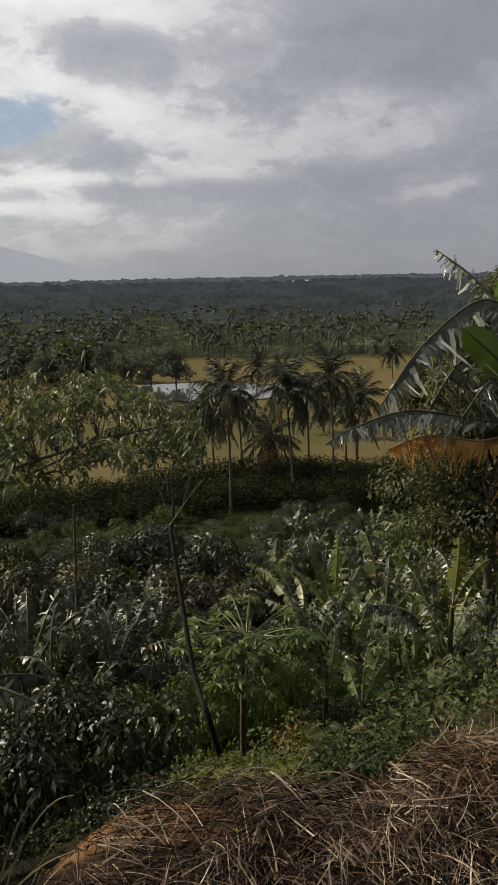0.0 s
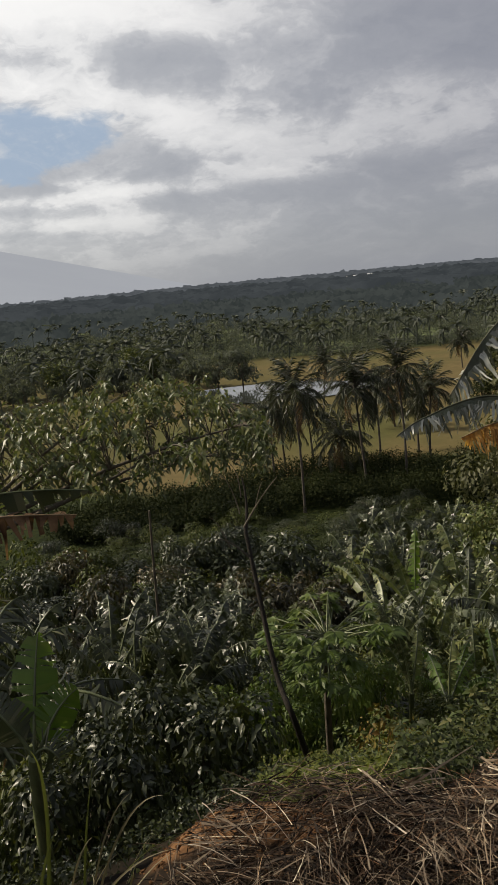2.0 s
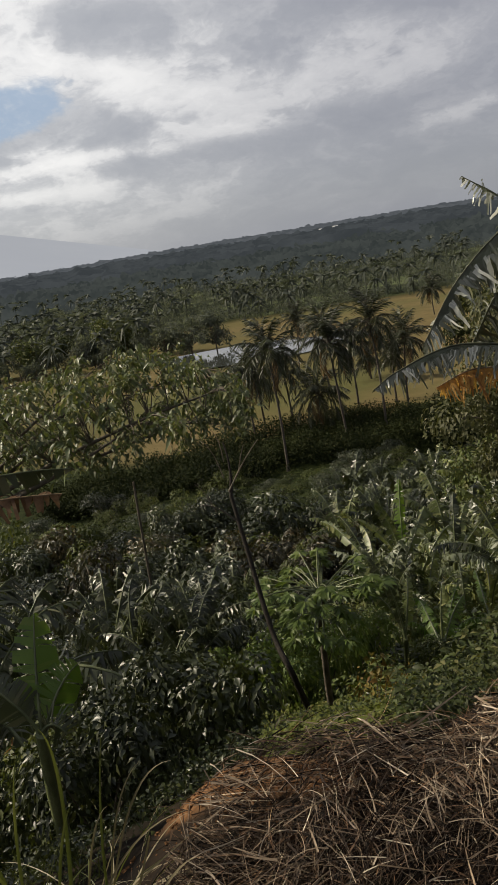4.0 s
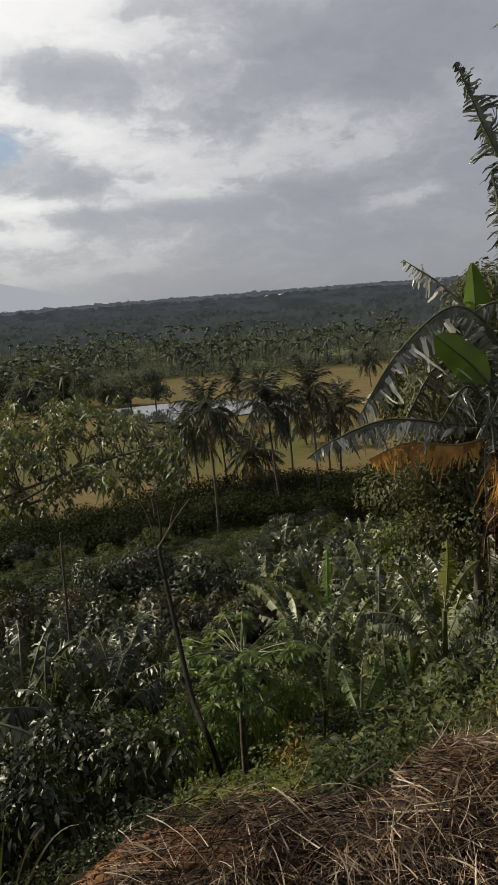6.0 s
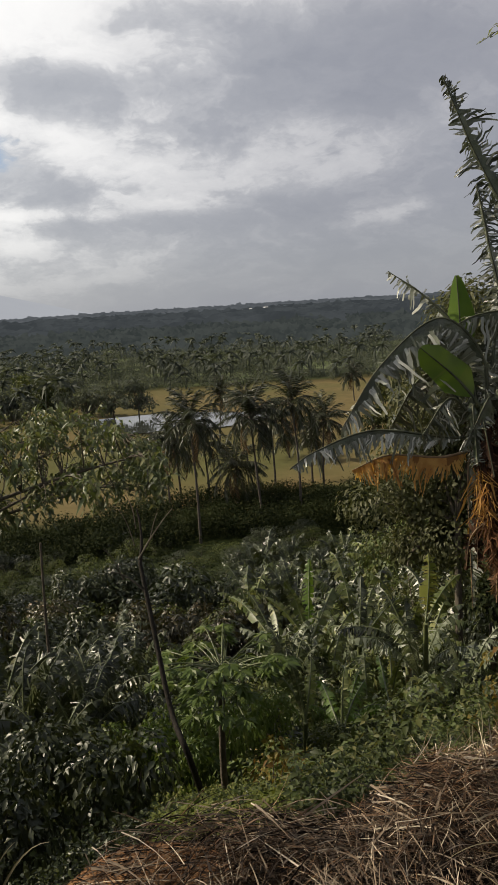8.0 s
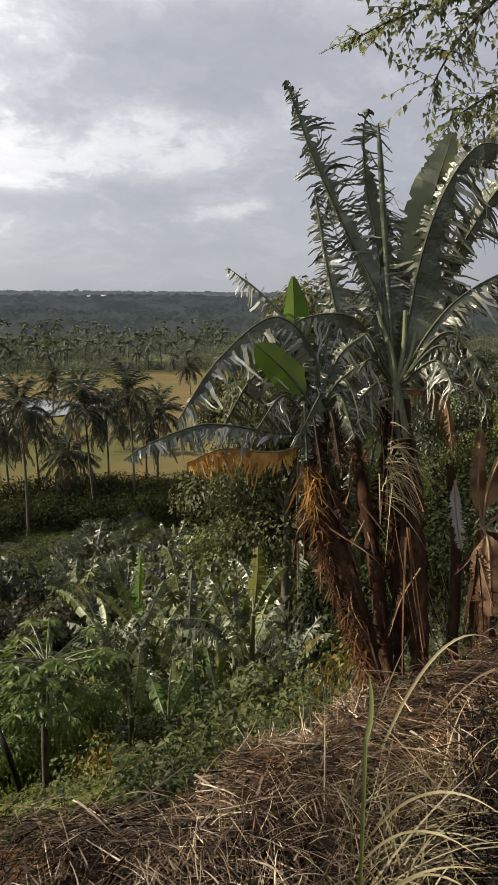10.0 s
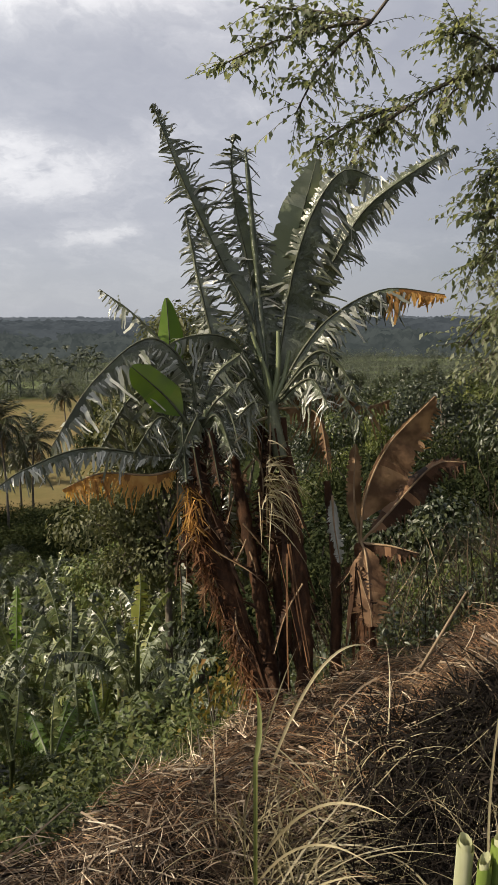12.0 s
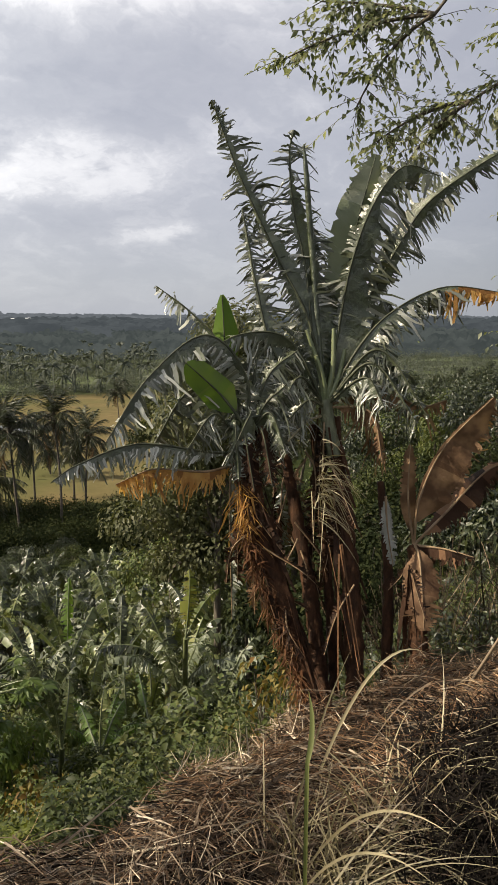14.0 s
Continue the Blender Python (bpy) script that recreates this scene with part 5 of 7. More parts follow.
def build_lawn():
    """The sunny weeds round the papaya's foot."""
    rng = np.random.default_rng(67)
    n = 13000
    d = rng.uniform(4.2, 9.5, n)
    az = rng.uniform(-6.5, 4.5, n)
    x, y = d * np.sin(np.radians(az)), d * np.cos(np.radians(az))
    keep = noise_at(x * 0.6 + 20, y * 0.6) > -0.25
    x, y, d = x[keep], y[keep], d[keep]
    n = len(x)
    bag = Bag()
    p = np.stack([x, y, land(x, y) + 0.35 * rng.random(n) * (0.4 + d / 14)], -1)
    ln = rng.uniform(0.03, 0.075, n)
    leaves(bag, p, rng.normal(size=(n, 3)) * np.array([1, 1, 0.4]) + np.array([0, 0, 0.5]), ln, ln * 0.55, 0.3, 0, rng)
    # and towards the clump, between the straw and the bananas
    n = 11000
    az = rng.uniform(4.5, 20, n)
    lo = np.interp(az, (4.5, 10, 15, 20), (3.6, 3.9, 4.4, 5.3))
    d = lo + 4.5 * rng.random(n) ** 1.3
    x, y = d * np.sin(np.radians(az)), d * np.cos(np.radians(az))
    heap = noise_at(x * 0.9 + 31, y * 0.9)
    keep = heap > -0.15
    x, y, d, heap = x[keep], y[keep], d[keep], heap[keep]
    n = len(x)
    p = np.stack([x, y, land(x, y) + (0.15 + 0.9 * np.clip(heap + 0.15, 0, 0.7)) * rng.random(n)], -1)
    ln = rng.uniform(0.03, 0.08, n)
    kind = noise_at(x * 1.7 + 3, y * 1.7) + 0.3 * rng.normal(size=n) > 0.05
    for slot, mask in ((1, kind), (2, ~kind)):
        m = int(mask.sum())
        leaves(bag, p[mask], rng.normal(size=(m, 3)) * np.array([1, 1, 0.4]) + np.array([0, 0, 0.3]), ln[mask], ln[mask] * rng.uniform(0.25, 0.6, m), 0.4, slot, rng)
    stuff("weeds", bag, [M_LAWN, M_SHRUB_LIGHT, M_SHRUB], "low bright green weeds round the papaya", "weeds")


build_lawn()


def dry_weeds():
    """Dead weed stalks and thin dry grass behind the mound."""
    rng = np.random.default_rng(69)
    n = 1700
    d, az = 4.8 + 9 * rng.random(n) ** 1.4, rng.uniform(29, 54, n)
    x, y = d * np.sin(np.radians(az)), d * np.cos(np.radians(az))
    keep = noise_at(x * 0.7 + 5, y * 0.7) > -0.1
    x, y, d = x[keep], y[keep], d[keep]
    n = len(x)
    bag = Bag()
    ribbons(bag, np.stack([x, y, land(x, y)], -1), rng.normal(size=(n, 3)) * np.array([0.35, 0.35, 0.1]) + np.array([0, 0, 1.0]), rng.uniform(0.3, 1.25, n), rng.uniform(0.004, 0.012, n), rng.uniform(0.0, 0.35, n), 5, 0, rng, 0.3, 0.12 * rng.normal(size=n))
    stuff("dry_weeds", bag, [M_WEED], "thin dry brown weed stalks behind the mound", "dry weeds")


dry_weeds()

# ---- the hero clump of bananas on the brink ----
def shred(bag, spine, width, face, rng, solid=(0.5, 0.3, 0.1), count=80, fold=0.3, hang=0.4, sides=(1.0, 1.0), sweep=0.2, start=0.12, wild=1.0, bare=0.05, tip=None, slot=0, tip_slot=1, web_slot=2, full=0.5, broad=1.0):
    """A wind-shredded banana blade: a solid inner web along the rib that frays into narrow curling strips.
    solid: share of the half width that is whole at the base, the middle and the tip, for one side or for both."""
    spine = np.asarray(spine, float)
    cum = np.concatenate([[0], np.cumsum(np.linalg.norm(np.diff(spine, axis=0), axis=1))])
    total = cum[-1]
    cum = cum / total
    tang = unit(np.gradient(spine, axis=0))
    face = unit(face)
    down = np.array([0, 0, -1.0])
    for which, sgn in enumerate((-1, 1)):
        mine = solid[which] if isinstance(solid[0], (tuple, list)) else solid
        s = start + (1 - start) * np.linspace(0, 1, count + 1)
        s[1:-1] += (1 - start) / count * 0.35 * rng.uniform(-1, 1, count - 1)
        half = width * 0.5 * sides[which] * np.interp(s, (start, start + 0.08, start + 0.18, full, 0.82, 0.95, 1), (0.1, 0.55, 0.85, 1.0, 0.8, 0.42, 0.12))
        slow = np.interp(s, np.linspace(0, 1, 9), rng.normal(size=9) * 0.12)
        part_ = np.clip(np.interp(s, (start, 0.5, 1.0), [0.5 * q if q < 0.6 else 0.85 * q for q in mine]) + slow + 0.07 * rng.normal(size=count + 1), 0.06, 1.0)
        p = np.stack([np.interp(s, cum, spine[:, k]) for k in range(3)], -1)
        t = unit(np.stack([np.interp(s, cum, tang[:, k]) for k in range(3)], -1))
        side = unit(np.cross(t, face)) * sgn
        nrm = np.cross(side, t) * sgn
        bend = fold + np.interp(s, np.linspace(0, 1, 12), rng.normal(size=12) * 0.14 * wild)
        out = side * np.cos(bend)[:, None] - nrm * np.sin(bend)[:, None] + t * sweep

        ripple = 0.05 * wild * np.convolve(rng.normal(size=count + 7), (0.3, 0.6, 0.9, 1.0, 0.9, 0.6, 0.3), "valid")

        def spread(u):
            return p + out * (half * u)[:, None] + down * (hang * half * u * u)[:, None] + nrm * (half * u * ripple)[:, None]

        u = np.linspace(0, 1, 4)
        web = np.stack([spread(part_ * q) for q in u], 1)
        cuts = sorted(set([0, count] + list(rng.integers(1, count, max(3, count // 5)))))
        for a, b in zip(cuts[:-1], cuts[1:]):
            v = web[a:b + 1].reshape(-1, 3)
            i, j = np.meshgrid(np.arange(b - a), np.arange(3), indexing="ij")
            q = np.stack([i * 4 + j, i * 4 + j + 1, (i + 1) * 4 + j + 1, (i + 1) * 4 + j], -1).reshape(-1, 4)
            bag.add(v, q, tip_slot if tip is not None and s[a] > tip else web_slot)
        # the strips
        m = (rng.random(count) > bare) & (part_[:-1] < 0.93)
        k = int(m.sum())
        base = ((web[:-1, 3] + web[1:, 3]) / 2)[m]
        base = base - out[:-1][m] * (half[:-1] * part_[:-1])[m][:, None] * 0.1
        tt = t[:-1][m]
        # strips cling together in bundles that part from each other
        bundle = np.cumsum(rng.random(k) < 0.42)
        kinds = int(bundle[-1]) + 1 if k else 1
        stray = np.clip(rng.normal(size=(kinds, 5)), -1.6, 1.6)[bundle]
        length = (half * (1.08 - part_))[:-1][m] * np.clip(1 + 0.26 * stray[:, 4], 0.5, 1.3) * rng.uniform(0.8, 1.15, k)
        way = unit(out[:-1][m] + down * hang * 0.9 * part_[:-1][m][:, None] + wild * (0.2 * stray[:, :3] + tt * 0.34 * stray[:, 3:4] + 0.1 * rng.normal(size=(k, 3))))
        sink = np.clip(hang * (1.0 + 0.45 * wild * stray[:, 4] + 0.3 * rng.normal(size=k)), -0.1, 2.0)
        kink = wild * (0.18 * stray[:, :3] + 0.12 * rng.normal(size=(k, 3)))
        wide = (np.diff(s) * total)[m] * broad * rng.uniform(0.6, 1.25, k)
        twist = wild * (0.6 * stray[:, 3] + 0.5 * rng.normal(size=k))
        flat = np.cross(way, tt)
        segs = 4
        rows = []
        for j in range(segs + 1):
            f = j / segs
            c = base + way * (length * f)[:, None] + (down * sink[:, None] + kink) * (length * f * f)[:, None] + 0.045 * wild * (length * (0 < j))[:, None] * rng.normal(size=(k, 3))
            w = (wide * 0.5 * (1 - 0.45 * f ** 3))[:, None] * (tt * np.cos(twist * f)[:, None] + flat * np.sin(twist * f)[:, None])
            rows.append(np.stack([c - w, c + w], 1))
        v = np.stack(rows, 1).reshape(-1, 3)
        i = np.arange(k)[:, None] * 2 * (segs + 1) + np.arange(segs)[None] * 2
        q = np.stack([i, i + 1, i + 3, i + 2], -1)
        late = s[:-1][m] > (tip if tip is not None else 2) + 0.04 * rng.normal(size=k)
        bag.add(v, np.zeros((0, 4), int))
        first = bag.count - len(v)
        for choose, sl in ((~late, slot), (late, tip_slot)):
            if choose.any():
                bag.f.append((q[choose].reshape(-1, 4) + first, sl))
    return bag


def clump():
    rng = np.random.default_rng(71)
    foot = spot(26.5, 4.9)
    root = thing("banana_clump", foot, "clump of tall banana stems with wind-shredded leaves on the brink", "banana plant")
    toward = -unit(np.array([math.sin(radians(26)), math.cos(radians(26)), 0.0]))
    right = np.array([math.cos(radians(26)), -math.sin(radians(26)), 0.0])
    up = np.array([0, 0, 1.0])

    def rel(az, el, d):
        return at(az, el, d) - foot

    def stem(pts, r0, r1, m, label=""):
        n = 40
        return part("pseudostem", tube(Bag(), curve(pts, n), np.linspace(r0, r1, n) * (1 + 0.07 * rng.normal(size=n)), 18, 0, rng, 0.1), m, root, label)

    c1, c2, c3 = rel(19.6, -10.1, 4.7), rel(25.4, -6.7, 4.95), rel(32.0, -16.2, 5.0)
    stem([rel(25.5, -29.7, 4.6), rel(23.5, -22.9, 4.65), rel(21.2, -16.6, 4.7), c1], 0.064, 0.05, M_STEM, "dark brown leaning pseudostem")
    stem([rel(28.3, -28.1, 4.85), rel(27.6, -19.3, 4.9), rel(26.5, -11.2, 4.95), c2], 0.056, 0.042, M_STEM, "dark brown sheathed pseudostem")
    stem([rel(32.8, -24.8, 5.0), rel(32.4, -19.8, 5.0), c3], 0.06, 0.035, M_STEM, "brown dying pseudostem")
    stem([rel(26.1, -28.6, 4.95), rel(24.5, -19.4, 5.05), rel(22.5, -9.7, 5.1)], 0.05, 0.034, M_STEM, "dark old pseudostem")
    stem([rel(30.4, -25.4, 5.05), rel(30.2, -17.5, 5.1), rel(29.5, -11.9, 5.15)], 0.035, 0.025, M_STEM, "thin old sucker stem")

    part("neck", tube(Bag(), curve([c2 + 0.04 * up, rel(25.7, -8.2, 4.93), rel(26.2, -10.2, 4.93)], 12), np.linspace(0.04, 0.05, 12), 12, 0, rng, 0.05), M_NECK, root, "pale green sheath below the leaf stalks")
    stem([rel(26.6, -26.5, 5.05), rel(26.0, -20.0, 5.1), rel(24.6, -8.0, 5.15)], 0.034, 0.026, M_STEM, "thin dark dead stem")

    def leaf(pts, width, m, label="", face=None, dry=False, rib=0.010, **more):
        bag, ribs = Bag(), Bag()
        spine = curve(pts, 26)
        f = toward * 0.75 + up * 0.65 if face is None else np.asarray(face, float)
        more["count"] = more["count"] if more["count"] < 60 else 30 + more["count"] // 2
        shred(bag, spine, width, f, rng, **more)
        tube(ribs, spine, np.linspace(rib, rib * 0.22, len(spine)), 6, 0, rng, 0.05)
        ob = part("leaf", bag, [m, M_BANANA_ORANGE, M_HERO_WEB if m in (M_HERO, M_HERO_DIM) else m], root, label)
        part("midrib", ribs, M_RIB_DEAD if dry else M_RIB_HERO, ob)

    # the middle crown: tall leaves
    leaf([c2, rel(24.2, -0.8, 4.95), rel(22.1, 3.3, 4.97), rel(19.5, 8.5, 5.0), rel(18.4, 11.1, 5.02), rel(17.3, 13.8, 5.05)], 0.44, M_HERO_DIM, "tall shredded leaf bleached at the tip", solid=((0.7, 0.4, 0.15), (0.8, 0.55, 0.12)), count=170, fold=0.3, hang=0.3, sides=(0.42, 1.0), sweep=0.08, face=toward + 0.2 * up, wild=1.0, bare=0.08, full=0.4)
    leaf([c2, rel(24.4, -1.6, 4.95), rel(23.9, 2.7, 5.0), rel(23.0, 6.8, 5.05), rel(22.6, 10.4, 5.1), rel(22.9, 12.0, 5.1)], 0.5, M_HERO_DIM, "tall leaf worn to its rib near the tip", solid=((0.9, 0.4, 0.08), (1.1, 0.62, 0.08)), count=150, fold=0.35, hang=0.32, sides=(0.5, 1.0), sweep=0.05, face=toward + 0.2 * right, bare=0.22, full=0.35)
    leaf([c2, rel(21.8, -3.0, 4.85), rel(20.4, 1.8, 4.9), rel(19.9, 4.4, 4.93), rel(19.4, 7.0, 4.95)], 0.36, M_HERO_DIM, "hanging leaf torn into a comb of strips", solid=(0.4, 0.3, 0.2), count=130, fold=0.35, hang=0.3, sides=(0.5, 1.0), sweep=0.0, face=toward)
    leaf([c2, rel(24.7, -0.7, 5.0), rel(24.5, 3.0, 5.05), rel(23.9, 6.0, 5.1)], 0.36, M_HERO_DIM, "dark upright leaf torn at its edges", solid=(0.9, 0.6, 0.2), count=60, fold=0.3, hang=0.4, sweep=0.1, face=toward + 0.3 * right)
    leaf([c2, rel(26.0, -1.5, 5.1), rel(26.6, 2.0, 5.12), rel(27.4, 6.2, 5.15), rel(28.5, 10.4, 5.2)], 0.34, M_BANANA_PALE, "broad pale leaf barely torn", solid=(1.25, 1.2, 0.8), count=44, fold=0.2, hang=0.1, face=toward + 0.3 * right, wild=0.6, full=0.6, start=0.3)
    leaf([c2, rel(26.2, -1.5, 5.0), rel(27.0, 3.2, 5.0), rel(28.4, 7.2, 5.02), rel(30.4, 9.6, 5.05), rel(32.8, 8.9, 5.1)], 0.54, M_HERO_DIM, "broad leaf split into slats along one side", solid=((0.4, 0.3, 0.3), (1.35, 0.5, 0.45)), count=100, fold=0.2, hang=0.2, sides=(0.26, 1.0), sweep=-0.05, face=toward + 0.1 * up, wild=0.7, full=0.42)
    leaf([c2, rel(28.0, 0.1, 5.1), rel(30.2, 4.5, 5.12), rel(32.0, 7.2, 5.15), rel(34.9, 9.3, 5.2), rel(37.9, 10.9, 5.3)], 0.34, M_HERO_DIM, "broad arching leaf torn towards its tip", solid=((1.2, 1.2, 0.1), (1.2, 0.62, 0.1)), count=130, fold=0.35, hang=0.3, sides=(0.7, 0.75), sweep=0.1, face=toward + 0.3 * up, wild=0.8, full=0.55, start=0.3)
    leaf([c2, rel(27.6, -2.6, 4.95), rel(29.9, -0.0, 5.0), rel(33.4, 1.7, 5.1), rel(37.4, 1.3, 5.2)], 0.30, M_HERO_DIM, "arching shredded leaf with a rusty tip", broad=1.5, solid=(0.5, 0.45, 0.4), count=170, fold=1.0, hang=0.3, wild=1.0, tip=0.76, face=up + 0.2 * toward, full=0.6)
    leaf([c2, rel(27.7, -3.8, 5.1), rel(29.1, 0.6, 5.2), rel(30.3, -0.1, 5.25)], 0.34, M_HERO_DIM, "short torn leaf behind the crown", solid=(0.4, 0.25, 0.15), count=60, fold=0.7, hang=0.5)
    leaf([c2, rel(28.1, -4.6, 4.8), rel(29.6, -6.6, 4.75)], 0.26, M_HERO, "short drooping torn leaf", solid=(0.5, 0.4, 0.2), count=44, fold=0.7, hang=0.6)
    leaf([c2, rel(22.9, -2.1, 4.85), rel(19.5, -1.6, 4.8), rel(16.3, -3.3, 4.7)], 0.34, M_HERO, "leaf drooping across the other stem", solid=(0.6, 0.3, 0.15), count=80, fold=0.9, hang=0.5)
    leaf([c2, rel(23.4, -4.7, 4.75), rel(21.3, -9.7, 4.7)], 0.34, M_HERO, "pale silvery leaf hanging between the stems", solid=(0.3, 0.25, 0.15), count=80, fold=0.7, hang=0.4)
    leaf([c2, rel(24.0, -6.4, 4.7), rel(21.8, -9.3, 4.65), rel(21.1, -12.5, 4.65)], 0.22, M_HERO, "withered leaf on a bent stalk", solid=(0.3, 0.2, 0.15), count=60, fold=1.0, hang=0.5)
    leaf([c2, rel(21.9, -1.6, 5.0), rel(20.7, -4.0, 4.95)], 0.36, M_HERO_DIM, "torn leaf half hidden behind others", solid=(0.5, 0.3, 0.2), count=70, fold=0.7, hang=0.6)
    leaf([c2, rel(28.6, -7.0, 4.9), rel(29.6, -10.6, 4.85)], 0.24, M_BANANA_DEAD, "drooping withered leaf", solid=(0.7, 0.5, 0.2), count=40, fold=1.0, hang=0.5, dry=True)
    for tip_, d in (((24.0, -1.3), 4.93), ((25.9, -1.2), 4.93), ((24.7, -3.1), 4.9), ((26.7, -2.6), 4.95)):
        part("petiole", tube(Bag(), curve([c2, (c2 + rel(*tip_, d)) / 2 + 0.02 * right, rel(*tip_, d)], 10), np.linspace(0.02, 0.012, 10), 7), M_PETIOLE, root, "pale green leaf stalk")
    for tip_ in (((22.0, -9.5),), ((22.8, -9.2),)):
        part("petiole", tube(Bag(), curve([c2 - 0.05 * up, (c2 + rel(*tip_[0], 4.6)) / 2 + 0.01 * up, rel(*tip_[0], 4.6)], 8), np.linspace(0.009, 0.006, 8), 6), M_BLADE, root, "broken dry leaf stalk")
    part("rolled_leaf", tube(Bag(), curve([c2, rel(24.4, 2.8, 5.0), rel(23.6, 11.1, 5.05)], 14), np.array([0.014] * 4 + [0.018] * 8 + [0.014, 0.004]), 8, 0, rng, 0.05), M_HERO_WEB, root, "tightly rolled new leaf")
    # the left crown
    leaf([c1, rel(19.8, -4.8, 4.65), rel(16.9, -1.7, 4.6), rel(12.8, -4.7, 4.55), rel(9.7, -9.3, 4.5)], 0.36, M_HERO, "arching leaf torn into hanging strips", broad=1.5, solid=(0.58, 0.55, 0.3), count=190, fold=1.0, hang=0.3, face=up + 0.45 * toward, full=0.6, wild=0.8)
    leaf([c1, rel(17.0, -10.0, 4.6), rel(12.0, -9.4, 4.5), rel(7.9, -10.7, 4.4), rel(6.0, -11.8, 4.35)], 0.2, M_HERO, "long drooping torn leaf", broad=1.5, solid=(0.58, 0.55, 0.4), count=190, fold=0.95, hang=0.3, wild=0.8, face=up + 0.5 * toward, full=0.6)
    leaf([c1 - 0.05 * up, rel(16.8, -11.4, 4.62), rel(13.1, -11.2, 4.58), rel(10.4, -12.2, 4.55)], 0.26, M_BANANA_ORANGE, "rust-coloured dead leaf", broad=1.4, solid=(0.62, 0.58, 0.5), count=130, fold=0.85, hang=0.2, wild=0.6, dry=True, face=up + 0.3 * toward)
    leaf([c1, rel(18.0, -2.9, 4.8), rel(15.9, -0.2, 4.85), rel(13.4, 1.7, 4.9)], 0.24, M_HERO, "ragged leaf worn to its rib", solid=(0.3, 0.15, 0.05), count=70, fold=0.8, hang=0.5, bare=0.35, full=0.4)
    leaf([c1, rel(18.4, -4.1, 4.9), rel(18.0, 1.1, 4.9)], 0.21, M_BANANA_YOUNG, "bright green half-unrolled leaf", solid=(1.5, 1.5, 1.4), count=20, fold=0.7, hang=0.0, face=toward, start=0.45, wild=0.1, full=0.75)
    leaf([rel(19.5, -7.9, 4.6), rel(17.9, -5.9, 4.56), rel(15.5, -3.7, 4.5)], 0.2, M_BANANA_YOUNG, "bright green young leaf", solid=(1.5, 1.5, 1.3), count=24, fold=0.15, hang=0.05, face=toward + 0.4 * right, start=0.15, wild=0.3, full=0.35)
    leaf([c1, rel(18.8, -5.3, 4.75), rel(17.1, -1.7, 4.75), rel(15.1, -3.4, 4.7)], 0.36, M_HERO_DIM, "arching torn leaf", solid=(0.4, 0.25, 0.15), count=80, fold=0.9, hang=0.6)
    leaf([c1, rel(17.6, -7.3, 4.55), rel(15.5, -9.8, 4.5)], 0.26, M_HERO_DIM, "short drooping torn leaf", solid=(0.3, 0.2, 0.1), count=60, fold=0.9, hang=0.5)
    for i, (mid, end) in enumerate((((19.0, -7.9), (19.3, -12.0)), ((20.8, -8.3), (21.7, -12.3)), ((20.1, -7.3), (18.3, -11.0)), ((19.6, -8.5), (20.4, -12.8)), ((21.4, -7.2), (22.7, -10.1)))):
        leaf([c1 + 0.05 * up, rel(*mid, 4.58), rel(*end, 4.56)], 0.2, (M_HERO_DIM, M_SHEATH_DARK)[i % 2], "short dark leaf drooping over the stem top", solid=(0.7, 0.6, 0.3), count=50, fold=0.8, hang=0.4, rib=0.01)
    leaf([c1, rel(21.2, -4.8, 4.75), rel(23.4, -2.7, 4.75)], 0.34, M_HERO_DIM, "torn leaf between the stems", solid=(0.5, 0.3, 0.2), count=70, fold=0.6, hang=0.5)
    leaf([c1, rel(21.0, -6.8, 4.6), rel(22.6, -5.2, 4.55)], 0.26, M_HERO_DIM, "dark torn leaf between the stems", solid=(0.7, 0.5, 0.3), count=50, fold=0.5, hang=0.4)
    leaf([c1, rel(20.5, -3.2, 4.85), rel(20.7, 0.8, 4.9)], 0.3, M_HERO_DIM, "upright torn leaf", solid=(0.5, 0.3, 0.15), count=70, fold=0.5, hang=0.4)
    # torn leaves that crowd both crowns
    for i in range(7):
        c = (c1, c2)[i % 2]
        ang = rng.uniform(-3.4, 0.4)
        out = right * math.cos(ang) + toward * math.sin(ang)
        long = rng.uniform(0.45, 0.8)
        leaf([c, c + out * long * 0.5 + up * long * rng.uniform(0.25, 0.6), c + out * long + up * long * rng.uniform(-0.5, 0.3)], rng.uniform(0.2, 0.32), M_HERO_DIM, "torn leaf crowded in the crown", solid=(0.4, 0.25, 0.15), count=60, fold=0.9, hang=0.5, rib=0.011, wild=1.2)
    # the brown leaves of the dying stem
    leaf([c3, rel(32.3, -12.9, 4.95), rel(33.9, -9.2, 4.93), rel(37.0, -5.7, 4.9)], 0.46, M_BANANA_DEAD, "large upright brown dead leaf folded along its rib", solid=((1.2, 1.2, 0.8), (1.3, 1.15, 0.6)), count=50, fold=0.2, hang=0.12, sides=(0.10, 1.0), face=toward, dry=True, start=0.14, wild=0.7, sweep=0.1, full=0.4)
    leaf([c3, rel(31.5, -13.0, 5.0), rel(31.5, -9.2, 5.02)], 0.12, M_BANANA_DEAD, "small upright brown leaf", solid=(1, 1, 0.9), count=20, fold=0.5, hang=0.0, face=toward, dry=True, wild=0.3)
    leaf([c3, rel(33.9, -14.1, 5.1), rel(37.0, -10.6, 5.15), rel(39.3, -10.2, 5.2)], 0.26, M_SHEATH_DARK, "dark brown withered leaf", solid=(0.9, 0.8, 0.5), count=50, fold=0.6, hang=0.3, dry=True)
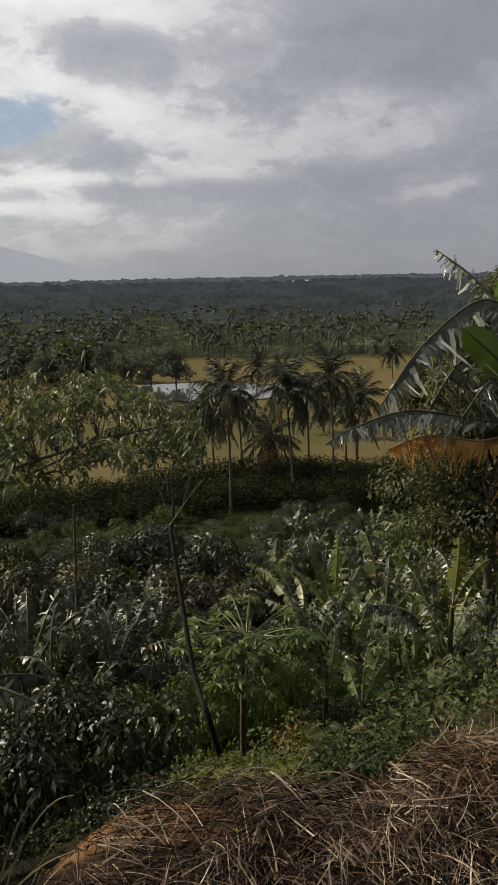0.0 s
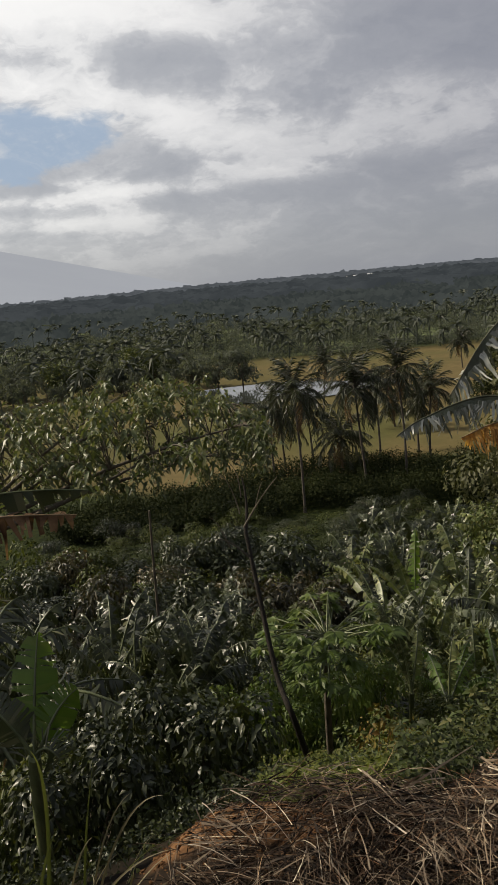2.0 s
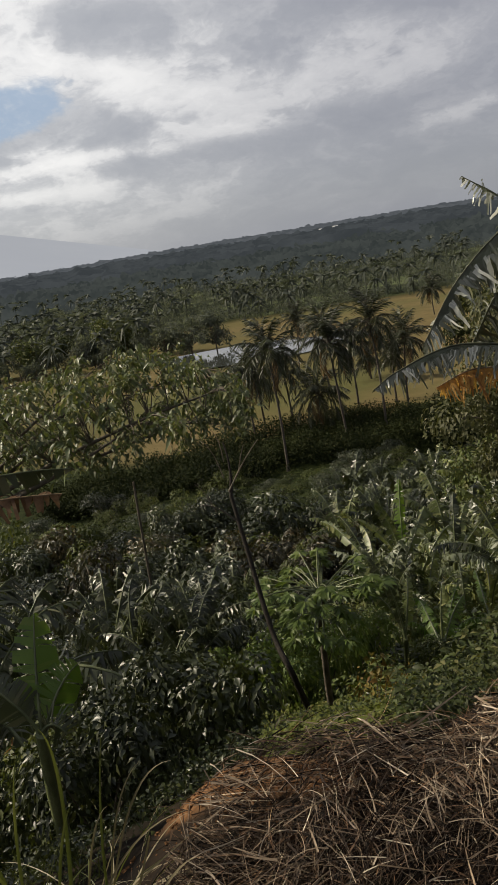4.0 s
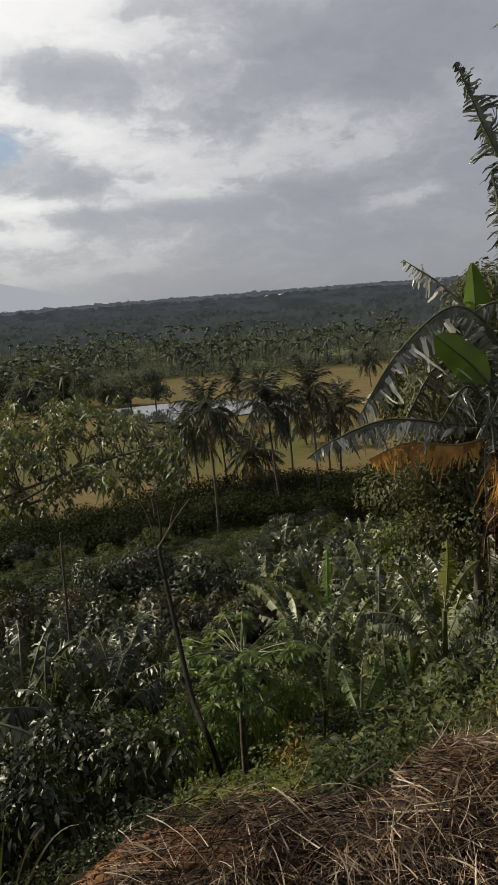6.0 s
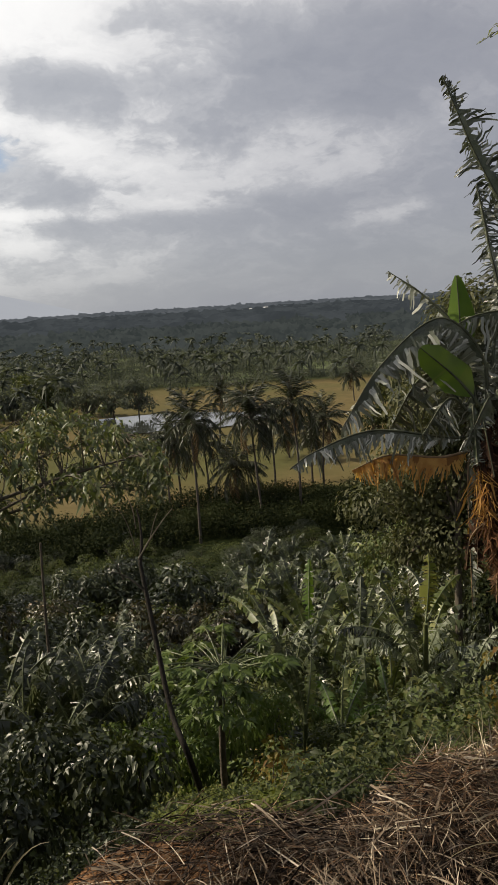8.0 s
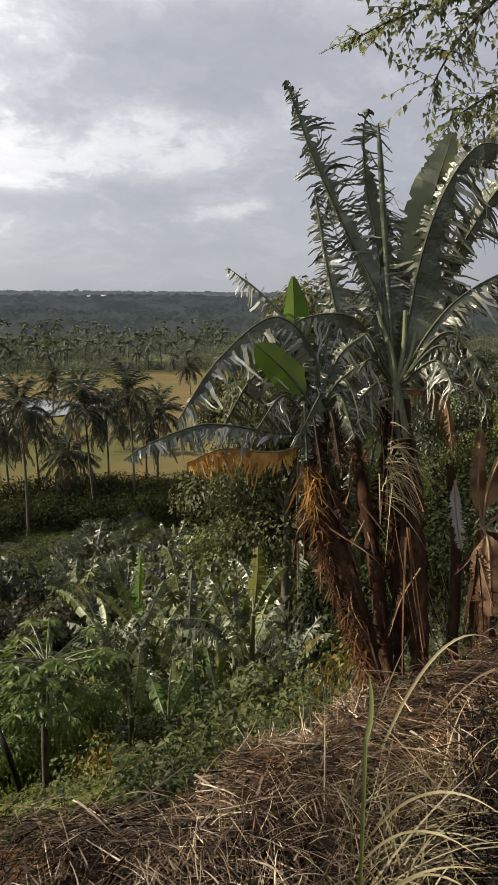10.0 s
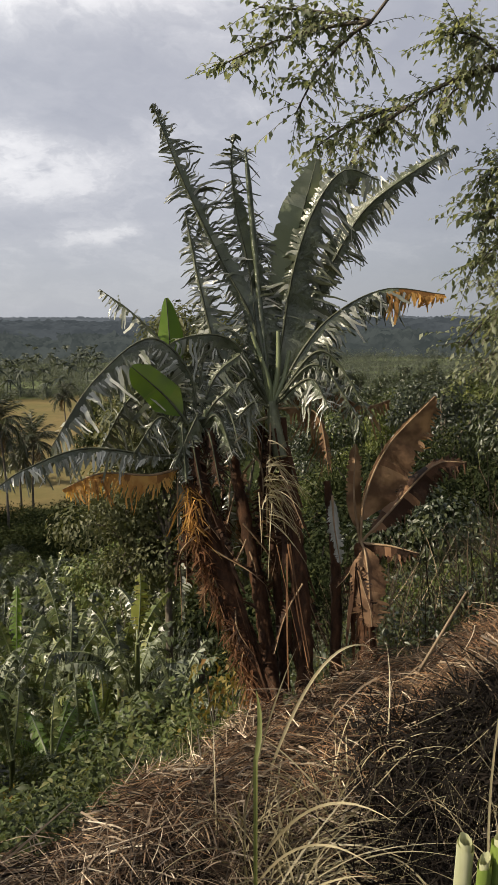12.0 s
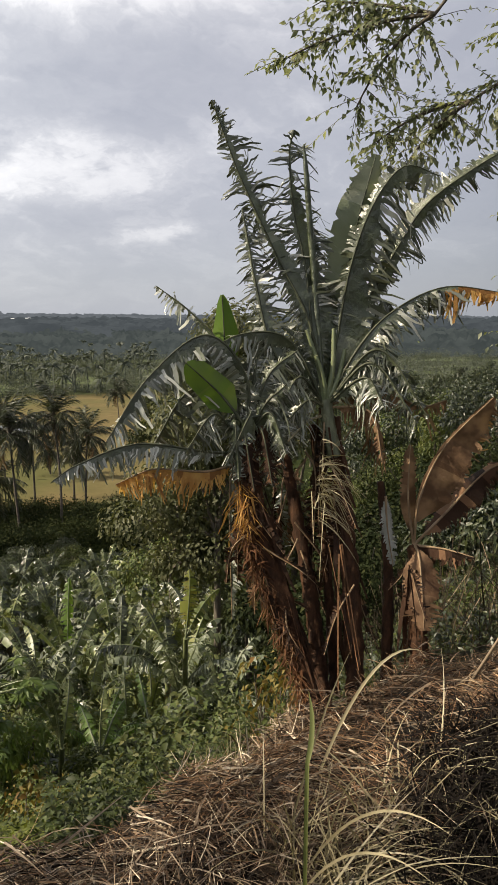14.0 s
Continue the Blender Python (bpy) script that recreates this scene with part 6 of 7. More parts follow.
    leaf([c3 + 0.02 * up, rel(32.5, -17.4, 4.9), rel(33.0, -21.9, 4.88)], 0.24, M_BANANA_DEAD, "brown leaf hanging down the stem", solid=(1, 0.95, 0.6), count=30, fold=0.3, hang=0.0, face=toward, dry=True, wild=0.5)
    leaf([c3, rel(34.1, -16.3, 4.95), rel(36.2, -16.7, 4.9)], 0.16, M_SHEATH_DARK, "black withered leaf stub", solid=(1, 0.9, 0.6), count=24, fold=0.8, hang=0.4, dry=True)
    leaf([c2, rel(29.4, -5.3, 5.15), rel(31.9, -6.5, 5.2), rel(33.9, -6.0, 5.25)], 0.2, M_BANANA_DEAD, "brown leaf reaching out behind", solid=(0.8, 0.6, 0.3), count=50, fold=0.8, hang=0.4, dry=True)
    leaf([rel(29.9, -12.9, 5.0), rel(30.1, -15.1, 4.95), rel(30.6, -17.7, 4.95)], 0.09, M_SHEATH_PALE, "pale dry leaf hanging on a thin stem", solid=(0.9, 0.7, 0.3), count=26, fold=0.5, hang=0.1, rib=0.008, dry=True, face=toward, start=0.02)
    # withered leaves that hang round the stems
    for i in range(13):
        c = (c1, c2, rel(22.6, -10.1, 5.1), c2, rel(24.1, -8.8, 5.0))[i % 5]
        ang = rng.uniform(0, 6.28)
        out = np.array([math.cos(ang), math.sin(ang), 0.0])
        a = c + np.array([0, 0, -0.15]) * rng.random()
        mid = a + out * rng.uniform(0.07, 0.13) + np.array([0, 0, -0.15])
        b = a + out * rng.uniform(0.06, 0.14) - up * rng.uniform(0.5, 1.05)
        leaf([a, mid, b], rng.uniform(0.1, 0.2), (M_SHEATH_DARK, M_BANANA_DEAD, M_HERO, M_SHEATH_DARK)[i % 4], "withered leaf hanging from the crown", solid=(0.5, 0.35, 0.2), count=44, fold=1.1, hang=0.1, rib=0.008, dry=True, face=out * 2 + 0.3 * up, wild=1.3)
    for i in range(24):
        c = (c1, c2, c3, rel(22.6, -10.1, 5.1))[i % 4]
        low = (rel(24.2, -25.3, 4.65), rel(27.9, -25.1, 4.85), rel(32.7, -23.7, 5.0), rel(25.1, -25.2, 4.95))[i % 4]
        a = c + (low - c) * rng.uniform(0.0, 0.7) + rng.normal(size=3) * np.array([0.05, 0.05, 0])
        b = a + (low - c) * rng.uniform(0.2, 0.4) + rng.normal(size=3) * np.array([0.14, 0.14, 0.03])
        leaf([a, (a + b) / 2 + 0.04 * rng.normal(size=3), b], rng.uniform(0.06, 0.14), (M_SHEATH_DARK, M_SHEATH_DARK, M_STEM)[i % 3], "withered leaf hanging against the stems", solid=(0.6, 0.4, 0.2), count=22, fold=0.9, hang=0.1, rib=0.006, dry=True, face=toward + 0.6 * rng.normal(size=3))
    # dry sheath strips along the stems
    lines = ((c1, rel(21.2, -16.6, 4.66), rel(25.1, -28.3, 4.58)), (c2, rel(26.9, -16.5, 4.9), rel(28.2, -27.0, 4.82)), (c3, rel(32.4, -19.8, 4.95), rel(32.7, -24.5, 4.95)))
    for pts, count in zip(lines, (60, 46, 18)):
        line = curve(pts, 30)
        for i in range(count):
            k = int(rng.integers(0, 24))
            ang = rng.uniform(0, 6.28)
            off = np.array([math.cos(ang), math.sin(ang), 0.0])
            base = line[k] + off * 0.07
            way = unit(line[k + 5] - line[k]) + off * rng.uniform(-0.1, 0.14) + 0.07 * rng.normal(size=3)
            bag = ribbons(Bag(), base[None], way[None], rng.uniform(0.15, 0.45), rng.uniform(0.01, 0.04), 0.08, 6, 0, rng, 0.3, np.array([0.12 * rng.normal()]))
            part("dry_sheath", bag, (M_SHEATH_DARK, M_STEM)[i % 2], root, "loose dry leaf sheath")
    # reddish fibres down the outer side of the leaning stem
    line = curve([rel(19.4, -12.2, 4.62), rel(19.8, -15.6, 4.6), rel(20.8, -18.7, 4.6), rel(22.6, -23.0, 4.57), rel(24.3, -27.2, 4.52)], 60)
    for name, m, n, long, f0, f1 in (("fibre_mat", M_FIBRE, 900, 0.075, 0.22, 1.0), ("fibre_fringe", M_BANANA_ORANGE, 150, 0.12, 0.02, 0.3)):
        f = rng.uniform(f0, f1, n)
        p0 = np.stack([np.interp(f, np.linspace(0, 1, 60), line[:, k]) for k in range(3)], -1) + rng.normal(size=(n, 3)) * np.array([0.02, 0.03, 0.03])
        way = np.array([0.18, 0, -1.0]) + rng.normal(size=(n, 3)) * np.array([0.8, 0.8, 0.6])
        bag = ribbons(Bag(), p0, way, long * rng.uniform(0.4, 1.2, n), rng.uniform(0.003, 0.011, n), 0.3, 3, 0, rng, 0.3, 0.2 * rng.normal(size=n))
        tagged(part(name, bag, m, root, "reddish dry fibres matted along the stem" if m is M_FIBRE else "rusty shreds hanging from a dead leaf"), kind="stuff")
    for i in range(16):
        base = rel(19.4, -12.6, 4.6) + np.array([0.035 * rng.normal(), 0.03 * rng.normal(), -0.33 * rng.random()])
        bag = ribbons(Bag(), base[None], (np.array([0.04, 0, -1]) + 0.2 * rng.normal(size=3))[None], rng.uniform(0.06, 0.18), rng.uniform(0.006, 0.018), 0.1, 5, 0, rng, 0.3, np.array([0.12 * rng.normal()]))
        part("dry_sheath", bag, M_BANANA_ORANGE, root, "rusty shred of a dead leaf")
    # long split straps, and a fringe of fine fibres above them
    for i in range(5):
        p0 = rel(26.6, -16.5, 4.5) + 0.03 * rng.normal(size=3)
        bag = ribbons(Bag(), p0[None], (rel(28.0, -27.0, 4.45) - p0 + 0.05 * rng.normal(size=3))[None], rng.uniform(0.6, 0.9), rng.uniform(0.008, 0.018), 0.0, 8, 0, rng, 0.5, np.array([0.04 * rng.normal()]))
        part("dry_sheath", bag, M_SHEATH, root, "long split strap hanging to the ground")
    for i in range(80):
        base = rel(25.3, -12.4, 4.45) + np.array([0.02, 0.02, 0.12]) * rng.normal(size=3)
        bag = ribbons(Bag(), base[None], (rng.normal(size=3) * np.array([0.6, 0.4, 0.5]) + np.array([0.7, 0, -0.2]))[None], rng.uniform(0.1, 0.3), rng.uniform(0.004, 0.008), 0.6, 6, 0, rng, 0.3)
        part("fibre", bag, M_BLADE, root, "pale dry fibre")


clump()


# ---- dry grass of the foreground ----
def build_straw():
    rng = np.random.default_rng(81)

    def brink(az):
        return np.interp(az, (-32, -20, -8, 0, 6, 12, 16, 20, 26, 34, 40, 50), (1.5, 1.75, 2.25, 2.4, 2.5, 2.7, 3.15, 3.9, 4.4, 3.9, 3.7, 3.7))

    def scatter(n, lo=1.2, az0=-30, az1=56):
        az = rng.uniform(az0, az1, n)
        d = lo + (brink(az) - lo) * rng.random(n) ** 0.8
        x, y = d * np.sin(np.radians(az)), d * np.cos(np.radians(az))
        return az, d, np.stack([x, y, land(x, y)], -1)

    bag = Bag()
    for m, slot, lift in ((19000, 0, 0.12), (17000, 1, 0.12), (9000, 2, 0.09), (15000, 4, 0.09)):
        az, d, p = scatter(m)
        bare = np.exp(-((az + 6.3) / 6) ** 2 - ((d - 2.12) / 0.3) ** 2)
        keep = rng.random(m) > bare * 0.85 - 0.02
        if slot == 1:
            red = noise_at(p[:, 0] * 1.2, p[:, 1] * 1.2) + 0.35 * (az > 24) * (d > 2.4) - 0.35 * (az < 20)
            keep &= rng.random(m) < np.clip(0.35 + 1.6 * red, 0.05, 1)
        # the hollow keeps almost only near-black straw, in place of shade
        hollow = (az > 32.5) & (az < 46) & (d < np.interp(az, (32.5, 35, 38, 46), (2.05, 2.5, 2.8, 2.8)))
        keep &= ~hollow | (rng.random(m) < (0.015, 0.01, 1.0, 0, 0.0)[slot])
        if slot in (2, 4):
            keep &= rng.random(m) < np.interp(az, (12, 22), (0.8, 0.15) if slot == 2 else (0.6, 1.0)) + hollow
        if slot == 0:
            keep &= ~((az > 25) & (d > 2.45)) | (rng.random(m) < 0.4)
            keep &= rng.random(m) < np.interp(az, (13, 23), (0.5, 1.0))
        p, az, d = p[keep], az[keep], d[keep]
        q = len(p)
        lump = np.clip(noise_at(p[:, 0] * 3.2, p[:, 1] * 3.2) + 0.15, 0, 1) * 0.16
        p[:, 2] += rng.random(q) * (lift + lump)
        turn = 5.0 * noise_at(p[:, 0] * 1.1 + 4, p[:, 1] * 1.1) - 0.4
        lean = np.stack([np.cos(turn), np.sin(turn), np.full(q, 0.03)], -1) * 0.9 + rng.normal(size=(q, 3)) * np.array([0.6, 0.6, 0.13])
        fine = slot == 1
        wide = rng.uniform(0.0011, 0.0022, q) if fine else rng.uniform(0.0022, 0.0045, q) + 0.005 * (rng.random(q) < 0.15) * rng.random(q)
        wide = wide * np.clip(d / 2.2, 0.5, 1.2)
        ribbons(bag, p, lean, rng.uniform(0.05, 0.2, q) if fine else rng.uniform(0.05, 0.2, q) + 0.12 * (rng.random(q) < 0.08), wide, rng.uniform(0.0, 0.5, q), 4, slot, rng, 0.3, 0.13 * rng.normal(size=q))
    # near-black straws that put the shade into the hollow under the crest
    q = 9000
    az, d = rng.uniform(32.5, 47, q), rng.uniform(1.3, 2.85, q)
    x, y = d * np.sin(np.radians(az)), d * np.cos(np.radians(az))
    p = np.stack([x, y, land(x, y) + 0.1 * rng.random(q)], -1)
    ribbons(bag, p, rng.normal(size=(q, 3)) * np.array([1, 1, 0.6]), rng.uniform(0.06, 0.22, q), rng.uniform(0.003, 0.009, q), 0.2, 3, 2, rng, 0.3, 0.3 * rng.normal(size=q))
    # straws hanging from the crest of the mound into its dark hollow
    q = 700
    az, d = rng.uniform(33, 46, q), rng.uniform(2.0, 2.85, q)
    x, y = d * np.sin(np.radians(az)), d * np.cos(np.radians(az))
    p = np.stack([x, y, land(x, y) + 0.06], -1)
    way = -unit(p * np.array([1, 1, 0])) * 0.6 + np.array([0, 0, -0.5]) + 0.35 * rng.normal(size=(q, 3))
    ribbons(bag, p, way, rng.uniform(0.1, 0.4, q), rng.uniform(0.0015, 0.004, q), rng.uniform(0.1, 0.5, q), 4, 3, rng, 0.3, 0.2 * rng.normal(size=q))
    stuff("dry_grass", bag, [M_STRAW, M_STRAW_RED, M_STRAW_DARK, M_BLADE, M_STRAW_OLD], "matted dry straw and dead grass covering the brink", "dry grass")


build_straw()


def soil_clods():
    """Crumbs of red earth where the brink is worn bare."""
    rng = np.random.default_rng(84)
    n = 900
    az, d = -6.3 + 5.5 * rng.normal(size=n), 2.24 + 0.17 * rng.normal(size=n)
    x, y = d * np.sin(np.radians(az)), d * np.cos(np.radians(az))
    r = 0.002 + 0.008 * rng.random(n) ** 3
    bag = Bag()
    canopies(bag, np.stack([x, y, land(x, y) + 0.2 * r], -1), r, rng.uniform(0.5, 0.9, n), rng)
    stuff("soil_crumbs", bag, M_SOIL, "crumbs of dry red soil on the worn brink", "soil")


soil_clods()


def grass_tuft(p, count, long, m, rng, label, wide=0.0065, lean=(0, 0, 0), spread=0.7, sag=0.5, name="grass_tuft"):
    root = thing(name, p, label, "grass tuft", "grass tufts on the brink")
    for i in range(int(count * 1.5)):
        way = rng.normal(size=3) * np.array([spread, spread, 0.15]) + np.array([0, 0, 1.0]) + np.asarray(lean)
        base = rng.normal(size=3) * np.array([0.05, 0.05, 0.0])
        bag = ribbons(Bag(), base[None], way[None], long * rng.uniform(0.55, 1.1), wide * rng.uniform(0.5, 1.2), sag * rng.uniform(0.4, 1.3), 10, 0, rng, 0.1, np.array([0.15 * rng.normal()]))
        part("blade", bag, m, root)


def build_tufts():
    rng = np.random.default_rng(83)
    for az, d, n, ln, m, lean in ((26.5, 2.05, 44, 0.6, M_BLADE, (0.3, -0.2, 0)), (27.5, 2.2, 34, 0.6, M_BLADE, (0.5, -0.2, 0)), (30, 2.3, 30, 0.55, M_BLADE, (0.4, -0.3, 0)), (28.5, 1.95, 26, 0.5, M_BLADE, (0.4, -0.1, 0)), (24, 2.3, 24, 0.5, M_BLADE, (0.2, -0.3, 0)), (45, 1.9, 22, 0.7, M_BLADE, (-0.1, 0, 0.4)),
                              (33, 2.5, 20, 0.5, M_BLADE, (0.2, -0.3, 0)), (13.5, 3.2, 12, 0.3, M_BLADE, (0.5, -0.2, -0.4)),
                              (-26, 1.85, 22, 0.62, M_BLADE_GREEN, (0.1, 0, 0)), (-28.5, 1.7, 18, 0.6, M_BLADE_GREEN, (0.2, 0, 0.1)), (-22.5, 1.95, 20, 0.6, M_BLADE, (0.5, 0, -0.1)), (-20, 1.8, 14, 0.4, M_BLADE, (0.3, -0.2, -0.2)), (-24, 1.8, 20, 0.6, M_BLADE_GREEN, (0.3, 0, 0)), (-17.5, 1.7, 10, 0.3, M_BLADE, (0.3, -0.2, -0.3)),
                              (47, 2.2, 26, 0.8, M_BLADE, (0, 0, 0.4)), (37, 5.0, 22, 0.9, M_WEED, (0.2, 0, 0.3)), (41, 5.5, 22, 1.0, M_WEED, (0, 0, 0.3)), (44, 4.6, 24, 0.9, M_WEED, (-0.2, 0, 0.3)), (39, 6.5, 22, 1.1, M_WEED, (0, 0, 0.5)), (47, 6, 22, 1.1, M_WEED, (0, 0, 0.5)), (34.5, 6.2, 20, 0.9, M_WEED, (0, 0, 0.4)), (19, 3.2, 22, 0.4, M_BLADE, (0.4, -0.2, 0))):
        grass_tuft(spot(az, d), n, ln, m, rng, "arching tuft of %s long grass" % ("green" if m is M_BLADE_GREEN else "brown dead" if m is M_WEED else "pale dry"), lean=lean, sag=0.95 if az < -10 else 0.5)


build_tufts()


def long_blade(a, b, arch, side, wide, m, label, category="grass", stiff=False):
    """One long blade or stalk that arches from its foot on the ground to its tip."""
    a, b = np.asarray(a, float), np.asarray(b, float)
    foot = np.array([a[0], a[1], min(a[2], float(land(a[0], a[1])) - 0.01)])
    root = thing("tall_grass" if not stiff else "stick", foot, label, category, "long grass blades")
    pts = np.concatenate([[np.zeros(3)], bow(a - foot + np.array([0, 0, 0.001]), b - foot, arch, side, 14)])
    bag = Bag()
    if stiff:
        tube(bag, pts, np.linspace(wide * 0.5, wide * 0.3, len(pts)), 6)
    else:
        n = len(pts)
        t = unit(np.gradient(pts, axis=0))
        away = unit(a - np.array([0, 0, 1.6]))
        sd = unit(np.cross(t, away))
        w = wide * 0.5 * np.interp(np.linspace(0, 1, n), (0, 0.3, 0.7, 1), (0.7, 1.0, 0.8, 0.05))[:, None]
        v = np.stack([pts - sd * w, pts + away * w * 0.5, pts + sd * w], 1).reshape(-1, 3)
        k = np.arange(n - 1)[:, None] * 3
        bag.add(v, np.concatenate([np.concatenate([k, k + 1, k + 4, k + 3], 1), np.concatenate([k + 1, k + 2, k + 5, k + 4], 1)]))
    part("stalk" if stiff else "blade", bag, m, root)


def build_long_blades():
    pale, green = "long pale dry grass blade arching over the straw", "long green grass blade"
    long_blade(spot(25.2, 2.75), at(33.1, -23.3, 3.00), 0.19, 0.03, 0.012, M_BLADE, pale)
    long_blade(at(24.6, -30.8, 2.04), at(24.6, -26.3, 2.04), 0.0, 0.01, 0.013, M_BLADE_GREEN, green)
    long_blade(spot(23.0, 2.3), at(27.6, -23.6, 2.1), 0.06, 0.0, 0.006, M_BLADE, pale)
    long_blade(spot(24.5, 2.2), at(35.4, -34.0, 1.95), 0.12, 0.0, 0.008, M_BLADE, pale)
    long_blade(spot(24.0, 2.1), at(34.0, -36.6, 1.8), 0.10, 0.0, 0.007, M_BLADE, pale)
    long_blade(spot(24.2, 1.9), at(34.0, -37.0, 1.8), 0.06, 0.0, 0.006, M_BLADE, pale)
    long_blade(spot(26.5, 2.0), at(34.6, -39.0, 1.75), 0.08, 0.0, 0.006, M_BLADE, pale)
    long_blade(spot(35.6, 3.3), at(39.7, -19.1, 3.35), 0.0, 0.0, 0.018, M_STRAW, "straight dry stick leaning on the mound", "stick", True)
    long_blade(spot(43.3, 1.95), at(43.9, -14.0, 2.0), 0.0, 0.02, 0.005, M_BLADE, pale)
    long_blade(spot(42.8, 1.9), at(44.2, -18.0, 1.9), 0.05, 0.05, 0.006, M_BLADE, pale)
    long_blade(spot(41.8, 2.0), at(45.0, -24.5, 1.9), 0.12, 0.0, 0.007, M_BLADE, pale)
    # the tall grass at the other end of the brink
    rng = np.random.default_rng(86)
    for az, tip, arch, w, m in ((-25.3, (-23.2, -30.0), 0.12, 0.010, M_BLADE_GREEN), (-22.5, (-13.8, -34.5), 0.14, 0.006, M_BLADE), (-24.4, (-13.3, -37.7), 0.11, 0.006, M_BLADE), (-21.5, (-18.7, -31.5), 0.01, 0.007, M_BLADE_GREEN),
                                (-20.0, (-13.0, -40.6), 0.05, 0.006, M_BLADE), (-27.0, (-29.6, -32.4), 0.10, 0.009, M_BLADE_GREEN), (-28.0, (-25.3, -31.2), 0.08, 0.008, M_BLADE_GREEN), (-26.0, (-30.5, -36.0), 0.10, 0.008, M_BLADE_GREEN),
                                (-22.0, (-16.3, -34.0), 0.11, 0.005, M_BLADE), (-21.0, (-16.8, -38.5), 0.07, 0.006, M_BLADE), (-24.0, (-19.5, -36.0), 0.10, 0.006, M_BLADE), (-26.5, (-22.0, -35.0), 0.09, 0.008, M_BLADE_GREEN)):
        long_blade(spot(az, 1.75), at(*tip, 1.9), arch, 0.03 * rng.normal(), w, m, pale if m is M_BLADE else green)


build_long_blades()


def reeds():
    rng = np.random.default_rng(85)
    # cut green stalks close to the camera
    for az, el, r, m, label in ((40.5, -34.3, 0.0095, M_CUT_PALE, "cut pale reed stalk"), (41.9, -35.1, 0.008, M_CUT, "short cut green reed stalk"), (43.1, -33.7, 0.0135, M_CUT, "thick cut green reed stalk")):
        top = at(az, el, 1.02)
        foot = np.array([top[0] * 1.02, top[1] * 1.02, float(land(top[0], top[1])) - 0.02])
        root = thing("cut_reed", foot, label, "reed stalk", "cut reeds")
        # rolled sheaths one inside the other, each torn off a little lower or higher
        for j, shrink in enumerate((1.0, 0.74, 0.45)):
            bag = Bag()
            sides = 18
            end = top - foot - np.array([0, 0, 0.006 * j * (-1) ** j])
            tube(bag, bow((0, 0, 0), end, 0, 0.01, 10), np.linspace(r * 1.25, r * 0.95, 10) * shrink, sides, 0, rng, 0.02, cap=False)
            v = bag.v[0].reshape(10, sides, 3)
            v[-1, :, 2] += 0.001 * rng.normal(size=sides) + 0.004 * np.sin(np.arange(sides) * 2 * np.pi / sides + az)
            bag.v[0] = v.reshape(-1, 3)
            part("sheath", bag, m if j != 1 else M_CUT_PALE, root)


reeds()


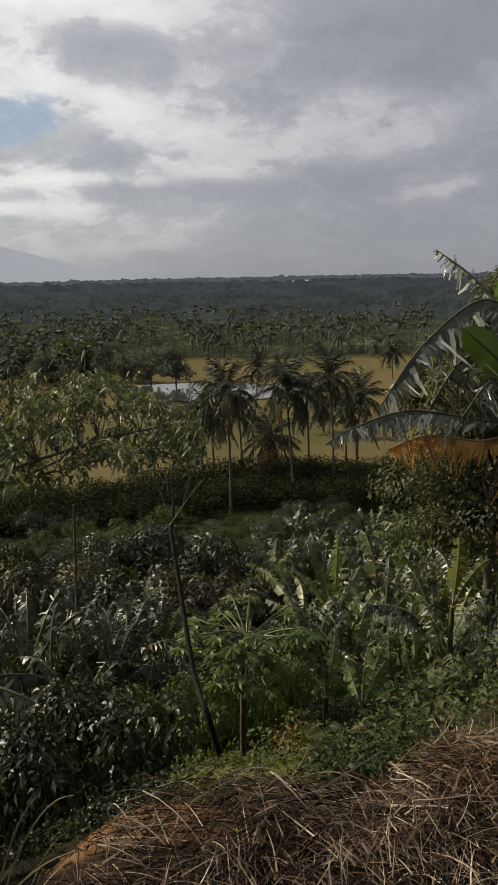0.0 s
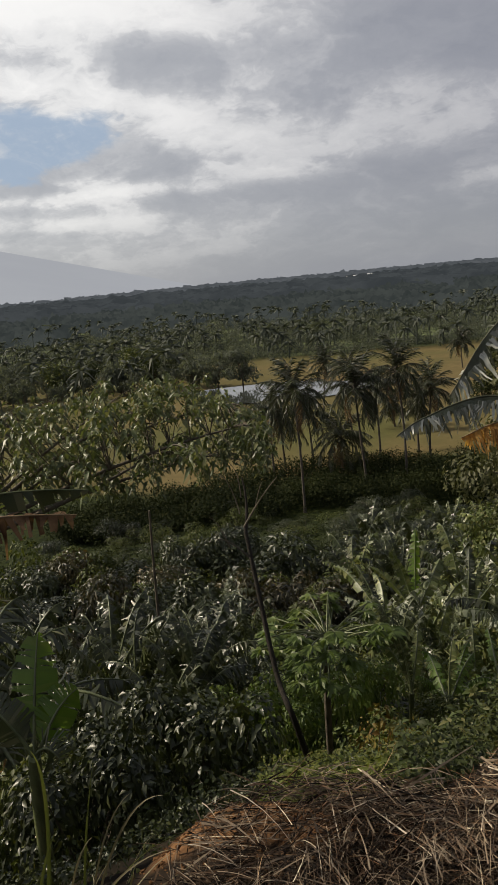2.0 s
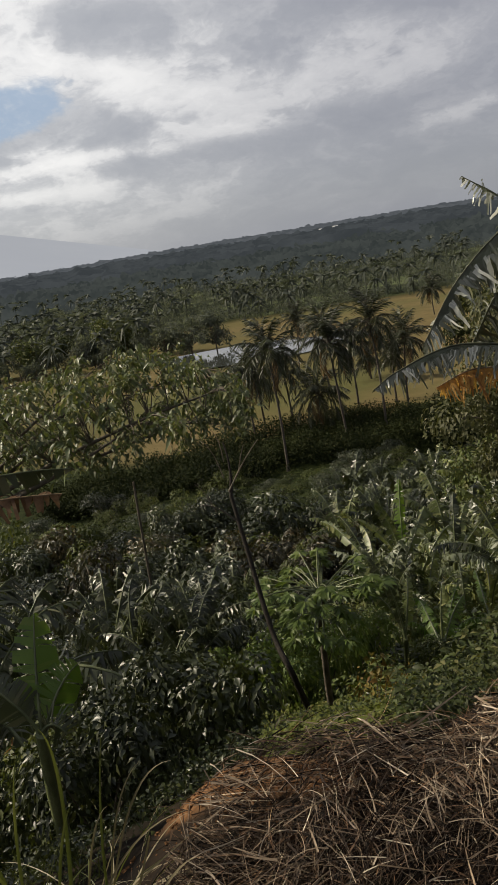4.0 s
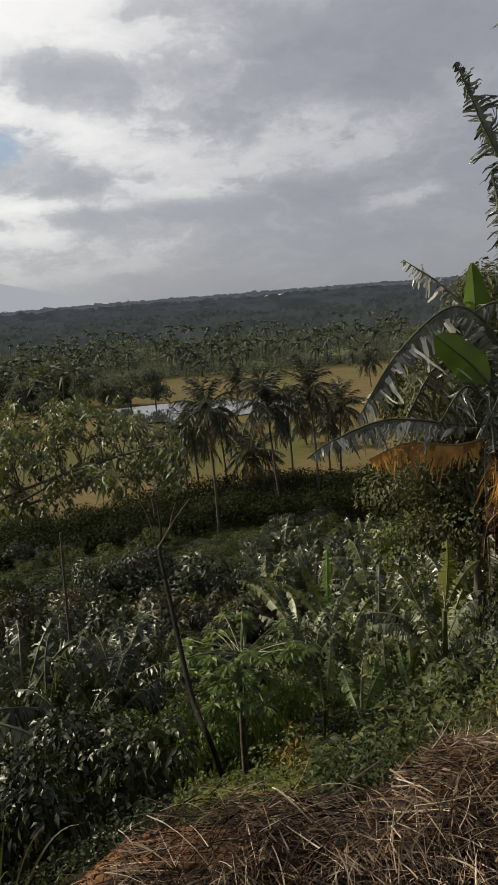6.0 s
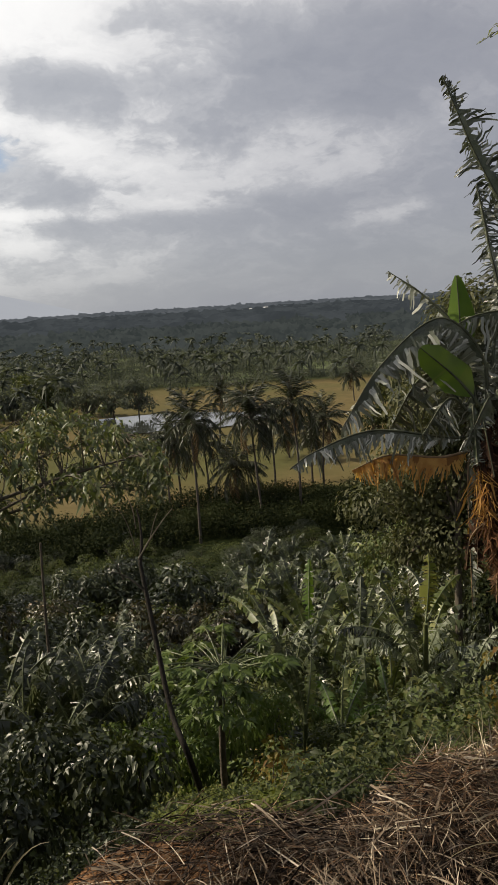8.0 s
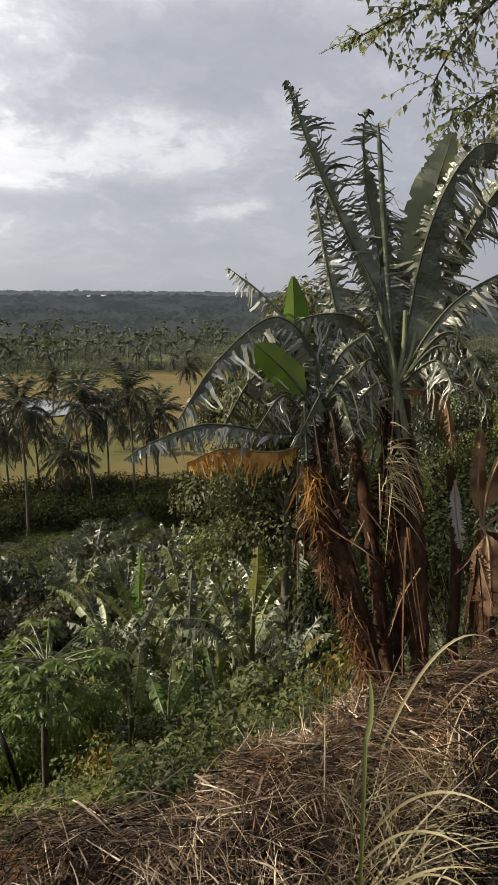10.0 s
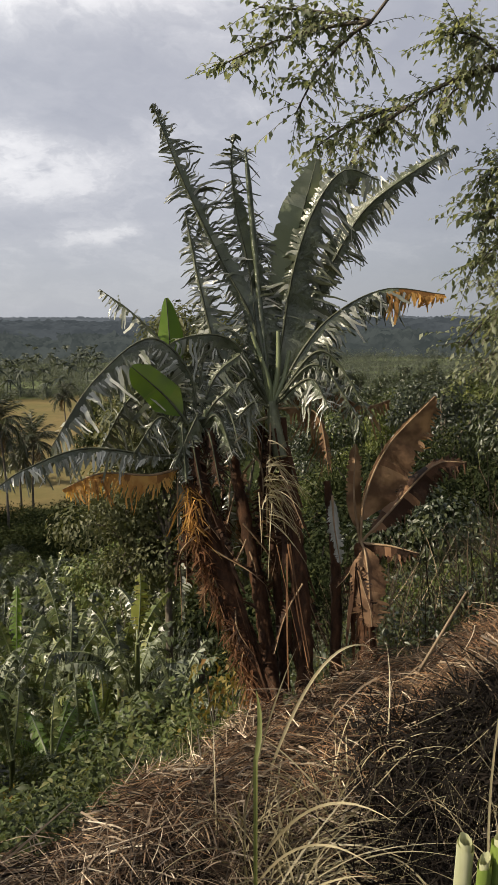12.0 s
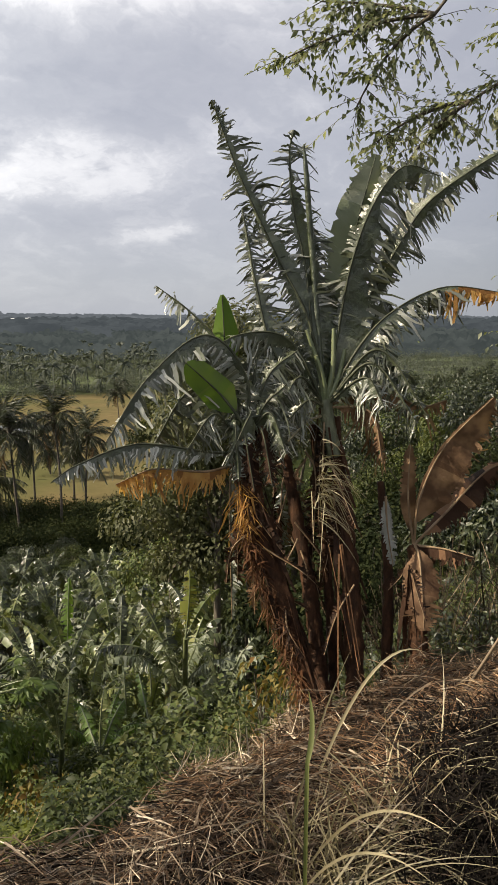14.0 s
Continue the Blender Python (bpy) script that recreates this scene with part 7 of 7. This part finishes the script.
def tree_right():
    """The tree at the camera's right: its limbs reach over the view and its foliage hangs down beside."""
    rng = np.random.default_rng(87)
    foot = spot(62, 5.6)
    root = thing("tree", foot, "tree with fine light-green leaves on thin arching branches", "tree")
    wood, wood_thin, crown = Bag(), Bag(), Bag()
    fork = np.array([0.0, 0.0, 3.6])
    tube(wood, bow((0, 0, -0.4), fork, 0, 0.15, 10), np.linspace(0.17, 0.12, 10), 9)

    def rel(az, el, d):
        return at(az, el, d) - foot

    def spray(a, b, n, thick, spread=0.26, leaf=0.05):
        pts = bow(a, b, 0.06, 0.08 * rng.normal(), 10)
        tube(wood, pts, np.linspace(thick, 0.005, 10), 5)
        s = 0.12 + 0.88 * rng.random(n)
        base = np.stack([np.interp(s, np.linspace(0, 1, 10), pts[:, k]) for k in range(3)], -1)
        tang = unit(b - a)
        twig = unit(rng.normal(size=(n, 3)) + 0.5 * tang + np.array([0, 0, -0.25]))
        long = spread * rng.uniform(0.5, 1.4, n)
        ribbons(wood_thin, base, twig, long, 0.005, 0.15, 3, 0, rng, 0.5)
        for i in range(9):
            f = (i + 1) / 9.5
            p = base + twig * (long * f)[:, None] + np.array([0, 0, -0.15]) * (long * f * f)[:, None]
            side = unit(np.cross(twig, rng.normal(size=(n, 3)) * 0.35 + np.array([0, 0, 1.0]))) * (1 if i % 2 else -1)
            way = twig * 0.7 + side * 0.9 + rng.normal(size=(n, 3)) * 0.25 + np.array([0, 0, -0.3])
            ln = leaf * rng.uniform(0.6, 1.2, n)
            leaves(crown, p, way, ln, ln * 0.58, 0.35, 0, rng)

    b1 = rel(40.8, 15.4, 5.4)
    tube(wood, bow(fork, b1, 0.1, 0.1, 12), np.linspace(0.06, 0.03, 12), 7)
    b2 = rel(34.5, 13.4, 5.4)
    spray(b1, b2, 38, 0.03)
    spray(b2, rel(28.5, 11.2, 5.5), 40, 0.018)
    spray(b2, rel(29.8, 8.6, 5.4), 48, 0.014)
    b3 = rel(32, 18.5, 5.4)
    tube(wood, bow(fork, b3, 0.9, 0.1, 12), np.linspace(0.03, 0.010, 12), 6)
    spray(b3, rel(22.0, 16.2, 5.5), 40, 0.014)
    spray(b3, rel(27, 13.2, 5.5), 48, 0.014)
    spray(b3, rel(24.5, 19.5, 5.5), 54, 0.014)
    spray(b1, rel(37, 17.5, 5.4), 54, 0.014)
    spray(rel(38, 14.4, 5.4), rel(36.3, 11.0, 5.4), 16, 0.006, 0.14)
    for i in range(38):
        el = 9.5 - 15 * rng.random() ** 1.3
        az = np.interp(el, (-14, -9, -5, 2, 9), (42.5, 40.0, 38.8, 38.6, 39.6)) + 11 * rng.random() ** 1.3
        spray(rel(az + 3.5, el + 3.0, 6.0 + 0.4 * rng.normal()), rel(az, el, 5.7 + 0.5 * rng.normal()), 40, 0.010, 0.3, 0.052)
    part("trunk", wood, M_BARK, root)
    tagged(part("twig_spray", wood_thin, M_BARK, root), kind="stuff")
    part("crown", crown, M_TREE_LEAF, root)


tree_right()


def left_clump():
    """Bananas at the other end of the brink; only their leaf ends lean into the view."""
    rng = np.random.default_rng(91)
    foot = spot(-36, 5.2)
    root = thing("banana_clump", foot, "shaded banana clump with torn and withered leaves", "banana plant")
    up = np.array([0, 0, 1.0])

    def rel(az, el, d):
        return at(az, el, d) - foot

    toward = -unit(np.array([math.sin(radians(-25)), math.cos(radians(-25)), 0.0]))
    c = np.array([0.05, 0.0, 2.75])
    part("pseudostem", tube(Bag(), bow((0, 0, -0.3), c, 0, 0.05, 12), np.linspace(0.12, 0.08, 12), 12, 0, rng, 0.05), M_STEM, root)
    c_b = np.array([0.5, -0.4, 1.6])
    part("pseudostem", tube(Bag(), bow((0.3, -0.3, -0.3), c_b, 0, 0.05, 12), np.linspace(0.11, 0.07, 12), 12, 0, rng, 0.05), M_STEM, root)

    def leaf(a, b, arch, width, m, label, **more):
        bag, ribs = Bag(), Bag()
        args = dict(tear=0.8, fold=0.5, hang=0.5, strips=40, cross=3)
        args.update(more)
        lamina(bag, bow(a, b, arch, 0.0, 22), width, toward * 0.6 + up * 0.7, rng=rng, rib=0.015, rib_bag=ribs, slot=0, rib_slot=0, **args)
        ob = part("leaf", bag, [m], root, label)
        part("midrib", ribs, M_RIB_DEAD if m is M_BANANA_DEAD else M_RIB, ob)

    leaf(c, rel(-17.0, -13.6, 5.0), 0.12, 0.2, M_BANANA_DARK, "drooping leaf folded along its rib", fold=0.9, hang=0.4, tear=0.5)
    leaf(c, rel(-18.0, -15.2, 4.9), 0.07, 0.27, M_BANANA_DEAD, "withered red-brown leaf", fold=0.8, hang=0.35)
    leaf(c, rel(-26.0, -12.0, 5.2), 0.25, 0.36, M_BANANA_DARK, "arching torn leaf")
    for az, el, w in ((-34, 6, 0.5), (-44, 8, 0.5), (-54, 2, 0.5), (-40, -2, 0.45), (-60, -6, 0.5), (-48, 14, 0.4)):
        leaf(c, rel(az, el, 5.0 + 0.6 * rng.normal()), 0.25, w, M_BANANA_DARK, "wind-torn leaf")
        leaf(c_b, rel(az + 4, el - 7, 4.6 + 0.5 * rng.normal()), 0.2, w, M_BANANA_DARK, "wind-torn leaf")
    # a young sucker beside it, sunlit leaves coloured bright, shaded ones dark
    p = spot(-23.6, 4.6)
    young = thing("banana_plant", p, "young banana plant with one bright upright leaf", "banana plant")
    for a, b, m in (((-23.5, -30.5), (-21.9, -22.7), M_BANANA_YOUNG), ((-23.5, -30.6), (-26.7, -26.3), M_BANANA_DARK), ((-23.4, -30.7), (-19.7, -26.9), M_BANANA_YOUNG), ((-23.5, -30.5), (-21.7, -31.1), M_BANANA_DARK)):
        bag = Bag()
        lamina(bag, bow(at(*a, 4.6) - p, at(*b, 4.55) - p, 0.06, 0.0, 18), 0.26, toward, 0.3, 0.3, 0.1, 22, 3, 0, 1, rng, 0.2, 0.012)
        part("leaf", bag, [m, M_RIB], young)
    part("pseudostem", tube(Bag(), bow((0, 0, -0.3), at(-23.5, -30.5, 4.6) - p, 0, 0.02, 8), np.linspace(0.05, 0.035, 8), 9), M_STEM_GREEN, young)


left_clump()
